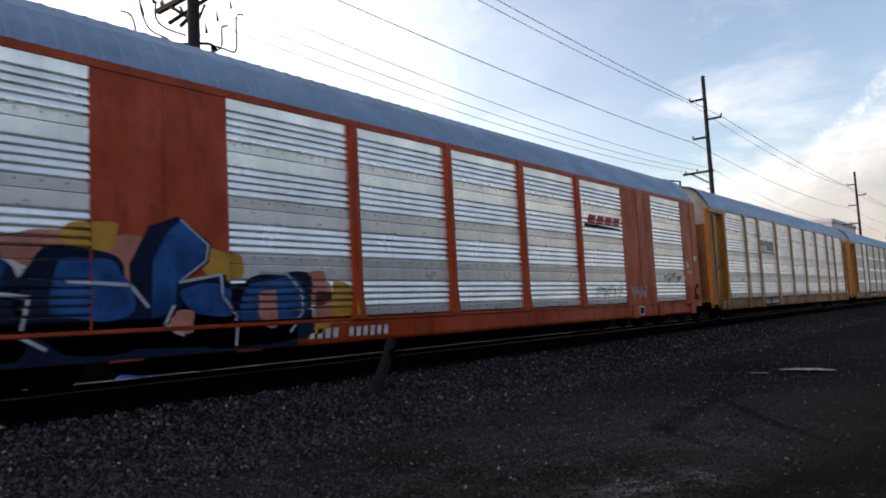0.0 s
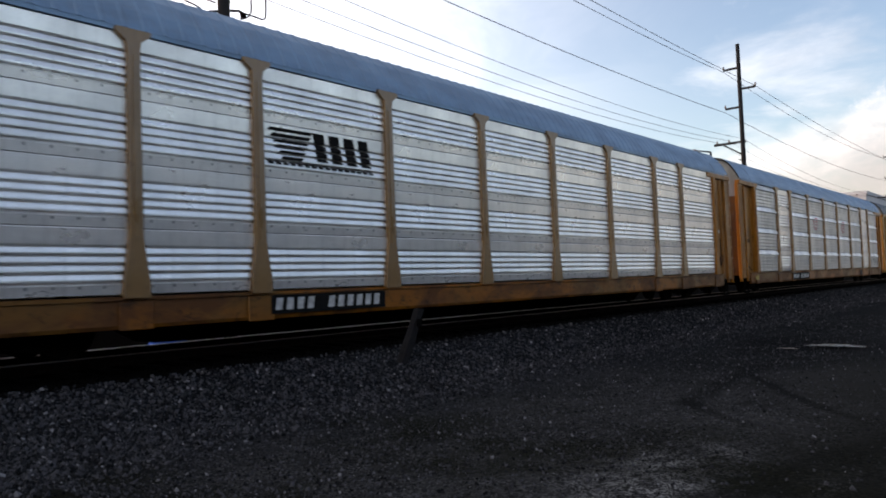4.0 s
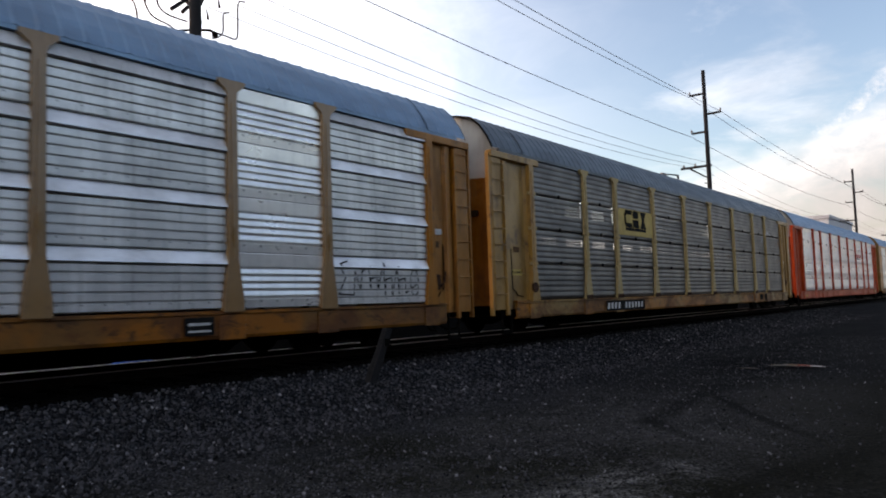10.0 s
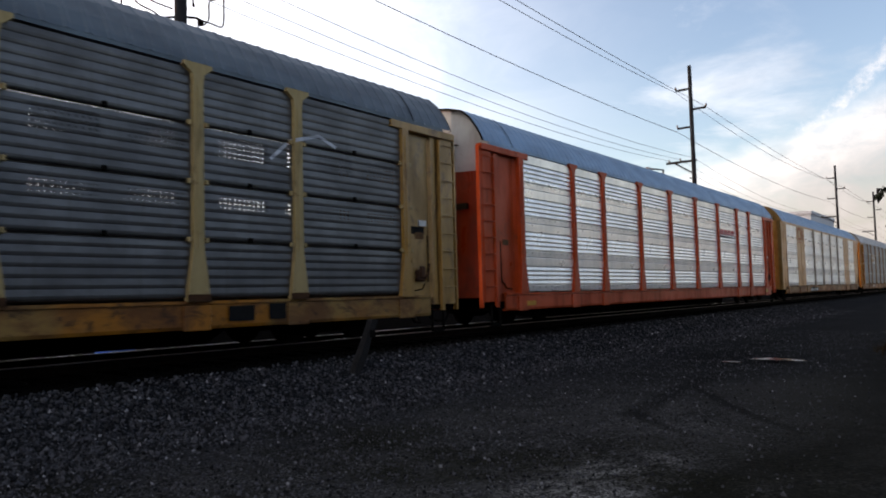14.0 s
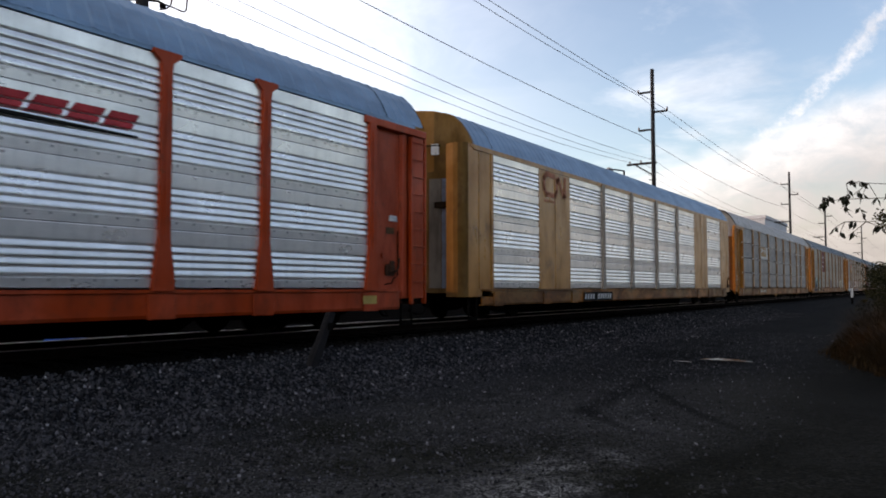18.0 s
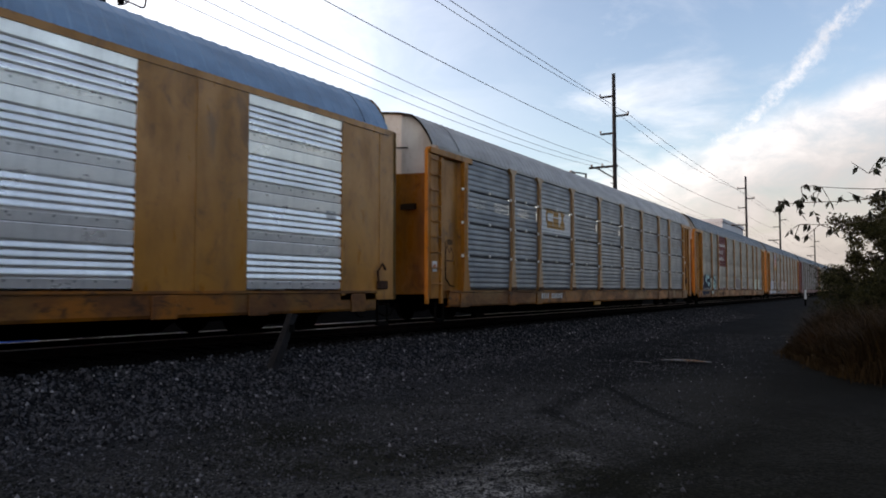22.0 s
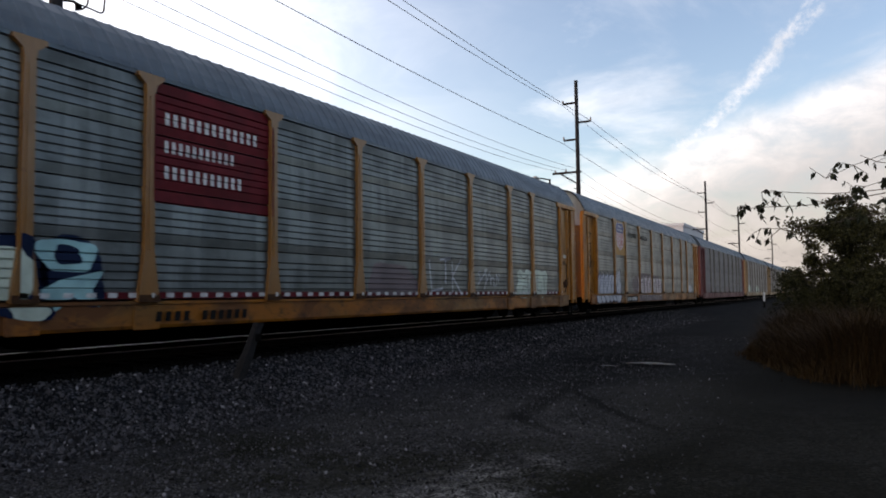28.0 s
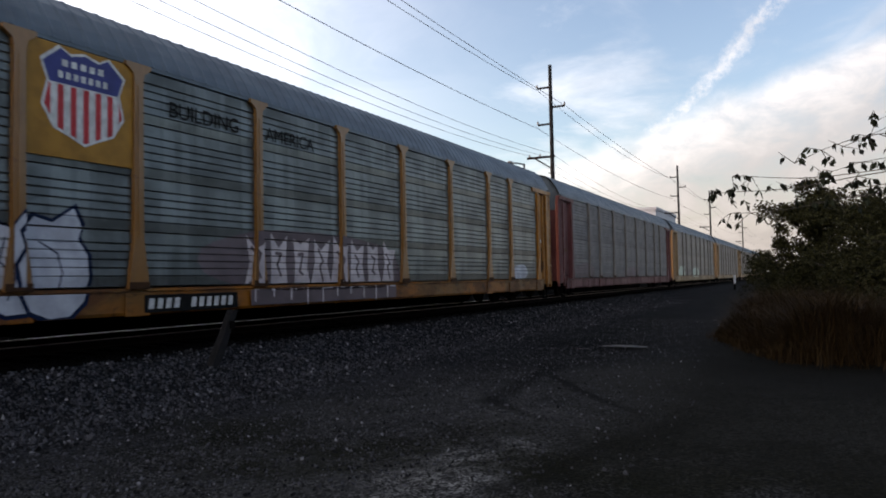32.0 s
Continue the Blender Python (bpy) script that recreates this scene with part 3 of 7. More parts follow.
PALE_POST = paint_mat("chalky_cream_paint", (0.27, 0.195, 0.085), (0.12, 0.08, 0.035), 0.6, 0.6, stains=0.4)
GLOSS_YELLOW = paint_mat("glossy_yellow_door_enamel", (0.17, 0.064, 0.005), (0.06, 0.022, 0.003), 0.28, 0.6, stains=0.5, spec=0.2, dents=1.4)
GLOSS_ORANGE = paint_mat("glossy_orange_door_enamel", (0.20, 0.022, 0.002), (0.07, 0.009, 0.002), 0.30, 0.6, stains=0.4, spec=0.4, dents=0.8)
# darker, rougher copy of the tan for the wagon's ends
DULL_TAN = paint_mat("dark_tan_end_enamel", (0.11, 0.055, 0.013), (0.045, 0.022, 0.007), 0.8, 0.7, stains=0.5, spec=0.05)
POST_DUST = paint_mat("dusty_grey_ochre_paint", (0.18, 0.09, 0.030), (0.085, 0.044, 0.018), 0.38, 0.6, spec=0.5)
POST_OCHRE = paint_mat("faded_ochre_paint", (0.185, 0.096, 0.031), (0.09, 0.048, 0.018), 0.36, 0.6, spec=0.7)
BROWN_GREY = paint_mat("brownish_grey_paint", (0.115, 0.10, 0.09), (0.06, 0.048, 0.04), 0.6, 0.6)

STENCIL = plain_mat("faded_dark_stencil", (0.10, 0.042, 0.011), 0.7, 0.0, 0.6, 9.0)

# ---- builders ----
def box(bm, x0, x1, y0, y1, z0, z1, bevel=0.0):
    v = [bm.verts.new(p) for p in ((x0, y0, z0), (x1, y0, z0), (x1, y1, z0), (x0, y1, z0), (x0, y0, z1), (x1, y0, z1), (x1, y1, z1), (x0, y1, z1))]
    fs = [bm.faces.new([v[i] for i in f]) for f in ((3, 2, 1, 0), (4, 5, 6, 7), (0, 1, 5, 4), (1, 2, 6, 5), (2, 3, 7, 6), (3, 0, 4, 7))]
    if bevel:
        edges = {e for f in fs for e in f.edges}
        bmesh.ops.bevel(bm, geom=list(edges), offset=bevel, segments=1, affect="EDGES")


def loft(bm, rings, closed=True, caps=True):
    """Joins rings of points, one after the other."""
    rows = [[bm.verts.new(p) for p in ring] for ring in rings]
    n = len(rows[0])
    for a, b in zip(rows, rows[1:]):
        for i in range(n if closed else n - 1):
            j = (i + 1) % n
            bm.faces.new((a[i], a[j], b[j], b[i]))
    if caps and closed:
        bm.faces.new(rows[0][::-1])
        bm.faces.new(rows[-1])


def along_x(bm, profile, xs, closed=False):
    loft(bm, [[(x, y, z) for y, z in profile] for x in xs], closed, closed)


def tube(bm, points, radii, sides=6):
    """A round bar through points; radii one or many."""
    pts = [Vector(p) for p in points]
    if isinstance(radii, (int, float)):
        radii = [radii] * len(pts)
    rings = []
    for i, p in enumerate(pts):
        d = (pts[min(i + 1, len(pts) - 1)] - pts[max(i - 1, 0)]).normalized()
        u = d.cross(Vector((0, 0, 1)) if abs(d.z) < 0.9 else Vector((1, 0, 0))).normalized()
        w = d.cross(u)
        rings.append([p + (u * math.cos(2 * math.pi * k / sides) + w * math.sin(2 * math.pi * k / sides)) * radii[i] for k in range(sides)])
    loft(bm, rings)


def slab(bm, outline, y0, y1):
    """A flat plate in the x-z plane, from y0 (front) to y1."""
    a = [bm.verts.new((x, y0, z)) for x, z in outline]
    b = [bm.verts.new((x, y1, z)) for x, z in outline]
    bm.faces.new(a)
    bm.faces.new(b[::-1])
    for i in range(len(a)):
        j = (i + 1) % len(a)
        bm.faces.new((a[i], b[i], b[j], a[j]))


def mesh_of(bm, name, material):
    bmesh.ops.recalc_face_normals(bm, faces=bm.faces)
    me = bpy.data.meshes.new(name)
    bm.to_mesh(me)
    bm.free()
    me.materials.append(material)
    return me


def part(name, bm, material, parent, label="", at=None):
    """One mesh object under a thing; bm may be a bmesh or a mesh that is shared."""
    me = bm if isinstance(bm, bpy.types.Mesh) else mesh_of(bm, name, material)
    ob = new(name, me)
    ob.parent = parent
    if at:
        ob.location = at
    if label:
        tagged(ob, label)
    return ob


def thing(name, label, category, at=(0, 0, 0), group="", kind=""):
    ob = new(name)
    ob.empty_display_size = 0.3
    ob.location = at
    return tagged(ob, label, category, group, kind)


SHARED = {}


def shared(key, build, name, material):
    """The mesh under key, built at the first call."""
    key = (*key, material.name)
    if key not in SHARED:
        bm = bmesh.new()
        build(bm)
        SHARED[key] = mesh_of(bm, name, material)
    return SHARED[key]


def smooth(ob):
    for p in ob.data.polygons:
        p.use_smooth = True
    return ob


# ---- the ground ----
SIDE_Y, RAIL_Z = 9.7, 0.66          # near side of the cars, top of the rails


def ground_height(x, y):
    bank = 0.0
    if 7.0 < y < 15.9:
        t = min(1.0, max(0.0, (y - 7.5) / 1.6)) * min(1.0, max(0.0, (15.7 - y) / 1.6))
        bank = 0.45 * t * t * (3 - 2 * t)
    if y > 16.0:                        # added unseen bank beyond the line, keeps low sun off the track bed
        u = min(1.0, (y - 16.0) / 3.5)
        bank = (2.4 + 0.25 * noise.noise((x * 0.2, y * 0.2, 8))) * u * u * (3 - 2 * u)
    dist = math.hypot(x - 8, y - 4)
    rough = noise.noise((x * 0.35, y * 0.35, 0)) * 0.05 + noise.noise((x * 1.7, y * 1.7, 4)) * 0.02
    pit = -0.05 * math.exp(-((x - 16.3) / 2.2) ** 2 - ((y - 4.2) / 0.9) ** 2)
    return bank + (rough if dist < 60 else 0.0) * (0.4 if y > 9 else 1.0) + pit


def build_ground():
    def line(fine0, fine1, step, far):
        inner = list(np.arange(fine0, fine1 + 1e-6, step))
        out, d = [], step
        lo = hi = 0.0
        while hi < far:
            d *= 1.22
            hi += d
            out.append(hi)
        return [fine0 - o for o in reversed(out)] + inner + [fine1 + o for o in out]
    xs, ys = line(-4.0, 42.0, 0.3, 3500), line(-6.0, 17.0, 0.22, 3500)
    verts = [(x, y, ground_height(x, y)) for x in xs for y in ys]
    n = len(ys)
    faces = [(i * n + j, (i + 1) * n + j, (i + 1) * n + j + 1, i * n + j + 1) for i in range(len(xs) - 1) for j in range(n - 1)]
    me = bpy.data.meshes.new("ground")
    me.from_pydata(verts, [], faces)
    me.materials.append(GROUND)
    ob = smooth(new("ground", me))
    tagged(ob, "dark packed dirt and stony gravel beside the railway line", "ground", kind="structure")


build_ground()


def build_wall_behind():
    """A long dark wall, added unseen behind the camera to cut low sky light."""
    bm = bmesh.new()
    box(bm, -60, 40, -11.4, -11.0, -0.3, 7.0)
    tagged(new("sky_cutting_wall", mesh_of(bm, "sky_cutting_wall", DARK_WALL)), "added unseen dark wall that cuts low sky light", "wall", kind="structure")


build_wall_behind()


def stone_field(name, label, count, region, size, seed, material, on=ground_height):
    rnd = random.Random(seed)
    verts, faces = [], []
    base = [Vector(v).normalized() for v in ((1, 0, 0), (-1, 0, 0), (0, 1, 0), (0, -1, 0), (0, 0, 1), (0, 0, -1))]
    tris = ((0, 2, 4), (2, 1, 4), (1, 3, 4), (3, 0, 4), (2, 0, 5), (1, 2, 5), (3, 1, 5), (0, 3, 5))
    for _ in range(count):
        x, y = region(rnd)
        s = size(rnd)
        turn = Euler((rnd.uniform(0, 6), rnd.uniform(0, 6), rnd.uniform(0, 6))).to_matrix()
        stretch = (rnd.uniform(0.7, 1.3), rnd.uniform(0.6, 1.1), rnd.uniform(0.5, 0.9))
        c = Vector((x, y, on(x, y) + s * 0.25))
        k = len(verts)
        for b in base:
            verts.append(c + turn @ Vector((b[0] * stretch[0], b[1] * stretch[1], b[2] * stretch[2])) * s * rnd.uniform(0.8, 1.2))
        faces += [(a + k, b + k, d + k) for a, b, d in tris]
    me = bpy.data.meshes.new(name)
    me.from_pydata(verts, [], faces)
    me.materials.append(material)
    tagged(new(name, me), label, "gravel", kind="stuff")


def bank_spot(rnd):
    x = 2.0 + 46.0 * rnd.random() ** 2.6
    return x, rnd.triangular(6.0, 9.3, 8.2)


def yard_spot(rnd):
    x = 2.5 + 24.0 * rnd.random() ** 2.4
    return x, rnd.triangular(1.0, 7.5, 4.8)


def bed_spot(rnd):
    return 1.0 + 40.0 * rnd.random() ** 1.4, rnd.uniform(9.4, 13.6)


stone_field("ballast_stones", "crushed grey ballast stones on the bank of the line", 30000, bank_spot, lambda r: 0.012 + 0.030 * r.random() ** 2, 3, STONE)
stone_field("track_bed_stones", "dark crushed stones between the sleepers", 5000, bed_spot, lambda r: 0.02 + 0.035 * r.random() ** 2, 5, SHADED_STONE)
stone_field("loose_gravel", "loose pale gravel scattered over the dirt", 26000, yard_spot, lambda r: 0.006 + 0.020 * r.random() ** 3.5, 4, STONE)


def build_track():
    track = thing("railway_track", "worn steel rails on dark wooden sleepers", "railway track", kind="structure")
    for y in (SIDE_Y + 0.88, SIDE_Y + 2.32):
        prof = [(-0.07, 0), (0.07, 0), (0.07, 0.015), (0.012, 0.035), (0.012, 0.11), (0.038, 0.12), (0.038, 0.146), (0.03, 0.1515), (-0.03, 0.1515), (-0.038, 0.146), (-0.038, 0.12), (-0.012, 0.11), (-0.012, 0.035), (-0.07, 0.015)]
        bm = bmesh.new()
        along_x(bm, prof, (-120, 20, 160, 420), True)
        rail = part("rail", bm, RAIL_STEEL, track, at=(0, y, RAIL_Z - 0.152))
        bm = bmesh.new()
        along_x(bm, [(-0.039, 0.138), (0.039, 0.138), (0.039, 0.1465), (0.03, 0.1535), (-0.03, 0.1535), (-0.039, 0.1465)], (-120, 20, 160, 420), True)
        part("rail_head", bm, RAIL_TOP, rail, "bright worn running surface")

    def sleeper(bm):
        box(bm, -0.11, 0.11, -1.3, 1.3, -0.16, 0.0, 0.015)
    me = shared(("sleeper",), sleeper, "sleeper", OLD_WOOD)
    for i in range(150):
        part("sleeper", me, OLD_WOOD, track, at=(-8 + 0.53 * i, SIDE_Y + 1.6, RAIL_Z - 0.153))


build_track()

# ---- the cars of the train ----
CAR, PITCH = 27.7, 28.8
SILL0, SILL1, EAVE, APEX = 0.40, 0.83, 4.46, 5.52
POSTS = [1.75, 4.65, 6.65, 9.55, 12.43, 15.27, 18.15, 21.05, 23.05, 25.95]
FLUSH_BAYS = [(1.50, 4.20), (6.32, 8.95), (9.15, 11.8), (12.0, 14.68), (14.9, 17.55), (17.8, 20.5), (22.75, 25.4)]
PW = 0.26                                  # width of a post
ROWS = 4                                   # sheets stacked in a bay


def rib_profile(kind, z0, z1):
    """The folds of one sheet, bottom to top, as (y, z)."""
    h = z1 - z0
    pts = []
    if kind == "bright":                    # dull lower lap, four rounded ribs with deep grooves, broad bolted band above
        low, n = 0.17 * h, 4
        step = 0.53 * h / n
        pts = [(0.07, z0), (0.010, z0 + 0.004), (-0.002, z0 + low - 0.02), (0.014, z0 + low - 0.004)]
        zz = z0 + low
        for i in range(n):
            gap, face = 0.25 * step, 0.75 * step
            pts += [(0.055, zz + 0.1 * gap), (0.055, zz + 0.8 * gap), (0.004, zz + gap)]
            pts += [(0.004 - 0.016 * math.sin(math.pi * u ** 0.45), zz + gap + u * face) for u in (0.12, 0.3, 0.5, 0.72, 0.97)]
            zz += step
        pts += [(0.055, zz + 0.003), (0.055, zz + 0.02), (0.012, zz + 0.026), (0.002, zz + 0.05 * h), (-0.006, zz + 0.20 * h), (-0.010, z1 - 0.02), (0.004, z1 - 0.006), (0.05, z1)]
    elif kind == "lapped":                  # pale lap that leans to the sky, four wide ribs below
        flat = 0.24 * h
        n, zz = 5, z0
        step = (h - flat) / n
        for i in range(n):
            pts += [(0.022, zz), (0.0, zz + 0.05 * step), (-0.007, zz + 0.15 * step), (-0.006, zz + 0.80 * step), (0.022, zz + 0.87 * step)]
            zz += step
        pts += [(0.05, zz), (-0.06, zz + 0.012), (-0.055, zz + 0.03), (0.03, z1 - 0.012), (0.05, z1)]
    elif kind == "seams":                   # broad flat bands with four narrow grooves between
        pts = [(0.08, z0), (0.08, z0 + 0.004), (0.004, z0 + 0.008), (-0.001, z0 + 0.17 * h)]
        zz, step = z0 + 0.17 * h, 0.58 * h / 4
        for i in range(4):
            pts += [(0.012, zz + 0.03 * step), (0.012, zz + 0.09 * step), (-0.007, zz + 0.24 * step), (0.005, zz + 0.97 * step)]
            zz += step
        pts += [(0.026, zz + 0.005), (0.026, zz + 0.012), (-0.004, zz + 0.03), (0.010, z1 - 0.014), (0.08, z1 - 0.01), (0.08, z1)]
    else:                                   # shallow even waves
        n = 6
        step = (h - 0.036) / n
        for i in range(n):
            zz = z0 + 0.01 + i * step
            pts += [(0.008, zz), (0.001, zz + 0.16 * step), (-0.003, zz + 0.4 * step), (0.005, zz + 0.92 * step)]
        pts = [(0.08, z0), (0.08, z0 + 0.018), (0.013, z0 + 0.020)] + [(y, z + 0.012) for y, z in pts[1:]] + [(0.08, z1 - 0.006), (0.08, z1)]
    return pts


def roof_profile(width=3.2):
    half = [(-0.02, EAVE + 0.03), (0.01, EAVE + 0.12), (0.13, EAVE + 0.35), (0.33, EAVE + 0.63), (0.58, EAVE + 0.85), (0.98, EAVE + 0.955), (1.6, APEX - 0.02)]
    return half + [(width - y, z) for y, z in half[-2::-1]]


def make_sheet(width, kind, row, material):
    h = (EAVE - 0.04 - SILL1 - 0.03) / ROWS
    z0 = SILL1 + 0.03 + row * h

    def build(bm):
        prof = rib_profile(kind, z0, z0 + h - 0.004)
        loft(bm, [[(x, y, z) for y, z in prof] for x in (0.0, width * 0.5, width)], False, False)
        back = [(0.09, z) for _, z in (prof[0], prof[-1])]
        loft(bm, [[(x, y, z) for y, z in back] for x in (0.0, width)], False, False)
    return shared(("sheet", round(width, 2), kind, row), build, "side_sheet", material)


def make_post(flared, material, end=False):
    def build(bm):
        w = PW / 2
        if end:
            front = [(-w * 1.3, SILL1 - 0.02), (w * 1.6, SILL1 - 0.02), (w * 1.4, SILL1 + 0.22), (w * 0.8, SILL1 + 0.78), (w * 0.8, EAVE - 0.19), (-w * 0.8, EAVE - 0.19), (-w * 0.8, SILL1 + 0.6)]
        elif flared:
            front = [(-w * 1.45, SILL1 - 0.02), (w * 1.45, SILL1 - 0.02), (w * 1.35, SILL1 + 0.22), (w * 0.72, SILL1 + 0.78), (w * 0.66, EAVE - 0.3), (w * 0.8, EAVE - 0.16), (w * 1.9, EAVE - 0.05),
                     (w * 1.9, EAVE + 0.01), (-w * 1.9, EAVE + 0.01), (-w * 1.9, EAVE - 0.05), (-w * 0.8, EAVE - 0.16), (-w * 0.66, EAVE - 0.3), (-w * 0.72, SILL1 + 0.78), (-w * 1.35, SILL1 + 0.22)]
        else:
            front = [(-w * 1.2, SILL1 - 0.02), (w * 1.2, SILL1 - 0.02), (w * 0.8, SILL1 + 0.5), (w * 0.8, EAVE), (-w * 0.8, EAVE), (-w * 0.8, SILL1 + 0.5)]
        slab(bm, front, -0.075, 0.03)
        box(bm, -w * 0.25, w * 0.25, -0.09, -0.074, SILL1 + 0.8, EAVE - 0.35)
    return shared(("post", flared, end), build, "post", material)


def make_foot():
    return shared(("post_foot",), lambda bm: box(bm, -0.20, 0.20, -0.088, -0.074, SILL1 - 0.015, SILL1 + 0.10, 0.004), "post_foot", FOOT_RUST)


def make_bolt(material):
    return shared(("bolt",), lambda bm: box(bm, -0.035, 0.035, -0.05, 0.0, -0.04, 0.04, 0.01), "bracket_bolt", material)


def truck(parent, x, paint):
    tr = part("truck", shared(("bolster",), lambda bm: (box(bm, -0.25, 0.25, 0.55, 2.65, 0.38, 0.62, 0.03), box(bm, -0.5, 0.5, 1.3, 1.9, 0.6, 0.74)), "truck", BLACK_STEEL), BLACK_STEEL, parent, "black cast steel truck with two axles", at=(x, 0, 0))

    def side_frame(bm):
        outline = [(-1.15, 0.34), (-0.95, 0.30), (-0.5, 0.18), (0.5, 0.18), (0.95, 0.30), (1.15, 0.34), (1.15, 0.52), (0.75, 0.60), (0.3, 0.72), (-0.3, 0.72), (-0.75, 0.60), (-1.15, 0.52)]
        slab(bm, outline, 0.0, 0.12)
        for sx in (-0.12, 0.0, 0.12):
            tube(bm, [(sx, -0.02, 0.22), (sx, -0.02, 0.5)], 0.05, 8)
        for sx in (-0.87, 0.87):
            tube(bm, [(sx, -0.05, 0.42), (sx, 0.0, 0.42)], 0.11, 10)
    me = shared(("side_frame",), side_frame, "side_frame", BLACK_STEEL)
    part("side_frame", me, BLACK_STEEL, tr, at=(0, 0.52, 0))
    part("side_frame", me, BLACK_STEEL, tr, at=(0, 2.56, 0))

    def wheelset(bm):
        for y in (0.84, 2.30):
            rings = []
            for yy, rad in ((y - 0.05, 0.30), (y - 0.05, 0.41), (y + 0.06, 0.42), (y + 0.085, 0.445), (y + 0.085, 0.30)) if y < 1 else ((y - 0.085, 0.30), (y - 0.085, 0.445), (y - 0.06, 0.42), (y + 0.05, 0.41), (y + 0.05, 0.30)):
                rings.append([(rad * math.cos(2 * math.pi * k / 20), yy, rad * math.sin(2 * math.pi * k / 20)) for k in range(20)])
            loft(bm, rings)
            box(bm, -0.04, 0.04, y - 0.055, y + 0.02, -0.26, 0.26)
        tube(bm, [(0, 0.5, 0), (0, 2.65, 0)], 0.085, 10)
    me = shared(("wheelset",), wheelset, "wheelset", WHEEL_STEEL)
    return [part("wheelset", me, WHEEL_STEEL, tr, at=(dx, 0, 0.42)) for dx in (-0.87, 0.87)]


WHEELSETS = []


def end_section(car, paint, x0, sign, style, reach=1.52):
    """The solid end of a car's side: ladder corner, plate with a folded rib, top beam; sign 1 at the leading end."""
    def X(a):
        return x0 + sign * a

    def span(bm, a, b, y0, y1, z0, z1, bevel=0.0):
        box(bm, min(X(a), X(b)), max(X(a), X(b)), y0, y1, z0, z1, bevel)
    bm = bmesh.new()
    if style == "flush":
        # corner rounded towards the end, sheet flush with the panels
        ring = [(0.30, 0.0), (reach, 0.0), (reach, 0.06), (0.32, 0.06)]
        loft(bm, [[(X(a), b, z) for a, b in ring] for z in (SILL1 - 0.2, EAVE + 0.04)])
        plate = part("end_plate", bm, paint, car)
        bm = bmesh.new()
        ring = [(0.14, 0.56), (0.06, 0.30), (0.06, 0.16), (0.12, 0.05), (0.20, 0.018), (0.297, 0.0), (0.315, 0.06), (0.2, 0.1), (0.13, 0.3), (0.18, 0.58)]
        loft(bm, [[(X(a), b, z) for a, b in ring] for z in (SILL1 - 0.2, EAVE + 0.04)])
        part("end_corner", bm, {TAN: DULL_TAN}.get(paint, paint), plate, "folded corner sheet")
        bm = bmesh.new()
        span(bm, 0.80, 0.84, -0.012, 0.0, SILL1, EAVE - 0.02)
        span(bm, reach - 0.12, reach, -0.02, 0.0, SILL1 - 0.1, EAVE)
        part("seam_strip", bm, paint, plate)
        if sign < 0:
            bm = bmesh.new()
            span(bm, 0.55, 0.95, -0.05, 0.0, 0.86, 1.05, 0.02)
            tube(bm, [(X(0.92), -0.05, 1.0), (X(0.98), -0.07, 1.25), (X(0.80), -0.07, 1.42), (X(0.66), -0.05, 1.30)], 0.03, 6)
            part("tie_hook", bm, RUST, plate, "rusty tie-down hook")
        return
    ring = [(0.02, 0.10), (0.04, 0.02), (0.09, 0.0), (0.46, 0.0), (0.5, 0.03), (0.52, 0.10), (0.62, 0.10), (0.66, 0.03), (0.80, 0.03), (0.84, 0.10), (reach - 0.17, 0.10), (reach - 0.04, 0.02), (reach, 0.02), (reach, 0.16), (0.08, 0.16)]
    loft(bm, [[(X(a), b, z) for a, b in ring] for z in (SILL1 - 0.2, EAVE - 0.18)])
    part("end_plate", bm, paint, car)
    bm = bmesh.new()
    span(bm, 0.0, 2.15, -0.05, 0.12, EAVE - 0.2, EAVE - 0.04, 0.015)
    part("top_beam", bm, paint, car)
    bm = bmesh.new()
    span(bm, -0.05, 0.0, 0.0, 0.1, SILL0 + 0.1, EAVE - 0.1)
    span(bm, 0.5, 0.58, -0.05, 0.02, SILL0 + 0.1, EAVE - 0.25)
    for i in range(9):
        z = 1.0 + 0.39 * i
        tube(bm, [(X(0.03), -0.045, z), (X(0.53), -0.045, z)], 0.014, 5)
    part("ladder", bm, paint, car, "steel ladder with rungs at the car's corner")
    bm = bmesh.new()
    tube(bm, [(X(0.90), 0.085, 2.1), (X(0.90), 0.08, 1.6), (X(0.92), 0.08, 1.12), (X(1.05), 0.08, 1.06), (X(1.12), 0.08, 0.96), (X(1.36), 0.07, 0.93)], 0.014, 5)
    part("grab_iron", bm, BLACK_STEEL, car)
    # rivet and door-lock boxes beside the post
    bm = bmesh.new()
    span(bm, 1.36, 1.46, 0.06, 0.12, 1.5, 1.6)
    part("latch_box", bm, paint, car)
    if sign < 0:
        # winch bracket, rusty and stained, at the trailing end
        bm = bmesh.new()
        span(bm, 1.05, 1.34, 0.02, 0.12, 1.12, 1.36, 0.03)
        span(bm, 1.12, 1.26, -0.02, 0.04, 1.2, 1.44, 0.02)
        tube(bm, [(X(1.1), 0.0, 1.2), (X(0.98), 0.0, 1.3), (X(0.92), 0.02, 1.5)], 0.022, 6)
        part("winch_bracket", bm, RUST, car, "rusty winch bracket")
        bm = bmesh.new()
        span(bm, 0.95, 1.2, 0.07, 0.099, 2.3, 2.42)
        part("data_plate", bm, WHITE_MARK, car)
    bm = bmesh.new()
    span(bm, 1.02, 1.30, 0.092, 0.099, 2.02, 2.16)
    part("stencil_panel", bm, STENCIL, car, "faded dark stencil panel")


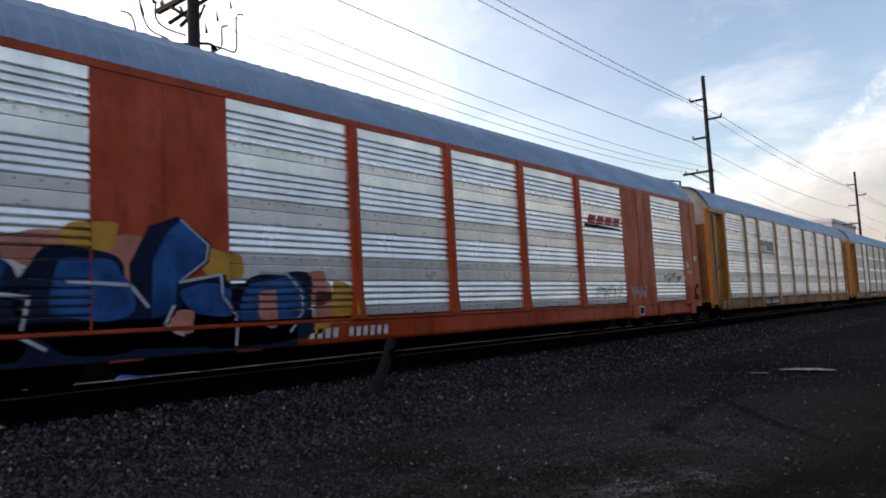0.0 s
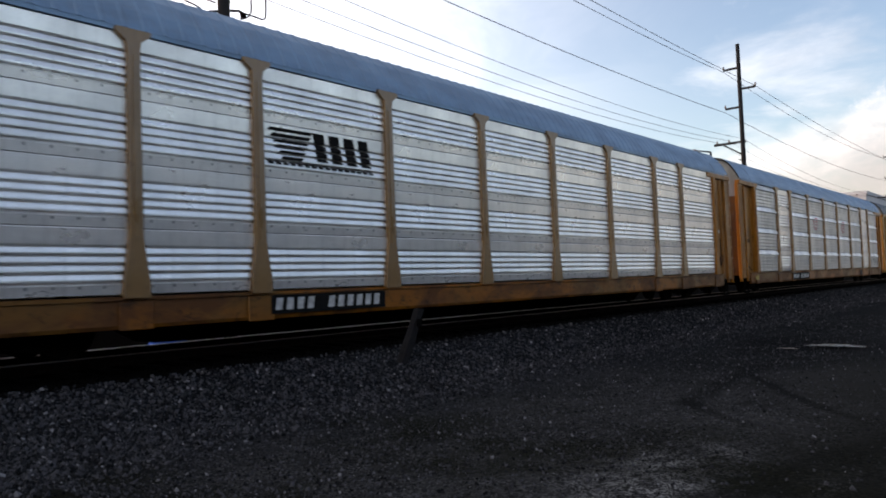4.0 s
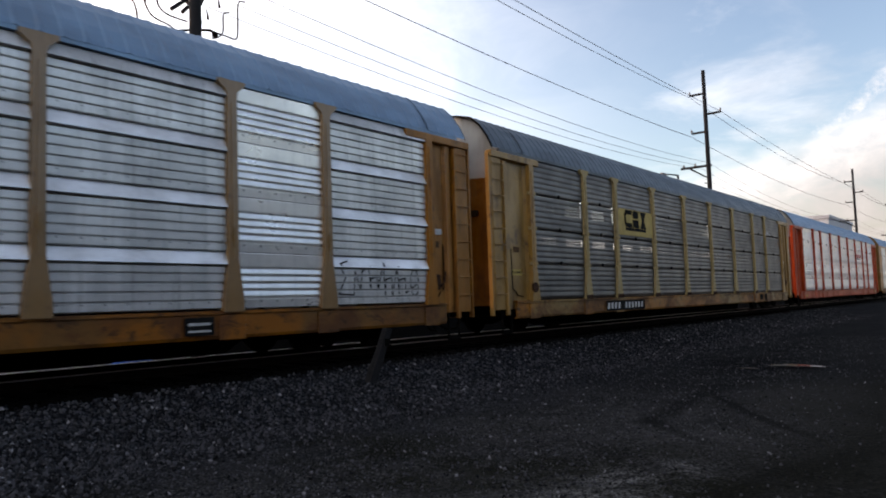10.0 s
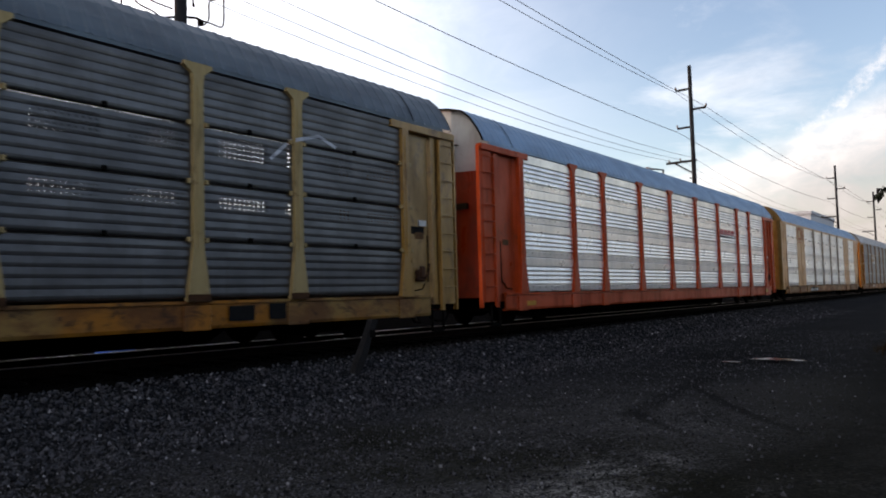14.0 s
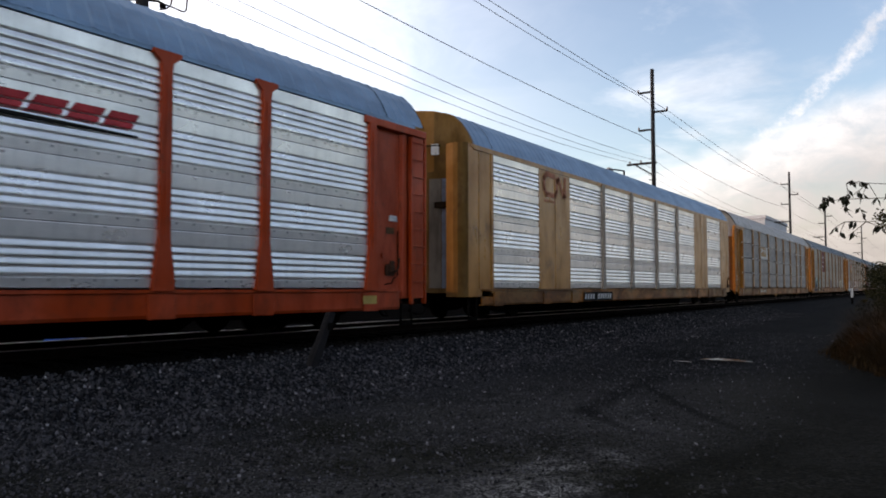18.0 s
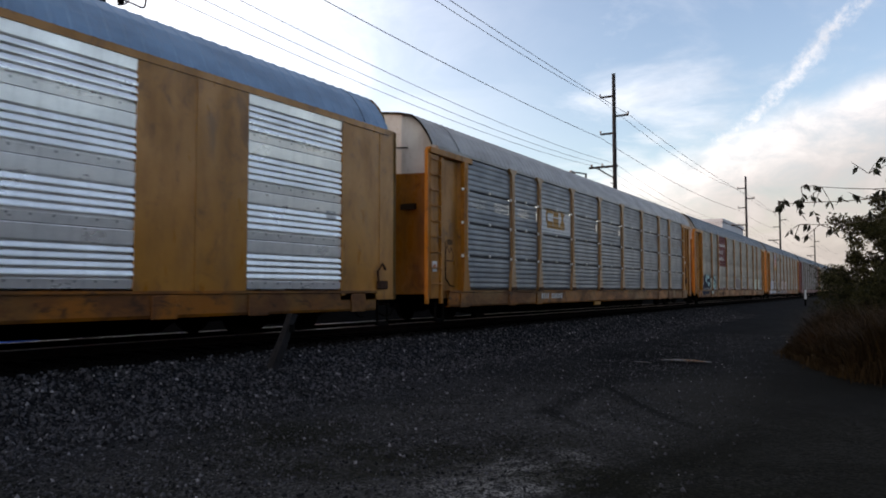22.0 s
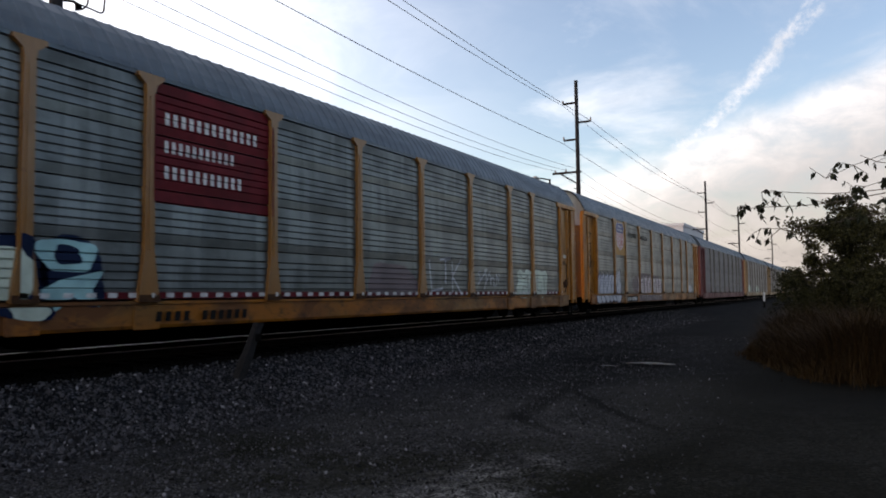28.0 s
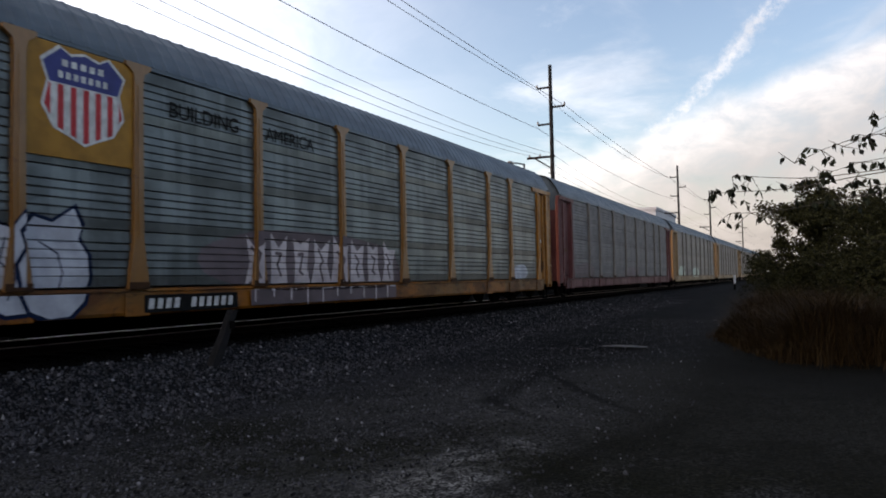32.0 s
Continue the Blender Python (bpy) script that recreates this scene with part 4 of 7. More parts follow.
def end_fittings(car, X):
    """Rail and upright bar on the upper end sheet; X turns a distance from the end into the car's x."""
    bm = bmesh.new()
    tube(bm, [(X(0.24), 0.8, EAVE + 0.05), (X(0.12), 1.1, EAVE + 0.05), (X(0.10), 1.5, EAVE + 0.05)], 0.018, 5)
    box(bm, min(X(0.115), X(0.155)), max(X(0.115), X(0.155)), 1.54, 1.66, EAVE - 0.2, EAVE + 0.75)
    part("hand_rail", bm, BLACK_STEEL, car)


def end_doors(car, paint, x, sign, cap, style):
    """The pair of doors that closes an end, bowed outwards, with the cap of the roof over it."""
    def X(a):
        return x + sign * a
    left = [(0.50, 0.06), (0.42, 0.31), (0.335, 0.575), (0.245, 0.855), (0.16, 1.12), (0.148, 1.35), (0.145, 1.6)]
    arc = left + [(a, 3.2 - b) for a, b in left[-2::-1]]

    def bow_at(y):
        return float(np.interp(y, [b for _, b in arc], [a for a, _ in arc]))
    for half in (arc[:7], arc[6:]):
        bm = bmesh.new()
        rows = [[(X(a), b, z) for a, b in half] for z in (SILL1 - 0.1, 1.6, 2.4, 3.2, EAVE - 0.62)]
        loft(bm, rows, False)
        gloss = {YELLOW.name: GLOSS_YELLOW, PALE_YELLOW.name: GLOSS_YELLOW, ORANGE.name: GLOSS_ORANGE, TAN.name: DULL_TAN}.get(paint.name, paint)
        door = part("end_door", bm, gloss, car, "glossy end door, bowed in front and folded at the corner")
        for f in door.data.polygons:
            f.use_smooth = 1.12 < f.center.y < 2.08
        bm = bmesh.new()
        mid = half[0] if half[0][1] > 1 else half[-1]
        tube(bm, [(X(mid[0] - 0.03), mid[1] + (0.05 if half[0][1] > 1 else -0.05), SILL1), (X(mid[0] - 0.03), mid[1] + (0.05 if half[0][1] > 1 else -0.05), EAVE - 0.7)], 0.025, 6)
        q = half[3]
        box(bm, min(X(q[0] - 0.05), X(q[0] + 0.02)), max(X(q[0] - 0.05), X(q[0] + 0.02)), q[1] - 0.3, q[1] + 0.3, 2.9, 3.05)
        part("lock_bar", bm, BLACK_STEEL, door)
    # cap: upper end sheet and, on flush wagons, the bent roof end
    bm = bmesh.new()
    prof = roof_profile()
    if style == "posts":
        ring = [(bow_at(y), y, min(z, float(np.interp(y, [p[0] for p in prof], [p[1] for p in prof])) - 0.01)) for y, z in ((min(max(y, 0.08), 3.12), z) for y, z in prof)]
        loft(bm, [[(X(a), b, c) for a, b, c in row] for row in ([(a, b, EAVE - 0.62) for a, b, _ in ring], ring)], False)
        part("end_cap", bm, cap, car)
        bm = bmesh.new()
        loft(bm, [[(X(a), b, c) for b, c in edge] for a, edge in ((0.09, [(y + (0.015 if y < 1.6 else -0.015), z - 0.03) for y, z in prof]), (0.09, [(y, z + 0.012) for y, z in prof]), (0.13, [(y, z + 0.014) for y, z in prof]))], False)
        part("roof_edge", bm, BLACK_STEEL, car, "dark folded edge of the roof")
        end_fittings(car, X)
        return
    top = []
    for y, z in prof:
        yy = min(max(y, 0.06), 3.14)
        top.append((bow_at(yy), yy, z))
    low = [(a, b, EAVE - 0.62) for a, b, _ in top]
    back = [(0.54, y, z) for y, z in prof]
    loft(bm, [[(X(a), b, c) for a, b, c in ring] for ring in (low, top, back)], False)
    for yy in (0.06, 3.14):
        a0 = 0.50
        vs = [bm.verts.new((X(a), yy, z)) for a, z in ((a0, EAVE - 0.62), (0.54, EAVE - 0.62), (0.54, EAVE + 0.05), (a0, EAVE + 0.05))]
        bm.faces.new(vs)
    part("end_cap", bm, cap, car)
    end_fittings(car, X)


def coupler(car, x, sign):
    bm = bmesh.new()
    xs = sorted((x, x - sign * 0.95))
    box(bm, xs[0], xs[1], 1.5, 1.7, 0.58, 0.82, 0.03)
    xs = sorted((x - sign * 0.35, x - sign * 0.68))
    box(bm, xs[0], xs[1], 1.4, 1.8, 0.52, 0.88, 0.05)
    part("coupler", bm, BLACK_STEEL, car)
    bm = bmesh.new()
    tube(bm, [(x, 1.2, 0.5), (x - sign * 0.25, 1.2, 0.22), (x - sign * 0.5, 1.25, 0.2), (x - sign * 0.62, 1.4, 0.3)], 0.03, 6)
    part("air_hose", bm, BLACK_STEEL, car)
    bm = bmesh.new()
    xs = sorted((x + sign * 0.1, x + sign * 0.5))
    box(bm, xs[0], xs[1], 0.05, 0.12, 0.05, 0.12)
    for a in (0.1, 0.48):
        box(bm, min(x + sign * a, x + sign * (a + 0.03)), max(x + sign * a, x + sign * (a + 0.03)), 0.05, 0.1, 0.08, SILL1)
    part("step_iron", bm, BLACK_STEEL, car)


def rack_car(index, label, paint, sheets, rib, roof, style="posts", cap=None, detail=True, far_open=None, length=27.55, narrow=None, post_paint=None):
    """One covered car-carrier: underframe, trucks, posts, stacked side sheets, bent roof, end doors."""
    car = thing("car_carrier_wagon", label, "railroad car", group="wagons of the passing train")
    cap = cap or CAP_GREY
    post_paint = post_paint or paint
    sill_paint = {YELLOW: SILL_YELLOW, TAN: SILL_YELLOW, PALE_YELLOW: SILL_PALE}.get(paint, paint)
    CAR = length
    # underframe
    bm = bmesh.new()
    prof = [(0.0, SILL0 + 0.05), (0.02, SILL0), (0.10, SILL0), (0.10, SILL0 + 0.03), (0.04, SILL0 + 0.03), (0.04, SILL1 - 0.03), (0.12, SILL1 - 0.02), (0.12, SILL1), (-0.03, SILL1), (-0.03, SILL1 - 0.05), (0.0, SILL1 - 0.06)]
    along_x(bm, prof, (0.95, 9, 18, CAR - 0.95), True)
    sill = part("side_sill", bm, sill_paint, car)
    for sx in (1.75, 4.65, 6.65, 21.05, 23.05, 25.95):
        bm = bmesh.new()
        box(bm, sx - 0.24, sx + 0.24, -0.035, -0.002, SILL0 - 0.02, SILL1 - 0.07, 0.01)
        part("gusset_plate", bm, sill_paint, sill)
    bm = bmesh.new()
    along_x(bm, [(3.2 - y, z) for y, z in prof], (0.95, CAR - 0.95), True)
    part("side_sill", bm, sill_paint, car)
    bm = bmesh.new()
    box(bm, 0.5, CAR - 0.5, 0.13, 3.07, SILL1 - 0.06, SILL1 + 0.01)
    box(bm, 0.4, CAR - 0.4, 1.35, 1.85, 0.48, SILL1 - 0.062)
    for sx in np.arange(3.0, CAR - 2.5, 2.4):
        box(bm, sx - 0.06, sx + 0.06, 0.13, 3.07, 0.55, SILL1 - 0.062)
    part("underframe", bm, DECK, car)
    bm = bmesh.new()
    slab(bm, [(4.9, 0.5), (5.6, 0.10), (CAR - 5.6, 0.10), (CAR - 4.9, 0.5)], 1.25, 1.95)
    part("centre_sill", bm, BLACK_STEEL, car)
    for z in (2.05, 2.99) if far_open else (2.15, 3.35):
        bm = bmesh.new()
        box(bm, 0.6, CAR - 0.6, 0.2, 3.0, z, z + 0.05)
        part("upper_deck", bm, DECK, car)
    bm = bmesh.new()
    tube(bm, [(10.6, 1.0, 0.52), (12.4, 1.0, 0.52)], 0.22, 10)
    box(bm, 13.4, 14.3, 0.5, 0.95, 0.3, 0.72, 0.02)
    tube(bm, [(8.0, 0.9, 0.45), (20.5, 0.9, 0.45)], 0.03, 6)
    part("brake_gear", bm, BLACK_STEEL, car)
    for x in (3.2, CAR - 3.2):
        WHEELSETS.extend(truck(car, x, paint) if detail else (truck(car, x, paint), [])[1])
    coupler(car, 0.3, 1)
    coupler(car, CAR - 0.3, -1)
    # side: posts, sheets
    if style == "posts":
        bolt_metal = WHITE_PAINT if roof is ROOF_PALE else post_paint
        seam_metal = WHITE_PAINT if roof is ROOF_PALE else BLACK_STEEL
        for x in POSTS:
            if x in (POSTS[0], POSTS[-1]):
                ob = part("end_post", make_post(True, paint, True), paint, car, at=(x, 0, 0))
                if x == POSTS[-1]:
                    ob.scale.x = -1
            else:
                post = part("post", make_post(True, post_paint), post_paint, car, at=(x, 0, 0))
                if rib in ("waves", "seams") and detail:
                    part("post_foot", make_foot(), FOOT_RUST, post)
            if rib == "waves":
                for z in (1.75, 2.64, 3.53):
                    for dx in (-0.15, 0.15):
                        part("bracket_bolt", make_bolt(bolt_metal), bolt_metal, car, at=(x + dx, -0.02, z))
                    if x < POSTS[-1]:
                        part("seam_bolt", make_bolt(seam_metal), seam_metal, car, at=((x + POSTS[POSTS.index(x) + 1]) / 2, 0.01, z + 0.04))
        bays = [(a + PW * 0.33, b - PW * 0.33) for a, b in zip(POSTS, POSTS[1:])]
        solid = []
    else:
        bays = FLUSH_BAYS
        solid = [(4.2, 6.32), (20.5, 22.75)]
        for a, b in ((8.95, 9.15), (11.8, 12.0), (14.68, 14.9), (17.55, 17.8)):
            part("post", make_post(False, post_paint), post_paint, car, at=((a + b) / 2, 0, 0))
        for a, b in solid:
            bm = bmesh.new()
            box(bm, a - 0.02, b + 0.02, -0.012, 0.03, SILL1 - 0.01, EAVE, 0.006)
            plate = part("steel_plate", bm, paint, car)
            bm = bmesh.new()
            box(bm, (a + b) / 2 - 0.015, (a + b) / 2 + 0.015, -0.022, -0.012, SILL1, EAVE - 0.02)
            part("seam_strip", bm, paint, plate)
        bm = bmesh.new()
        box(bm, 0.5, CAR - 0.5, -0.03, 0.02, EAVE - 0.09, EAVE + 0.03)
        part("top_rail", bm, paint, car)
    for a, b in bays:
        kind, metal = narrow if narrow and b - a < 2.2 else (rib, sheets)
        for row in range(ROWS):
            part("side_sheet", make_sheet(b - a, kind, row, metal), metal, car, at=(a, 0.0, 0.0))
    # far side and what closes the car behind
    bm = bmesh.new()
    if far_open:                            # open slots high on the far side let the sky show through the holes
        for x0, x1, z0, z1 in ((0.3, 1.8, SILL1, EAVE), (1.8, CAR - 1.8, SILL1, 2.60), (1.8, CAR - 1.8, 3.12, 3.58), (1.8, CAR - 1.8, 4.42, EAVE), (CAR - 1.8, CAR - 0.3, SILL1, EAVE)):
            box(bm, x0, x1, 3.14, 3.18, z0, z1)
    else:
        box(bm, 0.3, CAR - 0.3, 3.14, 3.18, SILL1, EAVE)
    part("far_side_wall", bm, sheets, car)
    # eave strip and roof with cross seams
    bm = bmesh.new()
    box(bm, 0.4, CAR - 0.4, -0.015, 0.06, EAVE - 0.03, EAVE + 0.04)
    part("eave_strip", bm, roof if style == "posts" else paint, car)
    bm = bmesh.new()
    prof = roof_profile()
    xs, lift = [], []
    tip = 0.10 if style == "posts" else 0.54
    steps = int((CAR - 2 * tip) / 0.3)
    for i in range(steps):
        a = tip + (CAR - 2 * tip) * i / steps
        xs += [a, a + 0.2, a + 0.225, a + 0.275]
        lift += [0, 0, 0.009, 0.009]
    xs.append(CAR - tip)
    lift.append(0)
    loft(bm, [[(x, y - l * (1 if y < 1.6 else -1) * (1 if z < APEX - 0.2 else 0), z + l) for y, z in prof] for x, l in zip(xs, lift)], False)
    part("roof", bm, roof, car)
    for x in (1.42, CAR - 1.45):            # dark lap where the first roof sheet ends
        bm = bmesh.new()
        rim = [(y + (-0.014 if y < 1.2 else 0.014 if y > 2.0 else 0.0), z + 0.014) for y, z in prof]
        loft(bm, [[(x + dx, y, z) for y, z in rim] for dx in (0.0, 0.03)], False)
        part("roof_flashing", bm, BLACK_STEEL, car, "dark flashing strip")
    flush = "flush" if style == "flush" else "ladder"
    end_section(car, paint, 0.0, 1, flush, 1.52 if style == "flush" else POSTS[0])
    end_section(car, paint, CAR, -1, flush, CAR - (25.38 if style == "flush" else POSTS[-1]))
    end_doors(car, paint, 0.0, 1, cap, style)
    end_doors(car, paint, CAR, -1, cap, style)
    return car

# ---- the train, from its visible head to its tail ----
DULL_PUNCHED = perforated_mat("dull_punched_sheet", ((0.102, 0.099, 0.098), (0.064, 0.062, 0.062), 0.7, 0.42, 0.6, (0.055, 0.05, 0.045)), ((3.05, 3.42), (2.28, 2.45)))
GREY_PUNCHED = perforated_mat("grey_punched_sheet", ((0.14, 0.158, 0.178), (0.095, 0.108, 0.124), 0.7, 0.42, 0.45, (0.09, 0.085, 0.08)), ((3.05, 3.4),))
CARS = []


def add(car):
    CARS.append(car)
    return car


head = add(rack_car(-1, "silver-sided orange car-carrier wagon ahead of the sprayed one", ORANGE, ZINC, "bright", ROOF))
c0 = add(rack_car(0, "orange car-carrier wagon with silver side sheets and blue graffiti", ORANGE, ZINC, "bright", ROOF, "flush", ORANGE, length=27.15))
c1 = add(rack_car(1, "yellow-framed car-carrier wagon with bright silver ribbed sides", YELLOW, ZINC, "bright", ROOF, post_paint=POST_OCHRE))
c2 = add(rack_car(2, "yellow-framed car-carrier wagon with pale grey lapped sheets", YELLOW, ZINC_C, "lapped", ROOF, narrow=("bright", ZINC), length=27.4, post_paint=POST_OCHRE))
c3 = add(rack_car(3, "pale yellow car-carrier wagon with dull grey punched sheets", PALE_YELLOW, DULL_PUNCHED, "waves", ROOF_DARK, far_open=DULL_PUNCHED, post_paint=PALE_POST, length=27.7))
c4 = add(rack_car(4, "orange car-carrier wagon with bright silver ribbed sides", ORANGE, ZINC, "bright", ROOF, length=27.87))
c5 = add(rack_car(5, "tan car-carrier wagon with flush solid plates and silver sheets", TAN, ZINC, "bright", ROOF, "flush", DULL_TAN, post_paint=POST_GREY))
c6 = add(rack_car(6, "yellow-framed car-carrier wagon with smooth smoke-grey sides and pale roof", YELLOW, GREY_PUNCHED, "waves", ROOF_PALE, far_open=GREY_PUNCHED, post_paint=POST_DUST, length=27.83))
c7 = add(rack_car(7, "yellow-framed car-carrier wagon with dirty greenish sheets and a red panel", YELLOW, GREEN_GREY, "seams", ROOF_DARK, post_paint=POST_TAN, length=27.83))
c8 = add(rack_car(8, "yellow-framed car-carrier wagon with greenish sheets, shield panel and sprayed letters", YELLOW, GREEN_GREY, "seams", ROOF_DARK, post_paint=POST_TAN))
c9 = add(rack_car(9, "maroon-framed car-carrier wagon with grey-brown sheets", MAROON, DIM_GREY, "seams", ROOF_DARK, cap=ROOF_DARK, post_paint=BROWN_GREY))
c10 = add(rack_car(10, "tan-framed car-carrier wagon with light grey sheets", DIRTY_TAN, LIGHT_GREY, "seams", ROOF_DARK, cap=ROOF_DARK, detail=False, post_paint=BROWN_GREY))
add(rack_car(11, "tan-framed car-carrier wagon with grey sheets far down the line", DIRTY_TAN, LIGHT_GREY, "seams", ROOF_DARK, cap=ROOF_DARK, detail=False, post_paint=BROWN_GREY))
add(rack_car(12, "tan-framed car-carrier wagon with brownish sheets far down the line", DIRTY_TAN, LIGHT_GREY, "seams", ROOF_DARK, cap=ROOF_DARK, detail=False, post_paint=BROWN_GREY))
add(rack_car(13, "tan-framed car-carrier wagon at the end of what can be seen", DIRTY_TAN, LIGHT_GREY, "seams", ROOF_DARK, cap=ROOF_DARK, detail=False, post_paint=BROWN_GREY))
FIRST_X = 28.75 - 2 * PITCH                 # leading end of the first wagon at the start
SLACK = [0.6, 0.6, 0.08, -0.12, -0.65, -0.67, -0.04, -0.05, 0.05, 0.23, 0.2, 0.2, 0.2, 0.2, 0.2]   # play in the couplings

# ---- poles and wires behind the train ----
LINE_Y = 15.37
POLE_X = [-28.0, 10.04, 47.16, 99.2, 132.4, 197.0]


def utility_pole(x, top, upper, lower, junk=False):
    pole = thing("utility_pole", "tall weathered wooden utility pole with cross-arms" if not junk else "wooden utility pole with cross-arms, cut-outs and looping jumper wires", "utility pole", (x, LINE_Y, 0), "poles along the line")
    bm = bmesh.new()
    tube(bm, [(0, 0, -0.5), (0, 0, 5), (0, 0, 10), (0, 0, top)], [0.17, 0.155, 0.14, 0.12], 12)
    smooth(part("shaft", bm, POLE_WOOD, pole))
    for z, y0, y1 in upper:
        bm = bmesh.new()
        box(bm, -0.06, 0.06, min(y0, y1), max(y0, y1), z - 0.06, z + 0.06, 0.01)
        arm = part("cross_arm", bm, POLE_WOOD, pole)
        bm = bmesh.new()
        tip = y1
        tube(bm, [(0, tip, z + 0.05), (0, tip, z + 0.14), (0, tip, z + 0.2), (0, tip, z + 0.26)], [0.05, 0.07, 0.05, 0.03], 8)
        part("insulator", bm, PORCELAIN, arm)
    if lower:
        bm = bmesh.new()
        box(bm, 0.1, 0.22, -0.15, 1.85, lower - 0.07, lower + 0.07, 0.01)
        arm = part("cross_arm", bm, POLE_WOOD, pole)
        bm = bmesh.new()
        tube(bm, [(0.16, 0.05, lower - 0.85), (0.16, 1.25, lower - 0.05)], 0.05, 6)
        part("brace", bm, POLE_WOOD, arm)
        for yy in (0.0, 0.9, 1.65):
            bm = bmesh.new()
            tube(bm, [(0.16, yy, lower + 0.06), (0.16, yy, lower + 0.15), (0.16, yy, lower + 0.25)], [0.04, 0.07, 0.03], 8)
            part("insulator", bm, PORCELAIN, arm)
        bm = bmesh.new()
        tube(bm, [(0.1, -0.1, lower - 1.2), (0.1, 0.2, lower - 1.15), (0.1, 0.35, lower - 1.1)], 0.035, 6)
        part("bracket", bm, BLACK_STEEL, pole)
    if junk:
        bm = bmesh.new()
        tube(bm, [(0.36, 0.4, 8.52), (0.75, 0.5, 8.64), (0.88, 0.5, 8.62)], 0.035, 6)
        box(bm, 0.82, 0.97, 0.45, 0.55, 8.50, 8.62, 0.02)
        part("cut_out", bm, BLACK_STEEL, pole, "dark fuse cut-out on a bracket")
        bm = bmesh.new()
        tube(bm, [(0.3, 0.4, 8.5), (-0.05, 0.5, 8.42), (-0.2, 0.5, 8.36)], 0.03, 6)
        box(bm, -0.3, -0.16, 0.45, 0.55, 8.28, 8.4, 0.02)
        part("cut_out", bm, BLACK_STEEL, pole, "dark fuse cut-out on a bracket")
        for a, b, r in (((-0.37, 8.85), (0.8, 9.89), 0.055), ((-0.07, 8.86), (0.23, 9.21), 0.05), ((0.45, 9.2), (0.63, 9.62), 0.03), ((0.02, 9.2), (-0.08, 9.36), 0.03)):
            bm = bmesh.new()
            tube(bm, [(a[0], 0.45, a[1]), (b[0], 0.45, b[1])], r, 6)
            part("brace", bm, POLE_WOOD, pole)
        for x, z in ((-0.74, 9.32), (-1.02, 8.92), (1.46, 9.84), (1.04, 9.38), (0.7, 8.97)):
            bm = bmesh.new()
            tube(bm, [(x, 0.5, z - 0.06), (x - 0.02, 0.5, z + 0.08), (x - 0.05, 0.5, z + 0.2)], [0.035, 0.022, 0.012], 6)
            part("wire_clamp", bm, BLACK_STEEL, pole)
        loops = (((-1.58, 8.81), (-1.34, 8.79), (-1.24, 8.58), (-1.21, 8.31)), ((-1.12, 9.3), (-1.04, 8.88), (-0.84, 8.56), (-0.42, 8.46), (-0.2, 8.35)), ((-0.69, 9.31), (-0.7, 8.92), (-0.47, 8.72), (0.1, 8.68)),
                 ((1.84, 9.72), (1.62, 9.6), (1.6, 8.86), (1.53, 8.62), (1.22, 8.62), (0.81, 8.63)), ((1.34, 9.28), (1.16, 9.18), (1.14, 8.73), (1.01, 8.54), (0.81, 8.45)))
        for loop in loops:
            pts = [(x, 0.5, z) for x, z in loop]
            fine = []
            for i in range(len(pts) - 1):
                for s in range(5):
                    u = s / 5
                    p0, p1, p2, p3 = (Vector(pts[max(0, min(len(pts) - 1, i + d))]) for d in (-1, 0, 1, 2))
                    fine.append(0.5 * ((2 * p1) + (p2 - p0) * u + (2 * p0 - 5 * p1 + 4 * p2 - p3) * u * u + (3 * p1 - p0 - 3 * p2 + p3) * u ** 3))
            fine.append(Vector(pts[-1]))
            bm = bmesh.new()
            tube(bm, fine, 0.024, 5)
            part("jumper_wire", bm, WIRE, pole)
    return pole


UPPER = [(14.40, 0.0, 0.95), (13.02, 0.0, -0.95), (11.90, 0.0, 0.95)]
for i, x in enumerate(POLE_X):
    utility_pole(x, 15.9, UPPER, 9.72, junk=(i == 1))


def overhead_wire(y, z, rad, sag):
    wire = thing("overhead_wire", "thin dark overhead wire sagging between poles", "wire", (0, LINE_Y + y, 0), "overhead wires")
    for a, b in zip(POLE_X, POLE_X[1:] + [270.0]):
        bm = bmesh.new()
        s = sag * ((b - a) / 45.0) ** 2
        tube(bm, [(a + (b - a) * k / 12, 0, z - 4 * s * (k / 12) * (1 - k / 12)) for k in range(13)], rad, 4)
        part("wire_span", bm, WIRE, wire)


for y, z, rad, sag in ((0.95, 14.3, 0.018, 0.56), (-0.95, 13.05, 0.018, 0.30), (0.95, 11.68, 0.018, 0.45), (0.0, 9.88, 0.011, 0.85), (0.9, 9.88, 0.011, 0.85), (1.65, 9.88, 0.011, 0.85)):
    overhead_wire(y, z, rad, sag)


def far_building():
    b = thing("flat_roofed_building", "pale blank flat-roofed building rising far behind the train", "building", (172.5, 36.0, 0))
    bm = bmesh.new()
    box(bm, -12.5, 12.5, -6.5, 6.5, 0, 15.6, 0.05)
    part("wall", bm, FACADE, b)
    bm = bmesh.new()
    box(bm, -12.7, 12.7, -6.7, 6.7, 15.6, 16.3, 0.05)
    part("roof", bm, FACADE, b)
    for i in range(4):
        bm = bmesh.new()
        box(bm, -10.5 + 6 * i, -7.5 + 6 * i, -6.62, -6.5, 9.5, 11.0)
        part("window", bm, BLACK_STEEL, b)


far_building()


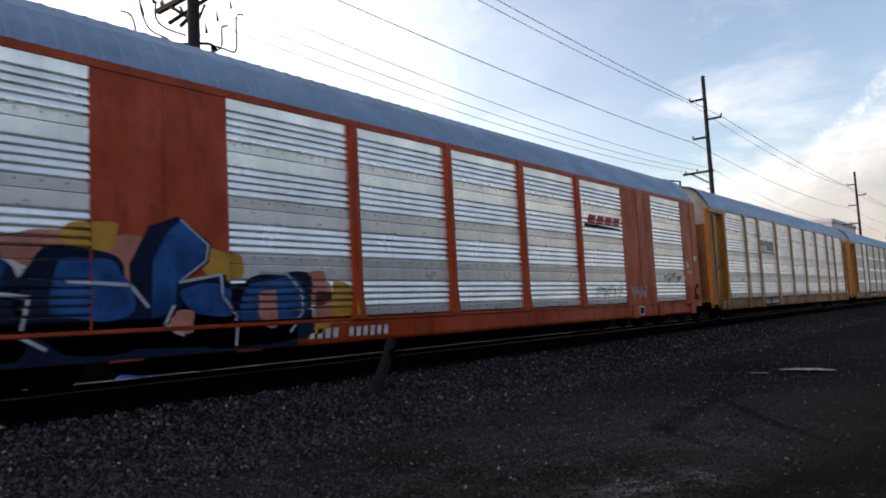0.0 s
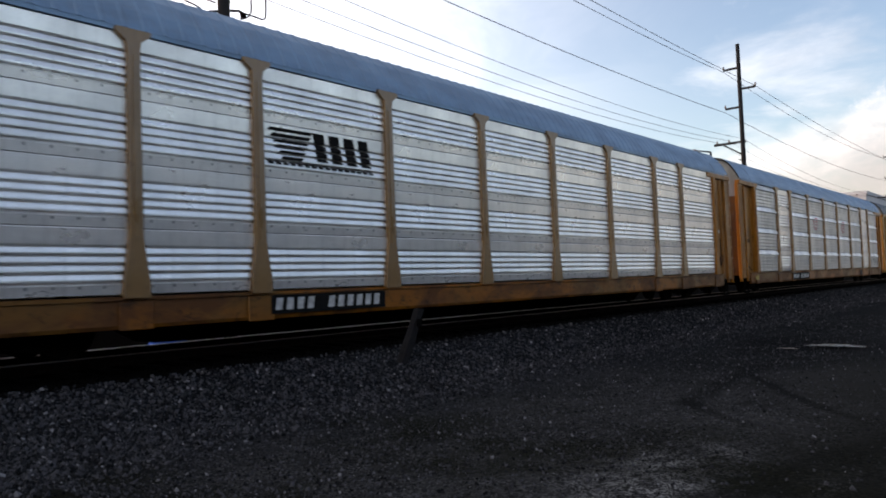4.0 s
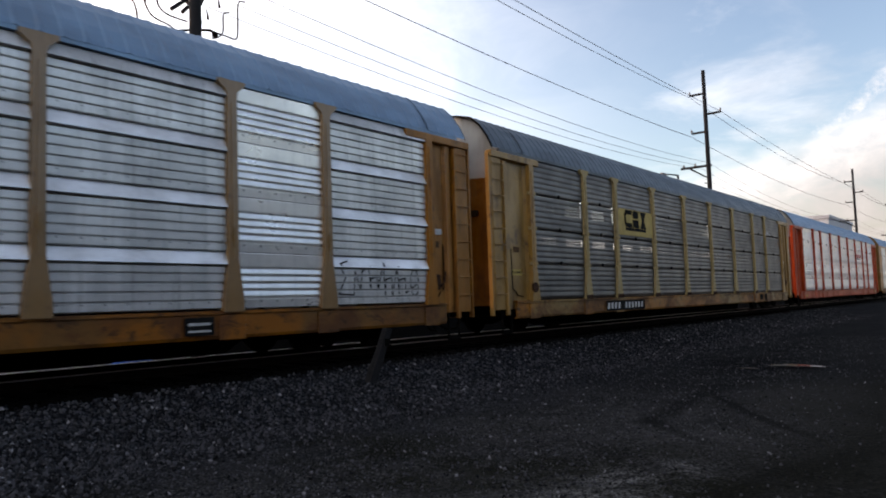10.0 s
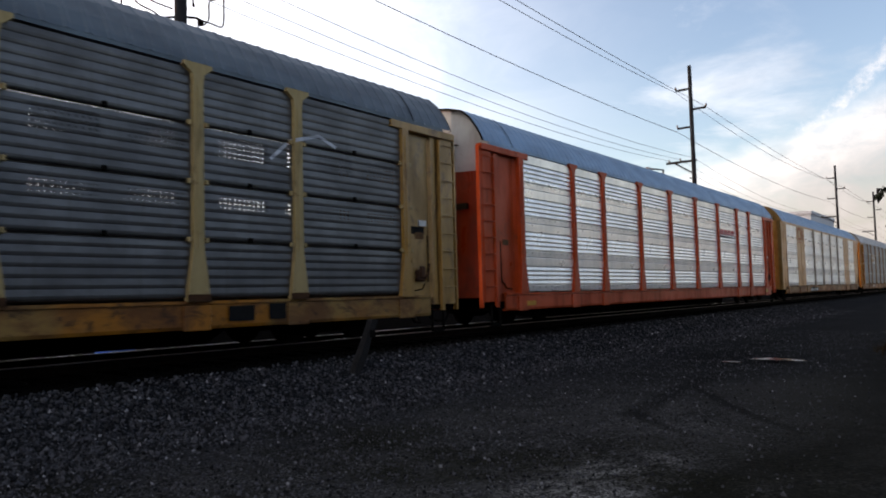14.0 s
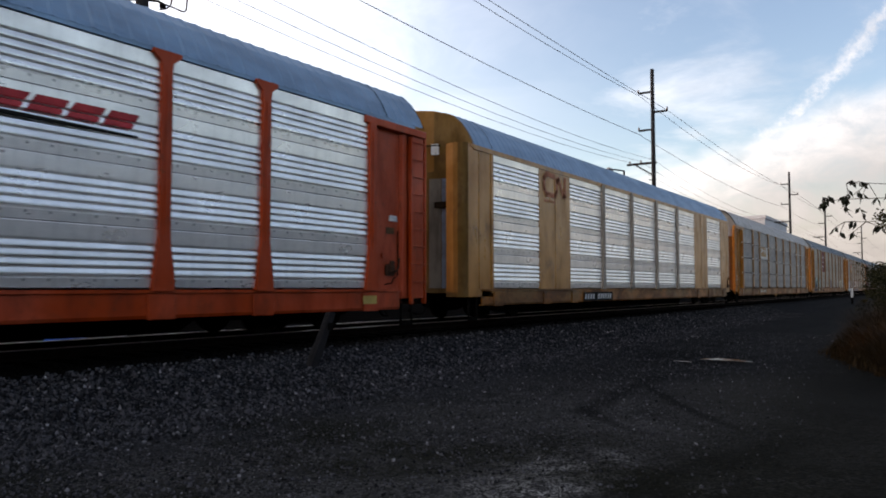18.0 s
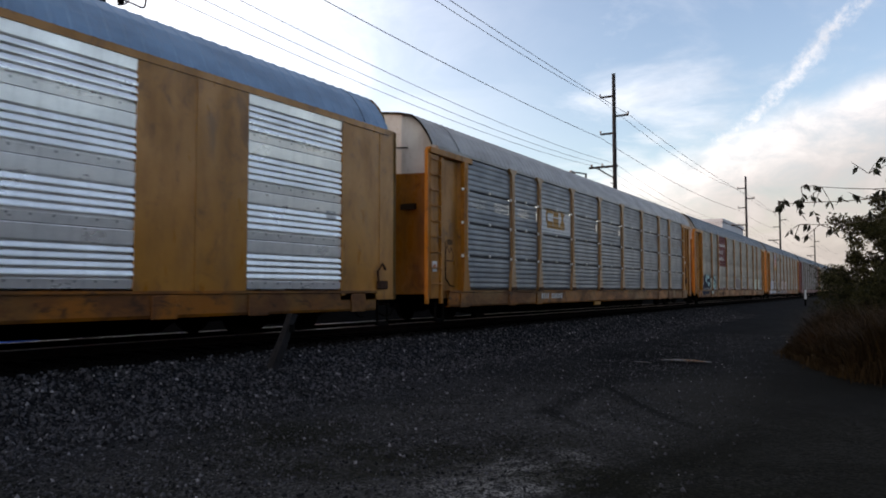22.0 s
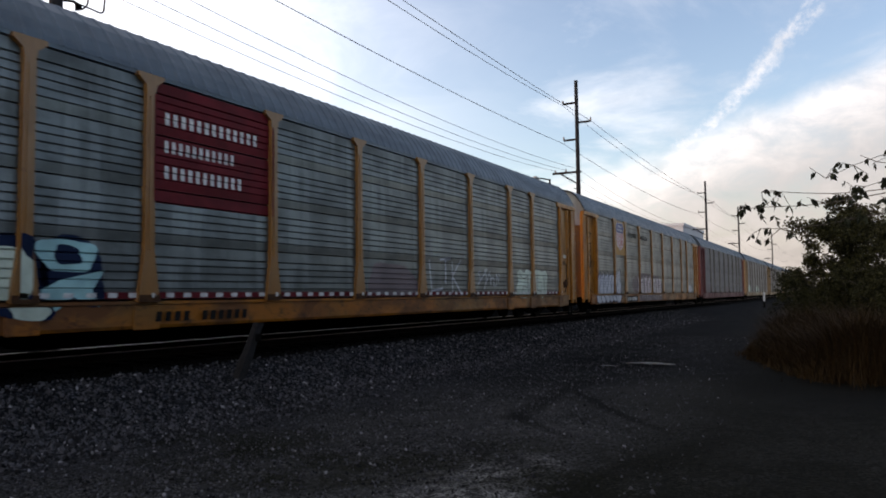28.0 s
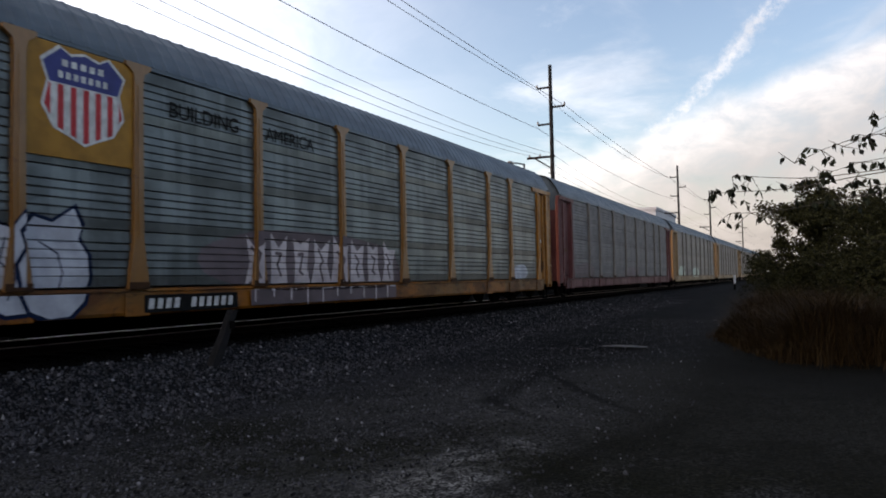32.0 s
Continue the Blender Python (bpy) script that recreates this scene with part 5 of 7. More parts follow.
def street_lamp():
    p = thing("street_lamp", "thin metal street lamp with a long flat arm behind the train", "street lamp", (65.1, 24.0, 2.2))
    bm = bmesh.new()
    tube(bm, [(0, 0, -0.2), (0, 0, 5), (0, 0, 10.1)], [0.13, 0.11, 0.09], 10)
    part("pole", bm, POLE_WOOD, p)
    bm = bmesh.new()
    tube(bm, [(0.1, 0, 10.1), (-1.6, 0, 9.98), (-3.0, 0, 9.85)], 0.07, 8)
    part("arm", bm, POLE_WOOD, p)
    bm = bmesh.new()
    box(bm, -3.9, -2.9, -0.15, 0.15, 9.72, 9.9, 0.04)
    part("lamp_head", bm, PORCELAIN, p)


street_lamp()


def blue_tarp():
    """A crumpled sheet left on the far side of the rails."""
    rnd = random.Random(7)
    bm = bmesh.new()
    n = 10
    grid = []
    for i in range(n + 1):
        row = []
        for j in range(n + 1):
            u, v = i / n * 2 - 1, j / n * 2 - 1
            h = 0.22 * max(0.0, 1 - u * u) ** 0.5 * max(0.0, 1 - v * v) ** 0.5 + 0.10 * noise.noise((u * 2.4, v * 2.4, 1)) + rnd.uniform(-0.015, 0.015)
            row.append(bm.verts.new((u * 0.34 + 0.05 * noise.noise((v * 2, u, 3)), v * 0.35, max(0.0, h + 0.02))))
        grid.append(row)
    for i in range(n):
        for j in range(n):
            bm.faces.new((grid[i][j], grid[i + 1][j], grid[i + 1][j + 1], grid[i][j + 1]))
    ob = new("crumpled_tarp", mesh_of(bm, "crumpled_tarp", TARP))
    ob.location = (7.15, 13.0, ground_height(7.15, 13.0) + 0.02)
    tagged(ob, "small crumpled blue tarp lying beyond the rails", "tarp")


blue_tarp()


# ---- the leaning post by the track ----
def leaning_post():
    p = thing("leaning_post", "dark weathered timber post leaning beside the ballast", "post", (8.56, 8.40, 0.12))
    bm = bmesh.new()
    top = (0.54, 0.02, 0.985)
    rings = []
    for k in range(7):
        u = k / 6
        c = Vector(top) * u
        h = 0.075 + 0.006 * math.sin(5 * u)
        rings.append([c + Vector((sx * h, sy * h * 0.8, 0.012 * math.sin(9 * u + sx))) for sx, sy in ((-1, -1), (1, -1), (1.05, 0.2), (0.9, 1), (-1, 1), (-1.1, 0.1))])
    loft(bm, rings)
    part("timber", bm, POST_WOOD, p)
    bm = bmesh.new()
    box(bm, 0.38, 0.50, -0.075, -0.063, 0.70, 0.82)
    part("nail_plate", bm, BLACK_STEEL, p)


leaning_post()


def white_marker():
    p = thing("marker_post", "short white marker post standing far off by the lane", "post", (76.3, 6.83, 0))
    bm = bmesh.new()
    tube(bm, [(0, 0, -0.1), (0, 0, 0.35), (0, 0, 0.62)], [0.10, 0.10, 0.10], 8)
    part("foot", bm, BLACK_STEEL, p, "dark foot of the post")
    bm = bmesh.new()
    tube(bm, [(0, 0, 0.62), (0, 0, 1.42), (0, 0, 1.47)], [0.10, 0.10, 0.04], 8)
    part("stake", bm, WHITE_MARK, p)


white_marker()


def puddle():
    """Two slits of standing water in a patch of wet mud."""
    rnd = random.Random(12)
    for name, label, cx, cy, rx, ry, turn, mat in (("puddle", "shallow puddle reflecting the sky in the lane", 16.15, 3.75, 0.24, 0.5, -0.12, PUDDLE), ("puddle", "narrow puddle reflecting the sky in the lane", 15.75, 4.55, 0.1, 0.2, -0.12, PUDDLE)):
        bm = bmesh.new()
        out = []
        for i in range(40):
            a = 2 * math.pi * i / 40
            r = 1 + 0.2 * math.sin(3 * a + 1) + 0.14 * math.sin(7 * a + cy) + rnd.uniform(-0.08, 0.08)
            u, v = rx * r * math.cos(a), ry * r * math.sin(a)
            out.append(bm.verts.new((cx + u * math.cos(turn) - v * math.sin(turn), cy + u * math.sin(turn) + v * math.cos(turn), 0)))
        bm.faces.new(out)
        bmesh.ops.triangulate(bm, faces=bm.faces)
        level = max(ground_height(v.co.x, v.co.y) for v in bm.verts) + 0.02
        for v in bm.verts:
            v.co.z = level
        ob = new(name, mesh_of(bm, name, mat))
        tagged(ob, label, "puddle", kind="structure")


puddle()


# ---- the shrubs at the edge of the lane ----
def leaf_mesh(name, leaves, material, parent, label=""):
    """Many small pointed leaves: each (place, direction, up, length, width)."""
    verts, faces = [], []
    for p, d, u, ln, w in leaves:
        s = d.cross(u).normalized() * w
        n = s.cross(d).normalized() * w * 0.35
        k = len(verts)
        verts += [p, p + d * ln * 0.45 + s + n, p + d * ln, p + d * ln * 0.45 - s + n, p + d * ln * 0.5 - n * 0.3]
        faces += [(k, k + 1, k + 4), (k + 1, k + 2, k + 4), (k + 2, k + 3, k + 4), (k + 3, k, k + 4)]
    me = bpy.data.meshes.new(name)
    me.from_pydata([tuple(v) for v in verts], [], faces)
    me.materials.append(material)
    return part(name, me, material, parent, label)


def rand_dir(rnd, down=0.0):
    a, z = rnd.uniform(0, 6.283), rnd.uniform(-1, 1) - down
    v = Vector((math.cos(a), math.sin(a), z))
    return v.normalized()


def shrub(at, height, spread, leaves, leaf, seed, label, material=None):
    rnd = random.Random(seed)
    t = thing("shrub_tree", label, "tree", at, "shrubs by the lane")
    tips = []
    trunk = [Vector((0, 0, -0.1)), Vector((0.05, 0.03, height * 0.25)), Vector((-0.03, 0.06, height * 0.5)), Vector((0.02, 0.0, height * 0.82))]
    bm = bmesh.new()
    tube(bm, trunk, [0.11, 0.085, 0.06, 0.02], 8)
    part("trunk", bm, BARK, t)
    for i in range(26):
        z0 = height * rnd.uniform(0.08, 0.75)
        a = rnd.uniform(0, 6.283)
        reach = spread * rnd.uniform(0.45, 1.0) * (1.0 - 0.55 * max(0.0, z0 / height - 0.45))
        p0 = Vector((0, 0, z0))
        p1 = p0 + Vector((math.cos(a) * reach * 0.5, math.sin(a) * reach * 0.5, height * rnd.uniform(0.03, 0.16)))
        p2 = p0 + Vector((math.cos(a + 0.2) * reach, math.sin(a + 0.2) * reach, height * rnd.uniform(0.02, 0.26)))
        bm = bmesh.new()
        tube(bm, [p0, p1, p2], [0.035, 0.022, 0.008], 5)
        part("limb", bm, BARK, t)
        tips += [(p0.lerp(p1, 0.7), 0.35), (p1, 0.45), (p1.lerp(p2, 0.5), 0.5), (p2, 0.42)]
    tips.append((trunk[-1], 0.4))
    for _ in range(60):
        a, u = rnd.uniform(0, 6.283), rnd.uniform(0.05, 0.97)
        r = spread * (1.0 - abs(2 * u - 0.75) ** 2.2 * 0.45) * rnd.uniform(0.2, 0.95) * (1.05 - 0.6 * max(0.0, u - 0.6) / 0.4)
        tips.append((Vector((math.cos(a) * r, math.sin(a) * r, height * u)), rnd.uniform(0.2, 0.42)))
    out = []
    for _ in range(leaves):
        p, r = rnd.choice(tips)
        q = p + rand_dir(rnd) * r * spread * 0.5 * rnd.random() ** 0.6
        if q.z < 0.05:
            continue
        out.append((q, rand_dir(rnd, 0.3), rand_dir(rnd), leaf * rnd.uniform(0.6, 1.3), leaf * rnd.uniform(0.18, 0.3)))
    leaf_mesh("crown", out, material or LEAF, t)
    return t


shrub((25.2, 0.0, 0.0), 4.55, 1.5, 24000, 0.10, 21, "bushy dark olive shrub tree behind dry grass")
shrub((22.5, -1.5, 0.0), 3.5, 1.7, 17000, 0.10, 22, "dark olive shrub tree behind dry grass")
shrub((30.0, -1.7, 0.0), 4.4, 2.2, 14000, 0.12, 23, "broad dark shrub further along the lane")
shrub((30.0, 0.95, 0.0), 2.9, 1.3, 10000, 0.10, 25, "low dark shrub beside the far lane")
shrub((17.5, -2.6, 0.0), 2.7, 1.8, 14000, 0.10, 26, "dark tangled shrub in the dry grass")
shrub((46.0, 2.4, 0.0), 2.9, 1.6, 5000, 0.13, 27, "dark shrub where the lane narrows")


def grass_mound():
    rnd = random.Random(31)
    verts, faces = [], []
    for _ in range(42000):
        u = rnd.random() ** 1.1
        x = 14.2 + 6.6 * u + rnd.gauss(0, 0.4)
        edge = -0.75 + 2.75 * min(1.0, max(0.0, (x - 10.9) / 7.5)) ** 0.8
        y = edge - abs(rnd.gauss(0, 1.5)) + rnd.gauss(0, 0.15)
        inside = min(1.0, (edge - y + 0.15) / 0.9)
        h = (0.18 + 1.15 * max(0.0, inside)) * rnd.uniform(0.25, 1.1) * (0.6 + 0.4 * noise.noise((x * 0.8, y * 0.8, 2)) + 0.25)
        if h < 0.05:
            continue
        z = ground_height(x, y)
        a = rnd.uniform(0, 6.283)
        bend = Vector((math.cos(a), math.sin(a), 0)) * h * rnd.uniform(0.1, 1.1)
        side = Vector((-math.sin(a), math.cos(a), 0)) * rnd.uniform(0.003, 0.008)
        p = Vector((x, y, z))
        k = len(verts)
        mid = p + bend * 0.35 + Vector((0, 0, h * 0.6))
        verts += [p - side, p + side, mid + side * 0.8, mid - side * 0.8, p + bend + Vector((0, 0, h * rnd.uniform(0.8, 1.0)))]
        faces += [(k, k + 1, k + 2, k + 3), (k + 3, k + 2, k + 4)]
    me = bpy.data.meshes.new("dry_grass")
    me.from_pydata([tuple(v) for v in verts], [], faces)
    me.materials.append(DRY_GRASS)
    tagged(new("dry_grass", me), "mound of dry brown grass and weeds beside the lane", "grass", kind="stuff")


grass_mound()


def hanging_branch():
    """A leafy bough that reaches in from a tree beside the camera."""
    rnd = random.Random(44)
    t = thing("leafy_branch", "thin bough with dark drooping leaves against the sky", "tree", (7.4, -3.2, 0))
    root = Vector((0.0, -0.6, 0))
    bm = bmesh.new()
    tube(bm, [root + Vector((0, 0, -0.1)), root + Vector((0.05, 0.05, 1.5)), root + Vector((-0.05, 0.25, 2.6)), root + Vector((0, 0.4, 3.6))], [0.09, 0.07, 0.05, 0.02], 8)
    part("trunk", bm, BARK, t)
    mains = [((0, 0.6, 2.25), (0, 3.3, 2.48), (0.02, 4.03, 2.24)), ((0, 0.4, 2.2), (0.1, 2.9, 2.52), (0.0, 3.84, 2.40)), ((0, 0.6, 2.0), (0.05, 2.9, 2.28), (0.0, 3.86, 2.09)),
             ((0, 0.3, 2.6), (0.1, 2.0, 2.95), (0.0, 3.3, 2.52)), ((0, 0.2, 3.0), (0.1, 1.7, 3.2), (0.1, 2.9, 2.70)), ((0, 0.0, 2.4), (0.0, 1.7, 2.75), (0.0, 3.0, 2.38)), ((0, 0.0, 2.7), (0.0, 1.5, 3.1), (0.0, 2.65, 2.86)), ((0, -0.2, 3.3), (0.1, 1.2, 3.5), (0.1, 2.3, 3.05)), ((0, 0.0, 2.2), (0.0, 1.6, 2.5), (0.0, 2.8, 2.22))]
    out = []

    def leaf(p, droop=1.0):
        d = Vector((rnd.uniform(-0.6, 0.6), rnd.uniform(-0.7, 0.7), -droop * rnd.uniform(0.3, 1.2))).normalized()
        out.append((p, d, rand_dir(rnd), rnd.uniform(0.06, 0.105), rnd.uniform(0.015, 0.027)))
    for a, b, c in mains:
        a, b, c = Vector(a), Vector(b), Vector(c)
        line = []
        for k in range(13):
            u = k / 12
            wob = Vector((0.03 * math.sin(7 * u + a.z * 9), 0.0, 0.05 * math.sin(9 * u + a.z * 5)))
            line.append(a * (1 - u) ** 2 + b * 2 * u * (1 - u) + c * u * u + wob)
        bm = bmesh.new()
        tube(bm, line, [0.007 - 0.0045 * k / 12 for k in range(13)], 5)
        for k in range(2, 13):
            p = line[k]
            thick = 0.8 if p.y < 3.2 else 0.2
            for _ in range(3):
                if rnd.random() > thick and k < 11:
                    continue
                side = Vector((rnd.uniform(-0.12, 0.12), rnd.uniform(-0.14, 0.14), rnd.uniform(-0.14, 0.12)))
                tube(bm, [p, p + side * 0.6, p + side], [0.004, 0.003, 0.002], 4)
                for _ in range(rnd.randint(2, 4)):
                    leaf(p + side * rnd.uniform(0.5, 1.1))
        part("bough", bm, BARK, t)
    leaf_mesh("foliage", out, LEAF_DARK, t)


hanging_branch()

# ---- paint, marks and sprayed letters on the wagons ----
def clip(poly, axis, limit, keep_above):
    out = []
    for i, p in enumerate(poly):
        q = poly[(i + 1) % len(poly)]
        pin = p[axis] >= limit if keep_above else p[axis] <= limit
        qin = q[axis] >= limit if keep_above else q[axis] <= limit
        if pin:
            out.append(p)
        if pin != qin:
            u = (limit - p[axis]) / (q[axis] - p[axis])
            out.append((p[0] + (q[0] - p[0]) * u, p[1] + (q[1] - p[1]) * u))
    return out


def faces_of(style, rib):
    """The rectangles that take paint on a wagon's side: x0, x1, z0, z1, y at z0, y at z1."""
    if style == "posts":
        bays = [(a + PW * 0.33, b - PW * 0.33) for a, b in zip(POSTS, POSTS[1:])]
        posts = [(x - 0.085, x + 0.085) for x in POSTS]
        solid = []
    else:
        bays = FLUSH_BAYS
        posts = [((a[1] + b[0]) / 2 - 0.1, (a[1] + b[0]) / 2 + 0.1) for a, b in zip(FLUSH_BAYS[1:-1], FLUSH_BAYS[2:-1])]
        solid = [(4.2, 6.32), (20.5, 22.75)]
    h = (EAVE - 0.04 - SILL1 - 0.03) / ROWS
    strips = []
    for row in range(ROWS):
        prof = rib_profile(rib, SILL1 + 0.03 + row * h, SILL1 + 0.03 + (row + 1) * h - 0.004)
        for (y0, z0), (y1, z1) in zip(prof, prof[1:]):
            if z1 - z0 > (0.02 if rib == "lapped" else 0.003) and abs(y1 - y0) < (0.6 if rib == "lapped" else 6.0 if rib in ("waves", "seams") else 2.5) * (z1 - z0):
                strips.append((z0, z1, y0, y1))
    out = [(a, b, *s) for a, b in bays for s in strips]
    out += [(a, b, SILL1 + 0.05, EAVE - 0.3, -0.0915, -0.0915) for a, b in posts]
    out += [(a, b, SILL1, EAVE - 0.05, -0.023, -0.023) for a, b in solid]
    out.append((1.0, CAR - 1.0, SILL0 + 0.01, SILL1 - 0.065, -0.036, -0.036))
    if style == "posts":
        out.append((0.86, 1.43, 0.9, EAVE - 0.25, 0.098, 0.098))
    return out


def painted(car, name, polys, material, surface, layer=0, label=""):
    """A film of paint that follows the folds of the side."""
    bm = bmesh.new()
    for poly in polys:
        px, pz = [p[0] for p in poly], [p[1] for p in poly]
        for x0, x1, z0, z1, y0, y1 in surface:
            if x1 < min(px) or x0 > max(px) or z1 < min(pz) or z0 > max(pz):
                continue
            c = clip(clip(clip(clip(poly, 0, x0, True), 0, x1, False), 1, z0, True), 1, z1, False)
            if len(c) < 3:
                continue
            vs = []
            for x, z in c:
                y = y0 + (y1 - y0) * (z - z0) / (z1 - z0) - 0.003 - 0.0015 * layer
                if not vs or (vs[-1].co - Vector((x, y, z))).length > 1e-4:
                    vs.append(bm.verts.new((x, y, z)))
            if len(vs) > 2:
                bm.faces.new(vs)
    bmesh.ops.remove_doubles(bm, verts=bm.verts, dist=2e-4)
    return part(name, bm, material, car, label)


def painted_each(car, name, polys, material, surface, layer=0, label=""):
    """One painted part for every shape."""
    for poly in polys:
        painted(car, name, [poly], material, surface, layer, label)


def round_shape(cx, cz, rx, rz, seed, wild=0.1, n=28):
    rnd = random.Random(seed)
    ph = [rnd.uniform(0, 6.3) for _ in range(3)]
    out = []
    for i in range(n):
        a = 2 * math.pi * i / n
        r = 1 + wild * (math.sin(2 * a + ph[0]) + 0.8 * math.sin(3 * a + ph[1]) + 0.6 * math.sin(5 * a + ph[2]))
        c, s = math.cos(a), math.sin(a)
        out.append((cx + rx * r * math.copysign(abs(c) ** 0.7, c), cz + rz * r * math.copysign(abs(s) ** 0.7, s)))
    return out


def ring_shapes(shape, w):
    """The outline of a shape, as short strokes."""
    return line_shapes(shape + shape[:1], w)


def line_shapes(pts, w):
    out = []
    for (x0, z0), (x1, z1) in zip(pts, pts[1:]):
        d = math.hypot(x1 - x0, z1 - z0) or 1.0
        nx, nz = -(z1 - z0) / d * w / 2, (x1 - x0) / d * w / 2
        ex, ez = (x1 - x0) / d * w * 0.3, (z1 - z0) / d * w * 0.3
        out.append([(x0 + nx - ex, z0 + nz - ez), (x0 - nx - ex, z0 - nz - ez), (x1 - nx + ex, z1 - nz + ez), (x1 + nx + ex, z1 + nz + ez)])
    return out


def rect(x0, x1, z0, z1, lean=0.0):
    return [(x0, z0), (x1, z0), (x1 + lean * (z1 - z0), z1), (x0 + lean * (z1 - z0), z1)]


def bar_row(x0, x1, z0, z1, n, lean=0.0, fill=0.6):
    w = (x1 - x0) / n
    return [rect(x0 + i * w, x0 + (i + fill) * w, z0, z1, lean) for i in range(n)]


def scribble(x0, x1, z0, z1, seed, turns=14):
    """A run of joined hand-drawn letters: hooks, loops and stems of uneven height."""
    rnd = random.Random(seed)
    n = max(4, turns // 2)
    w, pts = (x1 - x0) / n, []
    for k in range(n):
        a, top, low = x0 + k * w, z1 - rnd.uniform(0, 0.35) * (z1 - z0), z0 + rnd.uniform(0, 0.25) * (z1 - z0)
        kind = rnd.randrange(4)
        if kind == 0:
            pts += [(a, low), (a + 0.1 * w, top), (a + 0.45 * w, low + 0.1), (a + 0.55 * w, top)]
        elif kind == 1:
            pts += [(a + 0.3 * w + 0.32 * w * math.cos(0.9 * i), (top + low) / 2 + 0.5 * (top - low) * math.sin(0.9 * i)) for i in range(8)]
        elif kind == 2:
            pts += [(a + 0.6 * w, top), (a + 0.1 * w, top - 0.05), (a + 0.5 * w, (top + low) / 2), (a + 0.05 * w, low)]
        else:
            pts += [(a, top), (a + 0.12 * w, low), (a + 0.15 * w, (top + low) / 2), (a + 0.6 * w, (top + low) / 2 + 0.04), (a + 0.62 * w, low)]
    return pts


SIDE_BRIGHT_F, SIDE_BRIGHT, SIDE_LAP = faces_of("flush", "bright"), faces_of("posts", "bright"), faces_of("posts", "lapped")
SIDE_WAVE, SIDE_SEAM = faces_of("posts", "waves"), faces_of("posts", "seams")


def stencilled_number(car, surface, x0, x1, z0=0.53, h=0.17, patch=True, mark=None):
    if patch:
        painted(car, "number_patch", [rect(x0 - 0.08, x1 + 0.08, z0 - 0.06, z0 + h + 0.06)], BLACK_MARK, surface, 0, "black painted patch")
    w = x1 - x0
    painted_each(car, "number_mark", bar_row(x0, x0 + 0.36 * w, z0, z0 + h, 4, 0.15) + bar_row(x0 + 0.46 * w, x1, z0, z0 + h, 6, 0.15), mark or WHITE_MARK, surface, 1, "stencilled mark")


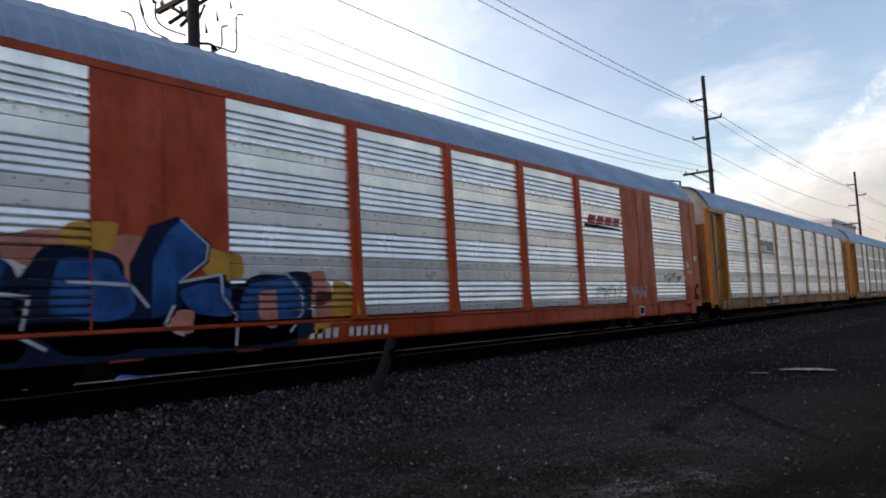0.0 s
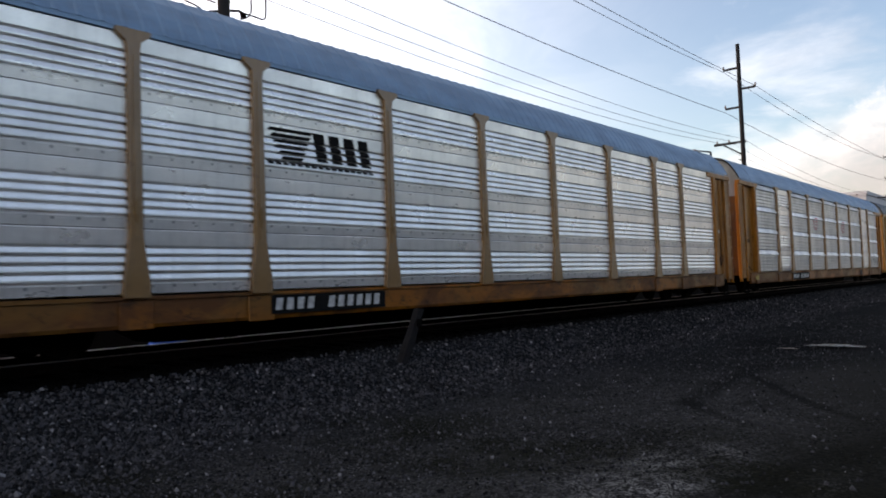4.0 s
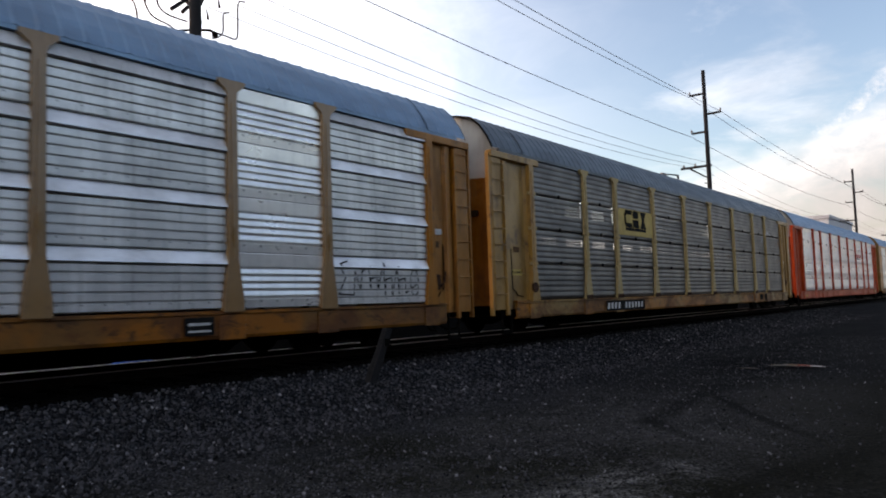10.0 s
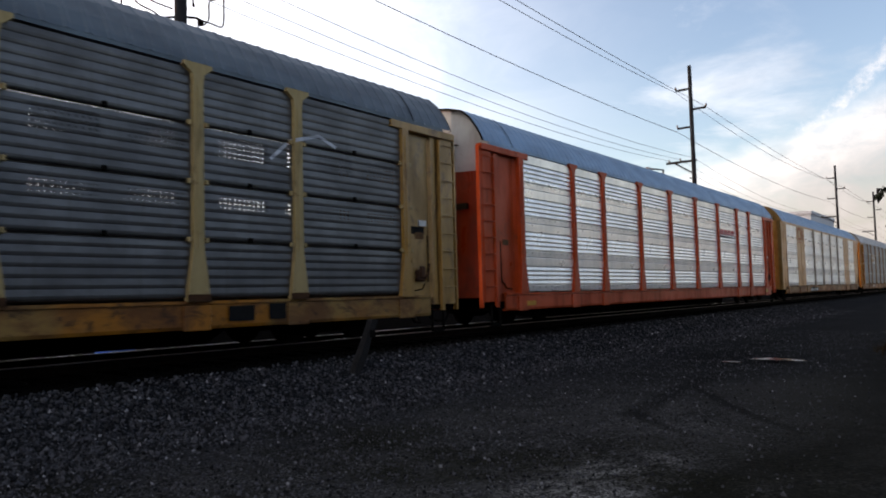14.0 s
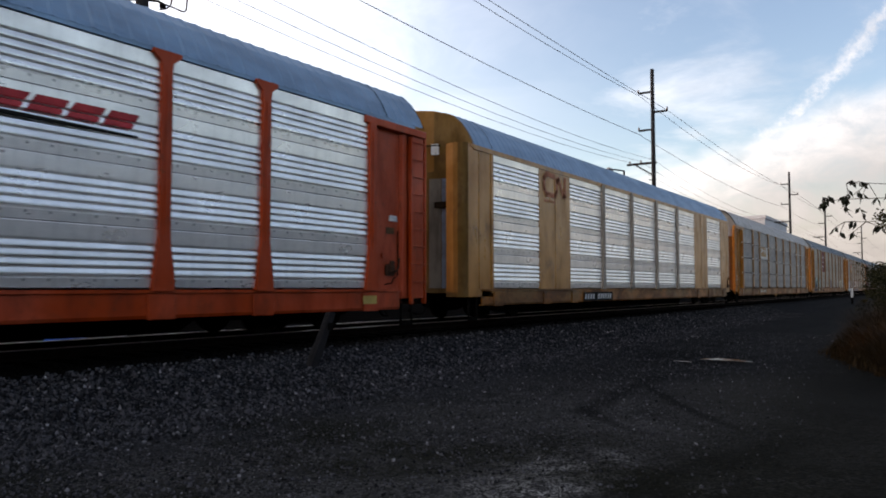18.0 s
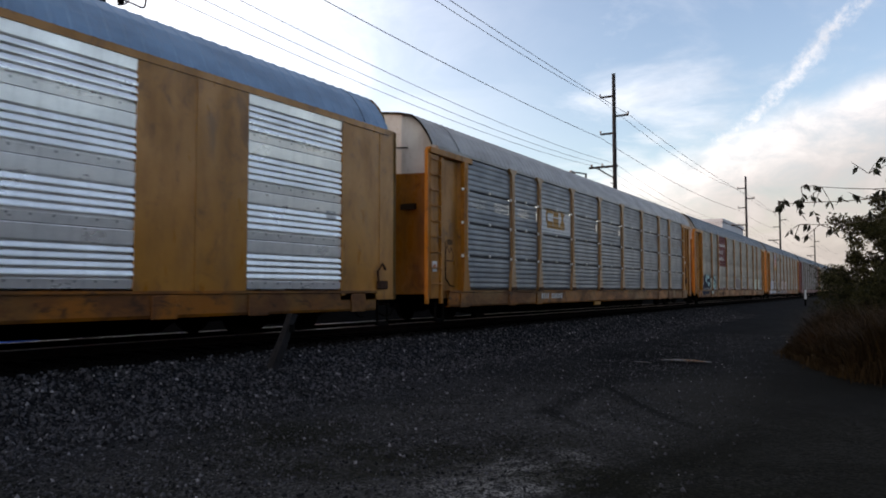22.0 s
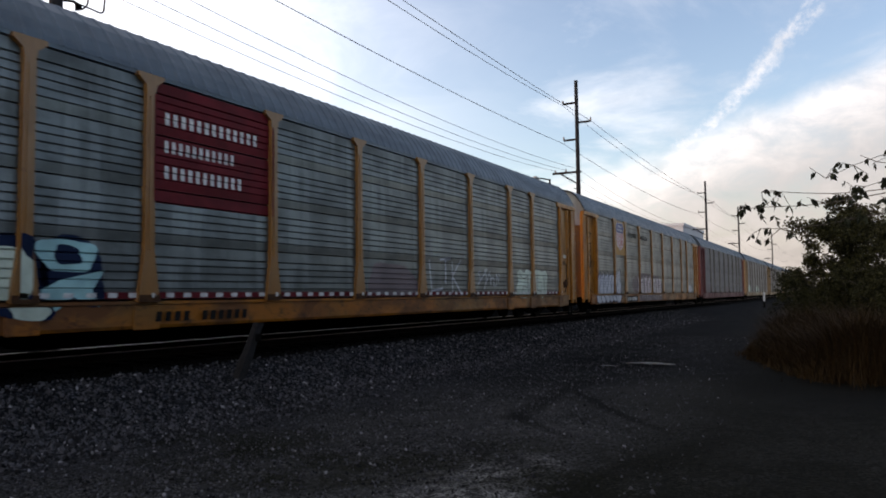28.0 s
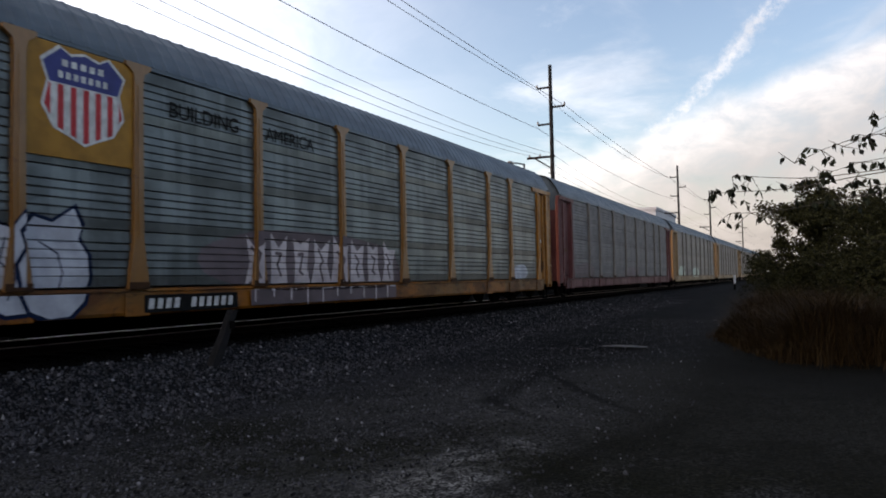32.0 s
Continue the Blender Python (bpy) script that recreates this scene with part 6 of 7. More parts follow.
def dress_first():
    s = SIDE_BRIGHT_F
    painted_each(c0, "sprayed_cloud", [round_shape(3.7, 1.9, 0.55, 0.26, 1), round_shape(4.6, 1.75, 0.4, 0.35, 2), round_shape(8.0, 1.35, 0.38, 0.32, 3), round_shape(8.45, 1.05, 0.4, 0.3, 4), round_shape(5.35, 0.8, 0.3, 0.25, 5)], SPRAY_PINK, s, 0, "coral sprayed cloud")
    painted_each(c0, "sprayed_glow", [round_shape(4.2, 2.08, 0.4, 0.18, 6), round_shape(6.2, 1.72, 0.35, 0.25, 7), round_shape(7.9, 0.72, 0.4, 0.14, 8), round_shape(4.1, 1.2, 0.25, 0.2, 9), round_shape(8.7, 1.1, 0.3, 0.35, 10)], SPRAY_YELLOW, s, 1, "amber sprayed glow")
    letters = [round_shape(2.6, 1.25, 0.75, 0.75, 11), round_shape(4.05, 1.2, 0.72, 0.72, 12), [(4.75, 0.55), (4.7, 1.7), (5.0, 2.25), (5.45, 2.42), (6.0, 2.05), (5.95, 1.75), (5.55, 1.5), (6.25, 1.58), (6.3, 1.2), (5.95, 0.5)], round_shape(6.2, 0.95, 0.62, 0.55, 13), round_shape(7.15, 1.05, 0.85, 0.6, 14)]
    painted(c0, "sprayed_shadow", letters + [rect(2.0, 7.6, 0.42, 0.95)], SPRAY_NAVY, s, 2, "navy sprayed letter outlines")
    painted(c0, "sprayed_letters", [round_shape(2.5, 1.3, 0.6, 0.55, 15), round_shape(4.2, 1.35, 0.5, 0.45, 16), [(5.02, 0.95), (5.05, 1.75), (5.3, 2.2), (5.5, 2.36), (5.92, 2.02), (5.86, 1.78), (5.42, 1.46), (5.38, 1.05)], round_shape(5.95, 1.2, 0.42, 0.24, 17), round_shape(7.2, 1.15, 0.62, 0.40, 18)], SPRAY_BLUE, s, 3, "bright blue sprayed letters")
    painted_each(c0, "sprayed_core", [round_shape(7.05, 1.05, 0.2, 0.28, 19), round_shape(5.5, 0.88, 0.2, 0.17, 20)], SPRAY_PINK, s, 4)
    strokes = line_shapes([(3.05, 1.32), (3.42, 1.27), (3.32, 0.78), (3.6, 0.62)], 0.05) + line_shapes([(3.9, 1.47), (4.72, 1.42), (4.97, 1.12)], 0.05) + line_shapes([(5.46, 1.46), (6.16, 1.58), (6.18, 1.25), (6.44, 0.95), (6.39, 0.5)], 0.045)
    strokes += line_shapes([(5.36, 1.12), (5.22, 0.86), (5.5, 0.7)], 0.045) + line_shapes([(6.9, 1.62), (7.45, 1.6), (7.75, 1.3), (7.75, 0.95), (7.45, 0.65)], 0.04) + line_shapes([(5.5, 2.37), (5.95, 2.02), (5.9, 1.78), (5.5, 1.5)], 0.03)
    painted(c0, "sprayed_lines", strokes, SPRAY_WHITE, s, 5, "white sprayed outlines")
    stencilled_number(c0, s, 7.85, 9.85, 0.50, 0.17, False)
    painted_each(c0, "emblem", bar_row(18.2, 20.3, 3.16, 3.42, 4, 0.6, 0.86), RED_MARK, s, 0, "slanted red emblem bars")
    painted(c0, "emblem_rule", [[(18.02, 3.05), (20.3, 3.06), (20.3, 3.1), (18.05, 3.16)]], BLACK_MARK, s, 0)
    painted(c0, "scrawl", line_shapes(scribble(18.55, 20.35, 0.98, 1.45, 5, 10), 0.035), BLACK_MARK, s, 0, "dark scrawled tag")
    painted(c0, "scrawl", line_shapes(scribble(23.5, 25.2, 1.45, 1.9, 6, 10), 0.035), BLACK_MARK, s, 0, "dark scrawled tag")
    painted(c0, "notice_plate", [rect(21.24, 21.62, 0.46, 0.74)], WHITE_MARK, s, 0, "black notice plate with a white border")
    painted(c0, "notice_face", [rect(21.28, 21.58, 0.50, 0.70)], BLACK_MARK, s, 1)
    painted(c0, "pale_scrawl", line_shapes(scribble(20.75, 22.0, 1.0, 1.4, 8), 0.035), SPRAY_SILVER, s, 1, "pale scrawled tag")
    end = [(25.4, 26.9, SILL1, EAVE - 0.1, -0.021, -0.021)]
    painted(c0, "data_stencil", [rect(25.6, 26.05, 1.79, 1.91)], SPRAY_YELLOW, end, 0, "dull yellow stencil patch")
    painted(c0, "round_placard", [round_shape(25.68, 2.1, 0.11, 0.11, 3, 0.0)], WHITE_MARK, end, 0, "round pale placard")
    painted(c0, "placard_ring", ring_shapes(round_shape(25.68, 2.1, 0.06, 0.06, 3, 0.0), 0.02), BLACK_MARK, end, 1)
    painted_each(c0, "stencil_mark", [rect(26.38, 26.5, 2.27, 2.46), rect(26.56, 26.62, 2.27, 2.46)], WHITE_MARK, end, 0, "white stencilled mark")
    painted(c0, "notice_plate", [rect(25.35, 25.6, 0.75, 0.81)], WHITE_MARK, s, 0, "small white notice")


def dress_norfolk():
    s = SIDE_BRIGHT
    horse = [[(6.85 + 0.05 * i, z), (7.72 - 0.04 * i, z), (7.78 - 0.04 * i, z + 0.06), (6.9 + 0.05 * i, z + 0.06)] for i, z in enumerate((3.40, 3.31, 3.22, 3.13, 3.04, 2.95))]
    painted_each(c1, "emblem", horse + [rect(7.86 + 0.34 * i, 8.1 + 0.34 * i, 2.98, 3.46, -0.2) for i in range(4)], BLACK_MARK, s, 0, "black striped emblem")
    painted_each(c1, "emblem_rule", bar_row(6.85, 9.2, 2.86, 2.94, 16, 0.0, 0.8), BLACK_MARK, s, 0)
    stencilled_number(c1, s, 6.9, 9.25, 0.53, 0.19)


def dress_red_squares():
    s = SIDE_LAP
    for x in (10.62, 16.28):
        painted(c2, "emblem", [round_shape(x + 0.32, 3.13, 0.36, 0.3, 2, 0.03)], RED_MARK, s, 0, "faded red rounded emblem")
        painted_each(c2, "emblem_mark", [rect(x + 0.12, x + 0.54, 3.24, 3.29), rect(x + 0.12, x + 0.54, 3.1, 3.15), rect(x + 0.12, x + 0.54, 2.96, 3.01), rect(x + 0.12, x + 0.2, 2.96, 3.29)], ZINC_C, s, 1)
    stencilled_number(c2, s, 6.6, 9.1, 0.50, 0.19)
    painted_each(c2, "notice_plate", [rect(20.2, 20.7, 0.47, 0.74)], BLACK_MARK, s, 0, "small black notice plate")
    painted_each(c2, "notice_mark", [rect(20.26, 20.64, 0.62, 0.66), rect(20.26, 20.64, 0.52, 0.55)], WHITE_MARK, s, 1)
    painted(c2, "scrawl", line_shapes(scribble(23.3, 25.7, 0.95, 1.72, 3, 12), 0.032), BLACK_MARK, s, 0, "thin dark scrawled tag")


def dress_yellow_sign(car, s, plate, mark, x0=6.78, x1=9.42, z0=2.76, z1=3.58):
    painted(car, "sign_panel", [rect(x0, x1, z0, z1)], plate, s, 0, "painted company panel")
    w = x1 - x0
    zb, zt, th = z0 + 0.30, z0 + 0.75, 0.145
    xa, xb, xc = (x0 + w * (0.19 + 0.215 * i) for i in range(3))
    ww = w * 0.19
    blocks = line_shapes([(xa + ww, zt - 0.02), (xa + 0.1, zt - 0.02), (xa + 0.02, zt - 0.12), (xa + 0.02, zb + 0.12), (xa + 0.1, zb + 0.02), (xa + ww, zb + 0.02)], th)
    zm = (zb + zt) / 2
    blocks += [rect(xb, xb + ww * 0.9, zm + 0.03, zt + 0.05, 0.15), rect(xb + 0.03, xb + ww, zb - 0.05, zm - 0.01, -0.15)]
    blocks += [[(xc, zt + 0.05), (xc + ww, zt + 0.05), (xc + ww * 0.66, zm), (xc + ww, zb - 0.05), (xc, zb - 0.05), (xc + ww * 0.34, zm)]]
    painted(car, "emblem", blocks, mark, s, 1, "emblem of a bent bar, two blocks and an hourglass shape")
    painted(car, "emblem_rule", [rect(x0 + 0.2 * w, x0 + 0.79 * w, z0 + 0.15, z0 + 0.24)], mark, s, 1)


def flat_plate(car, x0, x1, z0, z1, material, label):
    """A thin sheet screwed over the folds; returns the face that takes paint."""
    bm = bmesh.new()
    box(bm, x0, x1, -0.036, 0.0, z0, z1)
    part("cover_plate", bm, material, car, label)
    return [(x0, x1, z0, z1, -0.037, -0.037)]


def dress_rest():
    plate = flat_plate(c3, 6.78, 9.42, 2.76, 3.58, SIGN_YELLOW, "dull yellow company plate")
    dress_yellow_sign(c3, plate, SIGN_YELLOW, BLACK_MARK)
    stencilled_number(c3, SIDE_WAVE, 5.8, 8.4, 0.50, 0.18)
    painted_each(c3, "notice_plate", [rect(21.6, 22.1, 0.5, 0.74), rect(22.4, 22.75, 0.5, 0.76)], BLACK_MARK, SIDE_WAVE, 0, "small black notice plate")
    painted(c3, "swipe", line_shapes([(22.5, 3.2), (22.9, 3.55), (23.6, 3.75), (24.0, 3.6)], 0.06), SPRAY_WHITE, SIDE_WAVE, 0, "pale scraped mark")
    s = SIDE_BRIGHT
    painted_each(c4, "emblem", bar_row(18.45, 20.55, 3.14, 3.40, 4, 0.6, 0.86), RED_MARK, s, 0, "slanted red emblem bars")
    painted(c4, "emblem_rule", [[(18.3, 3.02), (20.6, 3.05), (20.6, 3.09), (18.35, 3.13)]], BLACK_MARK, s, 0)
    painted_each(c4, "notice_plate", [rect(1.9, 2.35, 0.5, 0.62)], SPRAY_YELLOW, s, 0, "small yellow notice")
    s = SIDE_BRIGHT_F
    painted(c5, "emblem", line_shapes([(5.2, 4.24), (4.66, 4.28), (4.5, 4.14), (4.5, 3.8), (4.66, 3.66), (5.26, 3.66), (5.36, 3.8), (5.36, 4.14), (5.5, 4.2), (5.84, 3.7), (5.96, 3.7), (5.96, 4.26)], 0.15), RED_DIM, s, 0, "faded red emblem bands")
    painted_each(c5, "emblem_rule", bar_row(4.5, 5.3, 3.42, 3.5, 4, 0, 0.6), RED_DIM, s, 0)
    stencilled_number(c5, s, 7.4, 9.75, 0.49, 0.17)
    painted_each(c5, "data_stencil", [rect(24.9, 25.2, 2.25, 2.45), rect(0.95, 1.4, 2.1, 2.3)], WHITE_MARK, s, 0)
    dress_yellow_sign(c6, SIDE_WAVE, WHITE_MARK, GOLD_MARK)
    bm = bmesh.new()
    box(bm, 11.9, 12.6, 0.02, 0.06, 0.27, 0.41)
    part("hanging_plate", bm, GOLD_MARK, c6, "small yellow plate under the sill")
    for car, x in ((c2, 1.36), (c4, 25.67)):
        painted(car, "notice_plate", [rect(x, x + 0.44, 0.53, 0.70)], SIGN_YELLOW, SIDE_BRIGHT, 0, "small yellow notice")
    painted(c3, "notice_plate", [rect(26.25, 26.7, 2.12, 2.28)], BLACK_MARK, [(26.12, 26.7, 0.9, 4.2, 0.098, 0.098)], 0, "faint dark stencilled block")
    stencilled_number(c6, SIDE_WAVE, 6.75, 8.55, 0.56, 0.17, False)
    corner = [(0.1, 0.45, 0.9, 4.2, -0.004, -0.004)]
    painted(c6, "placard", [rect(0.14, 0.36, 1.30, 1.56)], WHITE_MARK, corner, 0, "small white placard with a red mark")
    painted(c6, "placard_mark", [[(0.25, 1.34), (0.33, 1.43), (0.25, 1.52), (0.17, 1.43)]], RED_DIM, corner, 1)
    plate = [(0.86, 1.5, 0.9, 4.2, 0.098, 0.098)]
    painted(c6, "faint_stencil", line_shapes([(0.95, 1.75), (1.02, 2.0), (1.15, 1.8), (1.2, 1.95), (1.32, 1.8), (1.32, 1.6), (1.0, 1.6)], 0.03), RUST, plate, 0, "faint rusty stencil")
    painted(c3, "yellow_placard", [rect(0.92, 1.4, 1.45, 1.6)], SIGN_YELLOW, plate, 0, "worn yellow placard")
    painted(c3, "placard_text", bar_row(0.96, 1.36, 1.5, 1.55, 5), BLACK_MARK, plate, 1)
    bm = bmesh.new()
    tube(bm, [(1.70, -0.06, 1.15), (1.70, -0.105, 1.15)], 0.13, 14)
    part("jack_pad", bm, RUST, c3, "round rusty jacking pad")
    # red panel, sprayed letters and the reflector row
    s = SIDE_SEAM
    painted(c7, "red_panel", [rect(6.7, 9.5, 2.42, EAVE - 0.06)], DARK_RED, s, 0, "dark red painted panel")
    painted_each(c7, "panel_mark", bar_row(6.98, 9.2, 3.72, 3.93, 13, 0, 0.5) + bar_row(6.98, 8.6, 3.26, 3.46, 11, 0, 0.5) + bar_row(6.98, 8.8, 2.83, 3.04, 11, 0, 0.5), WHITE_MARK, s, 1, "white block mark")
    painted_each(c7, "reflector", [rect(x, x + 0.16, 0.885, 0.96) for x in np.arange(2.0, 25.8, 0.36)], WHITE_MARK, s, 4, "small white reflector")
    painted_each(c7, "reflector_band", [rect(a + 0.1, b - 0.1, 0.862, 0.97) for a, b in zip(POSTS, POSTS[1:])], DARK_RED, s, 0)
    painted(c7, "sprayed_shadow", [round_shape(2.4, 1.2, 0.75, 0.6, 31, 0.16), round_shape(3.5, 1.2, 0.8, 0.62, 32, 0.14), round_shape(4.6, 1.15, 0.5, 0.55, 33, 0.1), round_shape(5.4, 1.25, 0.5, 0.5, 34, 0.08)], SPRAY_NAVY, s, 1, "navy sprayed letters")
    painted(c7, "sprayed_letters", [[(1.55, 1.15), (1.95, 1.3), (1.85, 1.85), (2.1, 1.45), (2.6, 1.05), (2.3, 0.85), (2.0, 1.2)], round_shape(3.0, 1.45, 0.2, 0.16, 35), [(3.0, 1.65), (3.3, 1.9), (3.55, 1.7), (3.9, 1.85), (3.85, 1.55), (3.3, 1.5)], [(4.9, 1.0), (5.2, 1.15), (5.9, 1.3), (5.7, 1.0), (5.8, 0.75), (5.4, 0.9), (5.1, 0.7)], round_shape(5.3, 1.5, 0.42, 0.25, 36), round_shape(3.7, 1.2, 0.25, 0.12, 37)], SPRAY_TEAL, s, 2, "pale teal sprayed letters")
    painted_each(c7, "sprayed_inner", [round_shape(5.3, 1.5, 0.22, 0.13, 38), round_shape(2.45, 1.1, 0.2, 0.3, 39), round_shape(4.5, 1.0, 0.2, 0.25, 40)], SPRAY_NAVY, s, 3)
    painted_each(c7, "sprayed_green", [round_shape(4.5, 1.2, 0.22, 0.4, 41), round_shape(4.75, 0.7, 0.3, 0.1, 42)], SPRAY_MINT, s, 4)
    painted(c7, "pale_scrawl", line_shapes([(15.7, 1.8), (15.8, 1.0), (16.4, 1.05)], 0.07) + line_shapes([(16.3, 1.85), (16.9, 1.9), (16.6, 1.85), (16.6, 1.2)], 0.06) + line_shapes([(17.0, 1.8), (17.0, 0.95)], 0.06) + line_shapes([(17.5, 1.85), (17.0, 1.4), (17.6, 0.85)], 0.06) + line_shapes(scribble(18.6, 20.4, 1.05, 1.7, 12, 8), 0.04), SPRAY_WHITE, s, 1, "white scrawled tags")
    first = [(21.62, 0.78), (22.2, 0.74), (22.9, 0.8), (22.98, 1.1), (22.84, 1.32), (22.95, 1.66), (22.5, 1.76), (22.3, 1.6), (21.95, 1.72), (21.66, 1.6), (21.76, 1.3), (21.58, 1.1)]
    second = [(23.16, 0.82), (23.9, 0.74), (24.5, 0.84), (24.44, 1.2), (24.56, 1.5), (24.4, 1.74), (23.95, 1.68), (23.6, 1.78), (23.2, 1.66), (23.3, 1.35), (23.12, 1.15)]
    painted_each(c7, "mint_letter", [first, second], SPRAY_MINT, s, 1, "pale mint sprayed block letter")
    for line in ([(21.95, 1.5), (22.3, 1.4), (22.6, 1.52), (22.62, 1.1), (22.2, 1.15), (22.0, 0.95)], [(22.55, 0.9), (22.75, 1.05)], [(23.5, 1.55), (23.5, 1.0), (23.95, 0.98), (23.9, 1.3), (23.6, 1.3)], [(24.15, 1.55), (24.2, 0.98)]):
        painted(c7, "mint_line", line_shapes(line, 0.035), GREEN_GREY, s, 2)
    painted_each(c7, "faded_smear", [round_shape(13.9, 1.25, 1.0, 0.42, 47)], SPRAY_SILVER_DIM, s, 1, "faded pinkish smear")
    stencilled_number(c7, s, 6.8, 8.9, 0.5, 0.16, False, BLACK_MARK)
    # gold panel with a shield, sprayed letters
    gold = flat_plate(c8, 4.76, 6.55, 2.75, EAVE - 0.05, GOLD_MARK, "gold painted panel")
    shield = [(5.0, 4.12), (5.28, 4.36), (5.45, 4.27), (5.68, 4.33), (5.92, 4.27), (6.08, 4.36), (6.36, 4.12), (6.26, 3.85), (6.34, 3.5), (6.15, 3.2), (5.9, 3.1), (5.68, 3.0), (5.46, 3.1), (5.2, 3.2), (5.02, 3.5), (5.1, 3.85)]
    big = [(5.68 + (x - 5.68) * 1.07, 3.68 + (z - 3.68) * 1.06) for x, z in shield]
    painted(c8, "shield_edge", [big], WHITE_MARK, gold, 1)
    painted(c8, "shield", [shield], WHITE_MARK, gold, 2, "shield emblem of stripes under a blue band")
    top_half = clip(shield, 1, 3.84, True)
    low_half = clip(shield, 1, 3.82, False)
    painted(c8, "shield_top", [top_half], BLUE_MARK, gold, 3)
    stripes = [clip(clip(low_half, 0, 5.02 + 0.21 * i, True), 0, 5.12 + 0.21 * i, False) for i in range(7)]
    painted_each(c8, "shield_stripe", [p for p in stripes if len(p) > 2], RED_MARK, gold, 3)
    painted_each(c8, "shield_mark", bar_row(5.3, 6.06, 4.1, 4.2, 5) + bar_row(5.24, 6.12, 3.92, 4.02, 7), WHITE_MARK, gold, 4)
    for i in range(6):
        x, z, k = 1.95 + 0.63 * i, 1.08 + 0.02 * i, 1.0 if i < 5 else 1.15
        peak = (0.10, -0.06, 0.04, 0.16, -0.02, 0.12)[i]
        blob = [(x - 0.34, z - 0.30), (x - 0.22, z - 0.56), (x + 0.02, z - 0.66), (x + 0.30, z - 0.64), (x + 0.50, z - 0.46), (x + 0.60, z - 0.16), (x + 0.58, z + 0.14), (x + 0.44, z + 0.34), (x + 0.50, z + 0.50),
                (x + 0.26 + peak, z + 0.74), (x + 0.08, z + 0.54), (x - 0.16, z + 0.60), (x - 0.34, z + 0.38), (x - 0.28, z + 0.20), (x - 0.40, z)]
        mid = (x + 0.1, z)
        blob = [(mid[0] + (a - mid[0]) * k, mid[1] + (b - mid[1]) * k) for a, b in blob]
        painted(c8, "sprayed_shadow", [[(mid[0] + (a - mid[0]) * 1.12, mid[1] + (b - mid[1]) * 1.09) for a, b in blob]], SPRAY_NAVY, s, 1 + 0.45 * i, "dark outline of a sprayed letter")
        painted(c8, "sprayed_letter", [blob], SPRAY_WHITE, s, 1.25 + 0.45 * i, "white sprayed bubble letter")
        hook = [(x - 0.12, z + 0.34), (x + 0.16, z + 0.18), (x + 0.24, z - 0.10), (x + 0.16, z - 0.40)] if i % 2 else [(x + 0.02, z + 0.40), (x - 0.06, z + 0.08), (x + 0.12, z - 0.12), (x + 0.04, z - 0.45)]
        painted(c8, "letter_line", line_shapes(hook, 0.025), SPRAY_NAVY, s, 1.4 + 0.45 * i)
    rnd = random.Random(17)
    pink, edges = [], []
    for i in range(8):
        x, w = 9.15 + 0.72 * i, 0.60
        j = [rnd.uniform(-0.09, 0.09) for _ in range(10)]
        pink.append([(x + j[0], 0.76 + j[1]), (x + 0.3 * w, 0.84 + j[2]), (x + 0.55 * w, 0.74), (x + w + j[3], 0.80 + j[4]), (x + 0.86 * w, 1.25 + j[5]), (x + w + j[6], 1.76 + j[7]), (x + 0.5 * w, 1.66 + j[8]), (x + 0.1 * w, 1.84 + j[9]), (x + 0.12 * w + j[2], 1.3)])
        edges.append(line_shapes([(x + 0.35 * w, 1.52 + j[1]), (x + 0.62 * w, 1.40 + j[4]), (x + 0.42 * w, 1.16 + j[5]), (x + 0.6 * w, 0.98 + j[0])], 0.07))
    drips = [rect(x, x + 0.05, 0.5 + 0.1 * math.sin(9 * x), 0.8) for x in np.arange(9.4, 14.8, 0.55)]
    for lines in edges:
        painted(c8, "letter_gap", lines, SPRAY_SILVER_DIM, s, 2)
    painted_each(c8, "paint_drip", drips, SPRAY_SILVER, s, 1, "thin runs of sprayed paint")
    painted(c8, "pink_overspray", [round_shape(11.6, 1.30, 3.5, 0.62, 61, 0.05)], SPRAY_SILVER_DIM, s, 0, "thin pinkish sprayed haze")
    painted_each(c8, "pink_letter", pink, SPRAY_SILVER, s, 1, "pinkish silver sprayed block letter")
    painted(c8, "silver_sill", [rect(9.3, 14.8, 0.45, 0.755)], SPRAY_SILVER_DIM, s, 0, "sprayed silver stretch of sill")
    painted(c8, "door_scrawl", line_shapes([(0.9, 3.6), (1.35, 3.5), (1.0, 3.3), (0.95, 3.05), (1.3, 3.1), (1.25, 2.8), (0.95, 2.6), (1.3, 2.5), (1.1, 2.2), (1.35, 2.3), (1.0, 1.9), (1.2, 1.7), (1.25, 1.95)], 0.05), BLACK_MARK, s, 1, "black scrawl")
    painted(c8, "small_tag", [round_shape(24.0, 1.1, 0.7, 0.28, 66, 0.06)], SPRAY_WHITE, s, 1)
    stencilled_number(c8, s, 6.85, 8.85, 0.49, 0.17)
    painted_each(c9, "faded_smear", [round_shape(4.0, 1.2, 1.5, 0.35, 71), round_shape(14.0, 1.1, 2.0, 0.3, 72)], SPRAY_SILVER_DIM, s, 0)
    painted_each(c10, "faded_smear", [round_shape(4.0, 1.2, 1.4, 0.45, 73), round_shape(12.0, 1.1, 2.2, 0.4, 74)], SPRAY_MINT, s, 0, "pale sprayed letters")


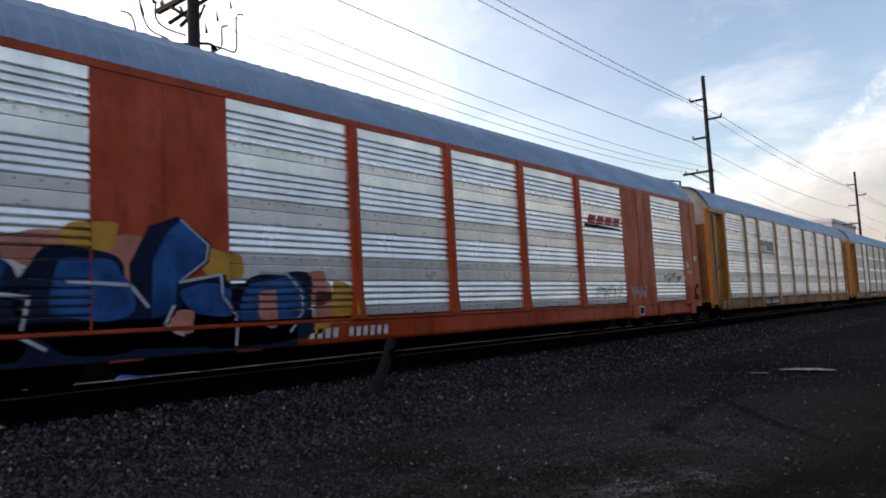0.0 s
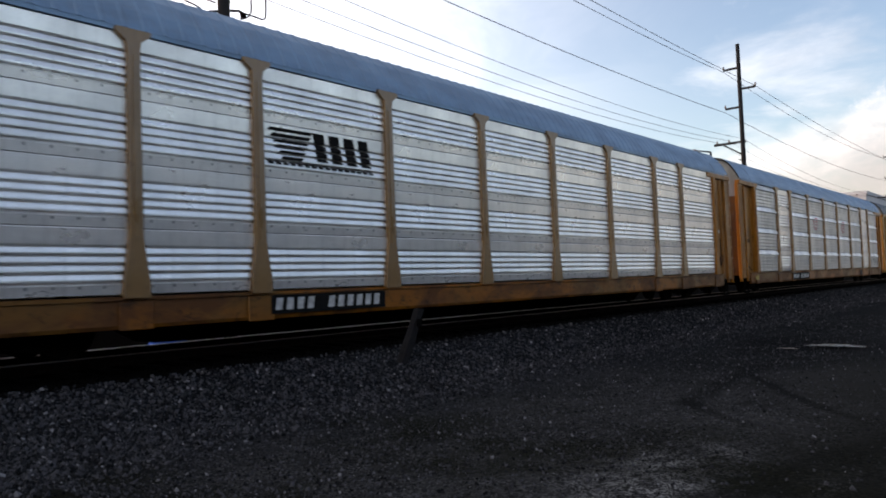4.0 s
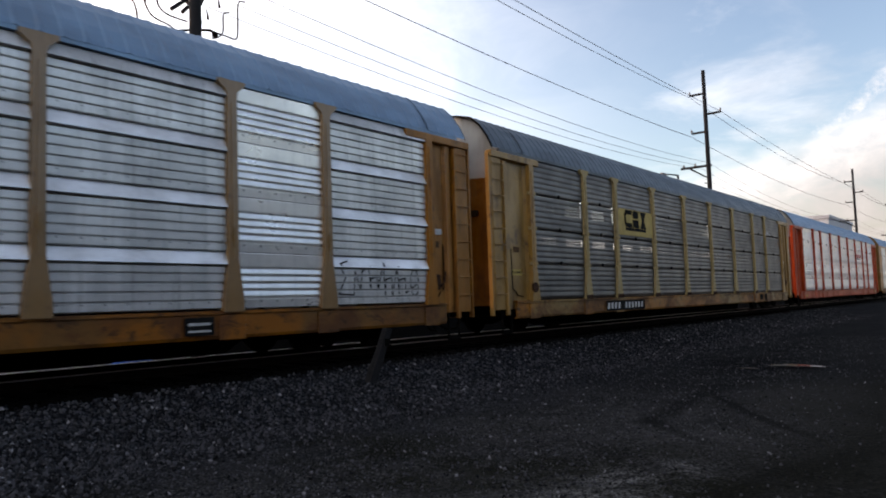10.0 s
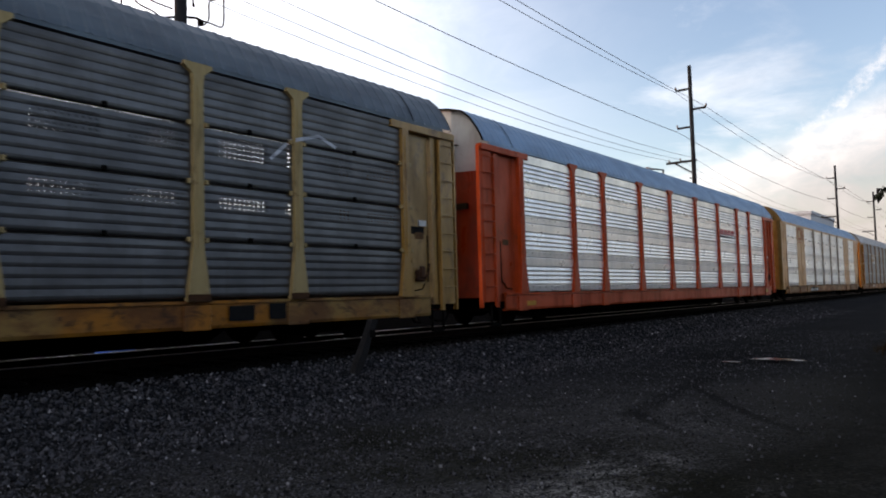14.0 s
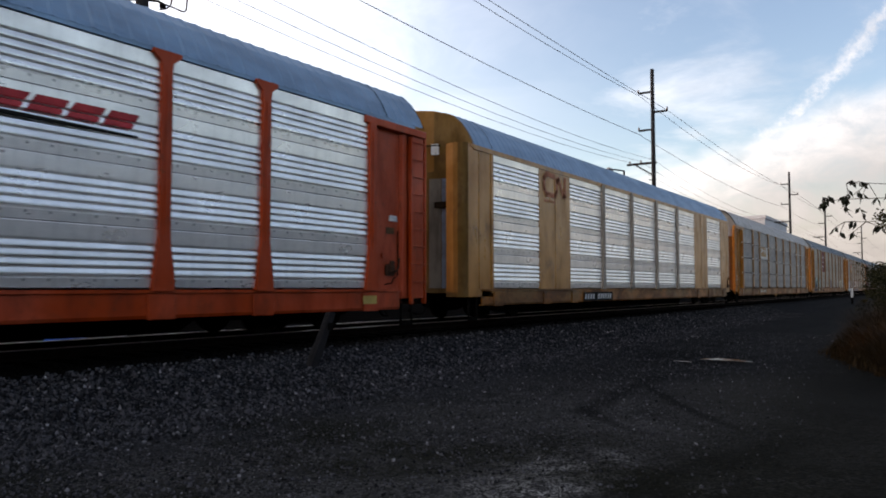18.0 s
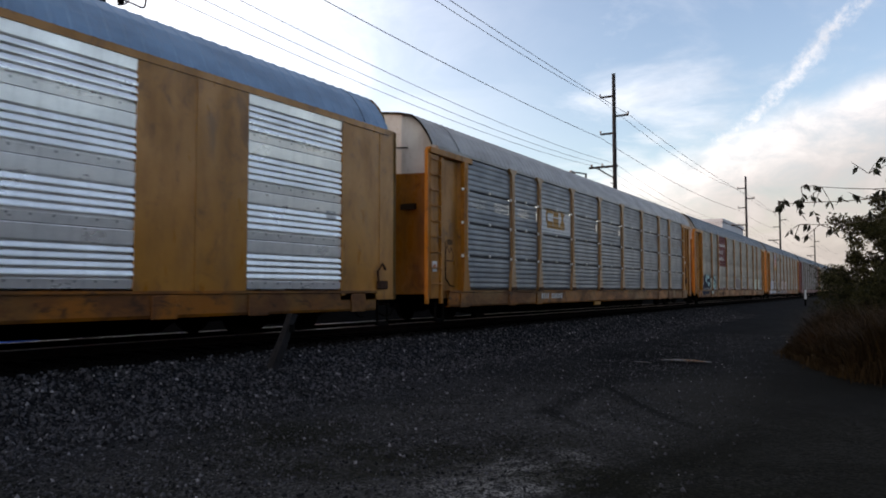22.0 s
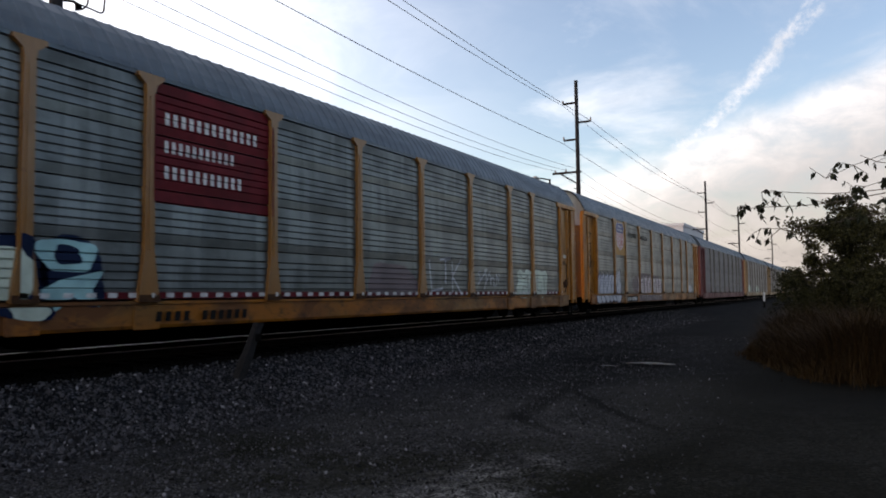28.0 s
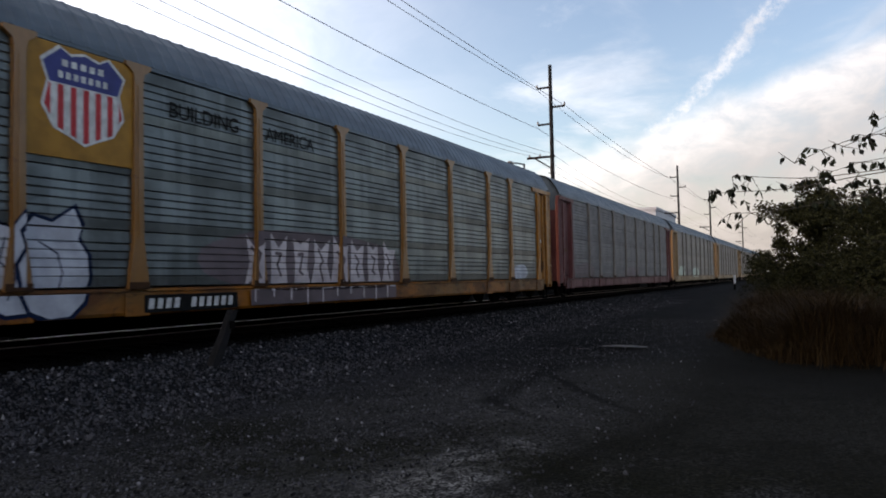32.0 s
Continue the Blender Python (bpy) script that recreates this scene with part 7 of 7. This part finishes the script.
def words(car, text, x, z, size, y, material):
    """Lettering in the built-in font, flat on the side."""
    curve = bpy.data.curves.new("lettering", "FONT")
    curve.body, curve.size, curve.extrude = text, size, 0.002
    tmp = new("lettering", curve)
    me = bpy.data.meshes.new_from_object(tmp.evaluated_get(bpy.context.evaluated_depsgraph_get()))
    bpy.data.objects.remove(tmp)
    me.materials.clear()
    me.materials.append(material)
    ob = part("slogan_word", me, material, car, "black slogan lettering", at=(x, y, z))
    ob.rotation_euler = (radians(90), 0, 0)


dress_first()
dress_norfolk()
dress_red_squares()
dress_rest()
words(c8, "BUILDING", 7.30, 3.74, 0.38, -0.026, BLACK_MARK)
words(c8, "AMERICA", 9.78, 3.74, 0.38, -0.026, BLACK_MARK)


def door_strips(car, z0, z1):
    """Bare patches on the leading end door: a chalky sheet in front, a blue-grey strip on the folded corner, a pale placard."""
    for arc, top, mat, label in (([(0.263, 0.80), (0.215, 0.95), (0.166, 1.10)], z1, CHALK, "chalky pale patch of bare metal"), ([(0.352, 0.52), (0.310, 0.65), (0.269, 0.78)], z1, PALE_STREAK, "flaking blue-grey strip"),
                                 ([(0.247, 0.85), (0.215, 0.95), (0.182, 1.05)], 4.55, None, "")):
        bm = bmesh.new()
        low = z0 if mat else top - 0.28
        loft(bm, [[(a - 0.012, b - 0.004, z) for a, b in arc] for z in (low, (low + top) / 2, top)], False)
        if mat:
            part("bare_strip", bm, mat, car, label)
        else:
            part("placard", bm, WHITE_PAINT, car, "small pale placard on the end")


door_strips(c5, 0.85, 3.65)


# ---- what moves ----
SPEED, WHEEL_R = 7.154, 0.42


def motions():
    for i, car in enumerate(CARS):
        x = FIRST_X + i * PITCH + SLACK[i]
        walk(car, [(t, pose(x - SPEED * t, SIDE_Y, RAIL_Z)) for t in (0.0, 8.0, 16.0, 24.0, 32.0)])
    steps = 380
    for w in WHEELSETS:
        x, y, z = w.location
        walk(w, [(32.0 * k / steps, pose(x, y, z, 0, -math.degrees(SPEED * 32.0 * k / steps / WHEEL_R), 0)) for k in range(steps + 1)])


motions()
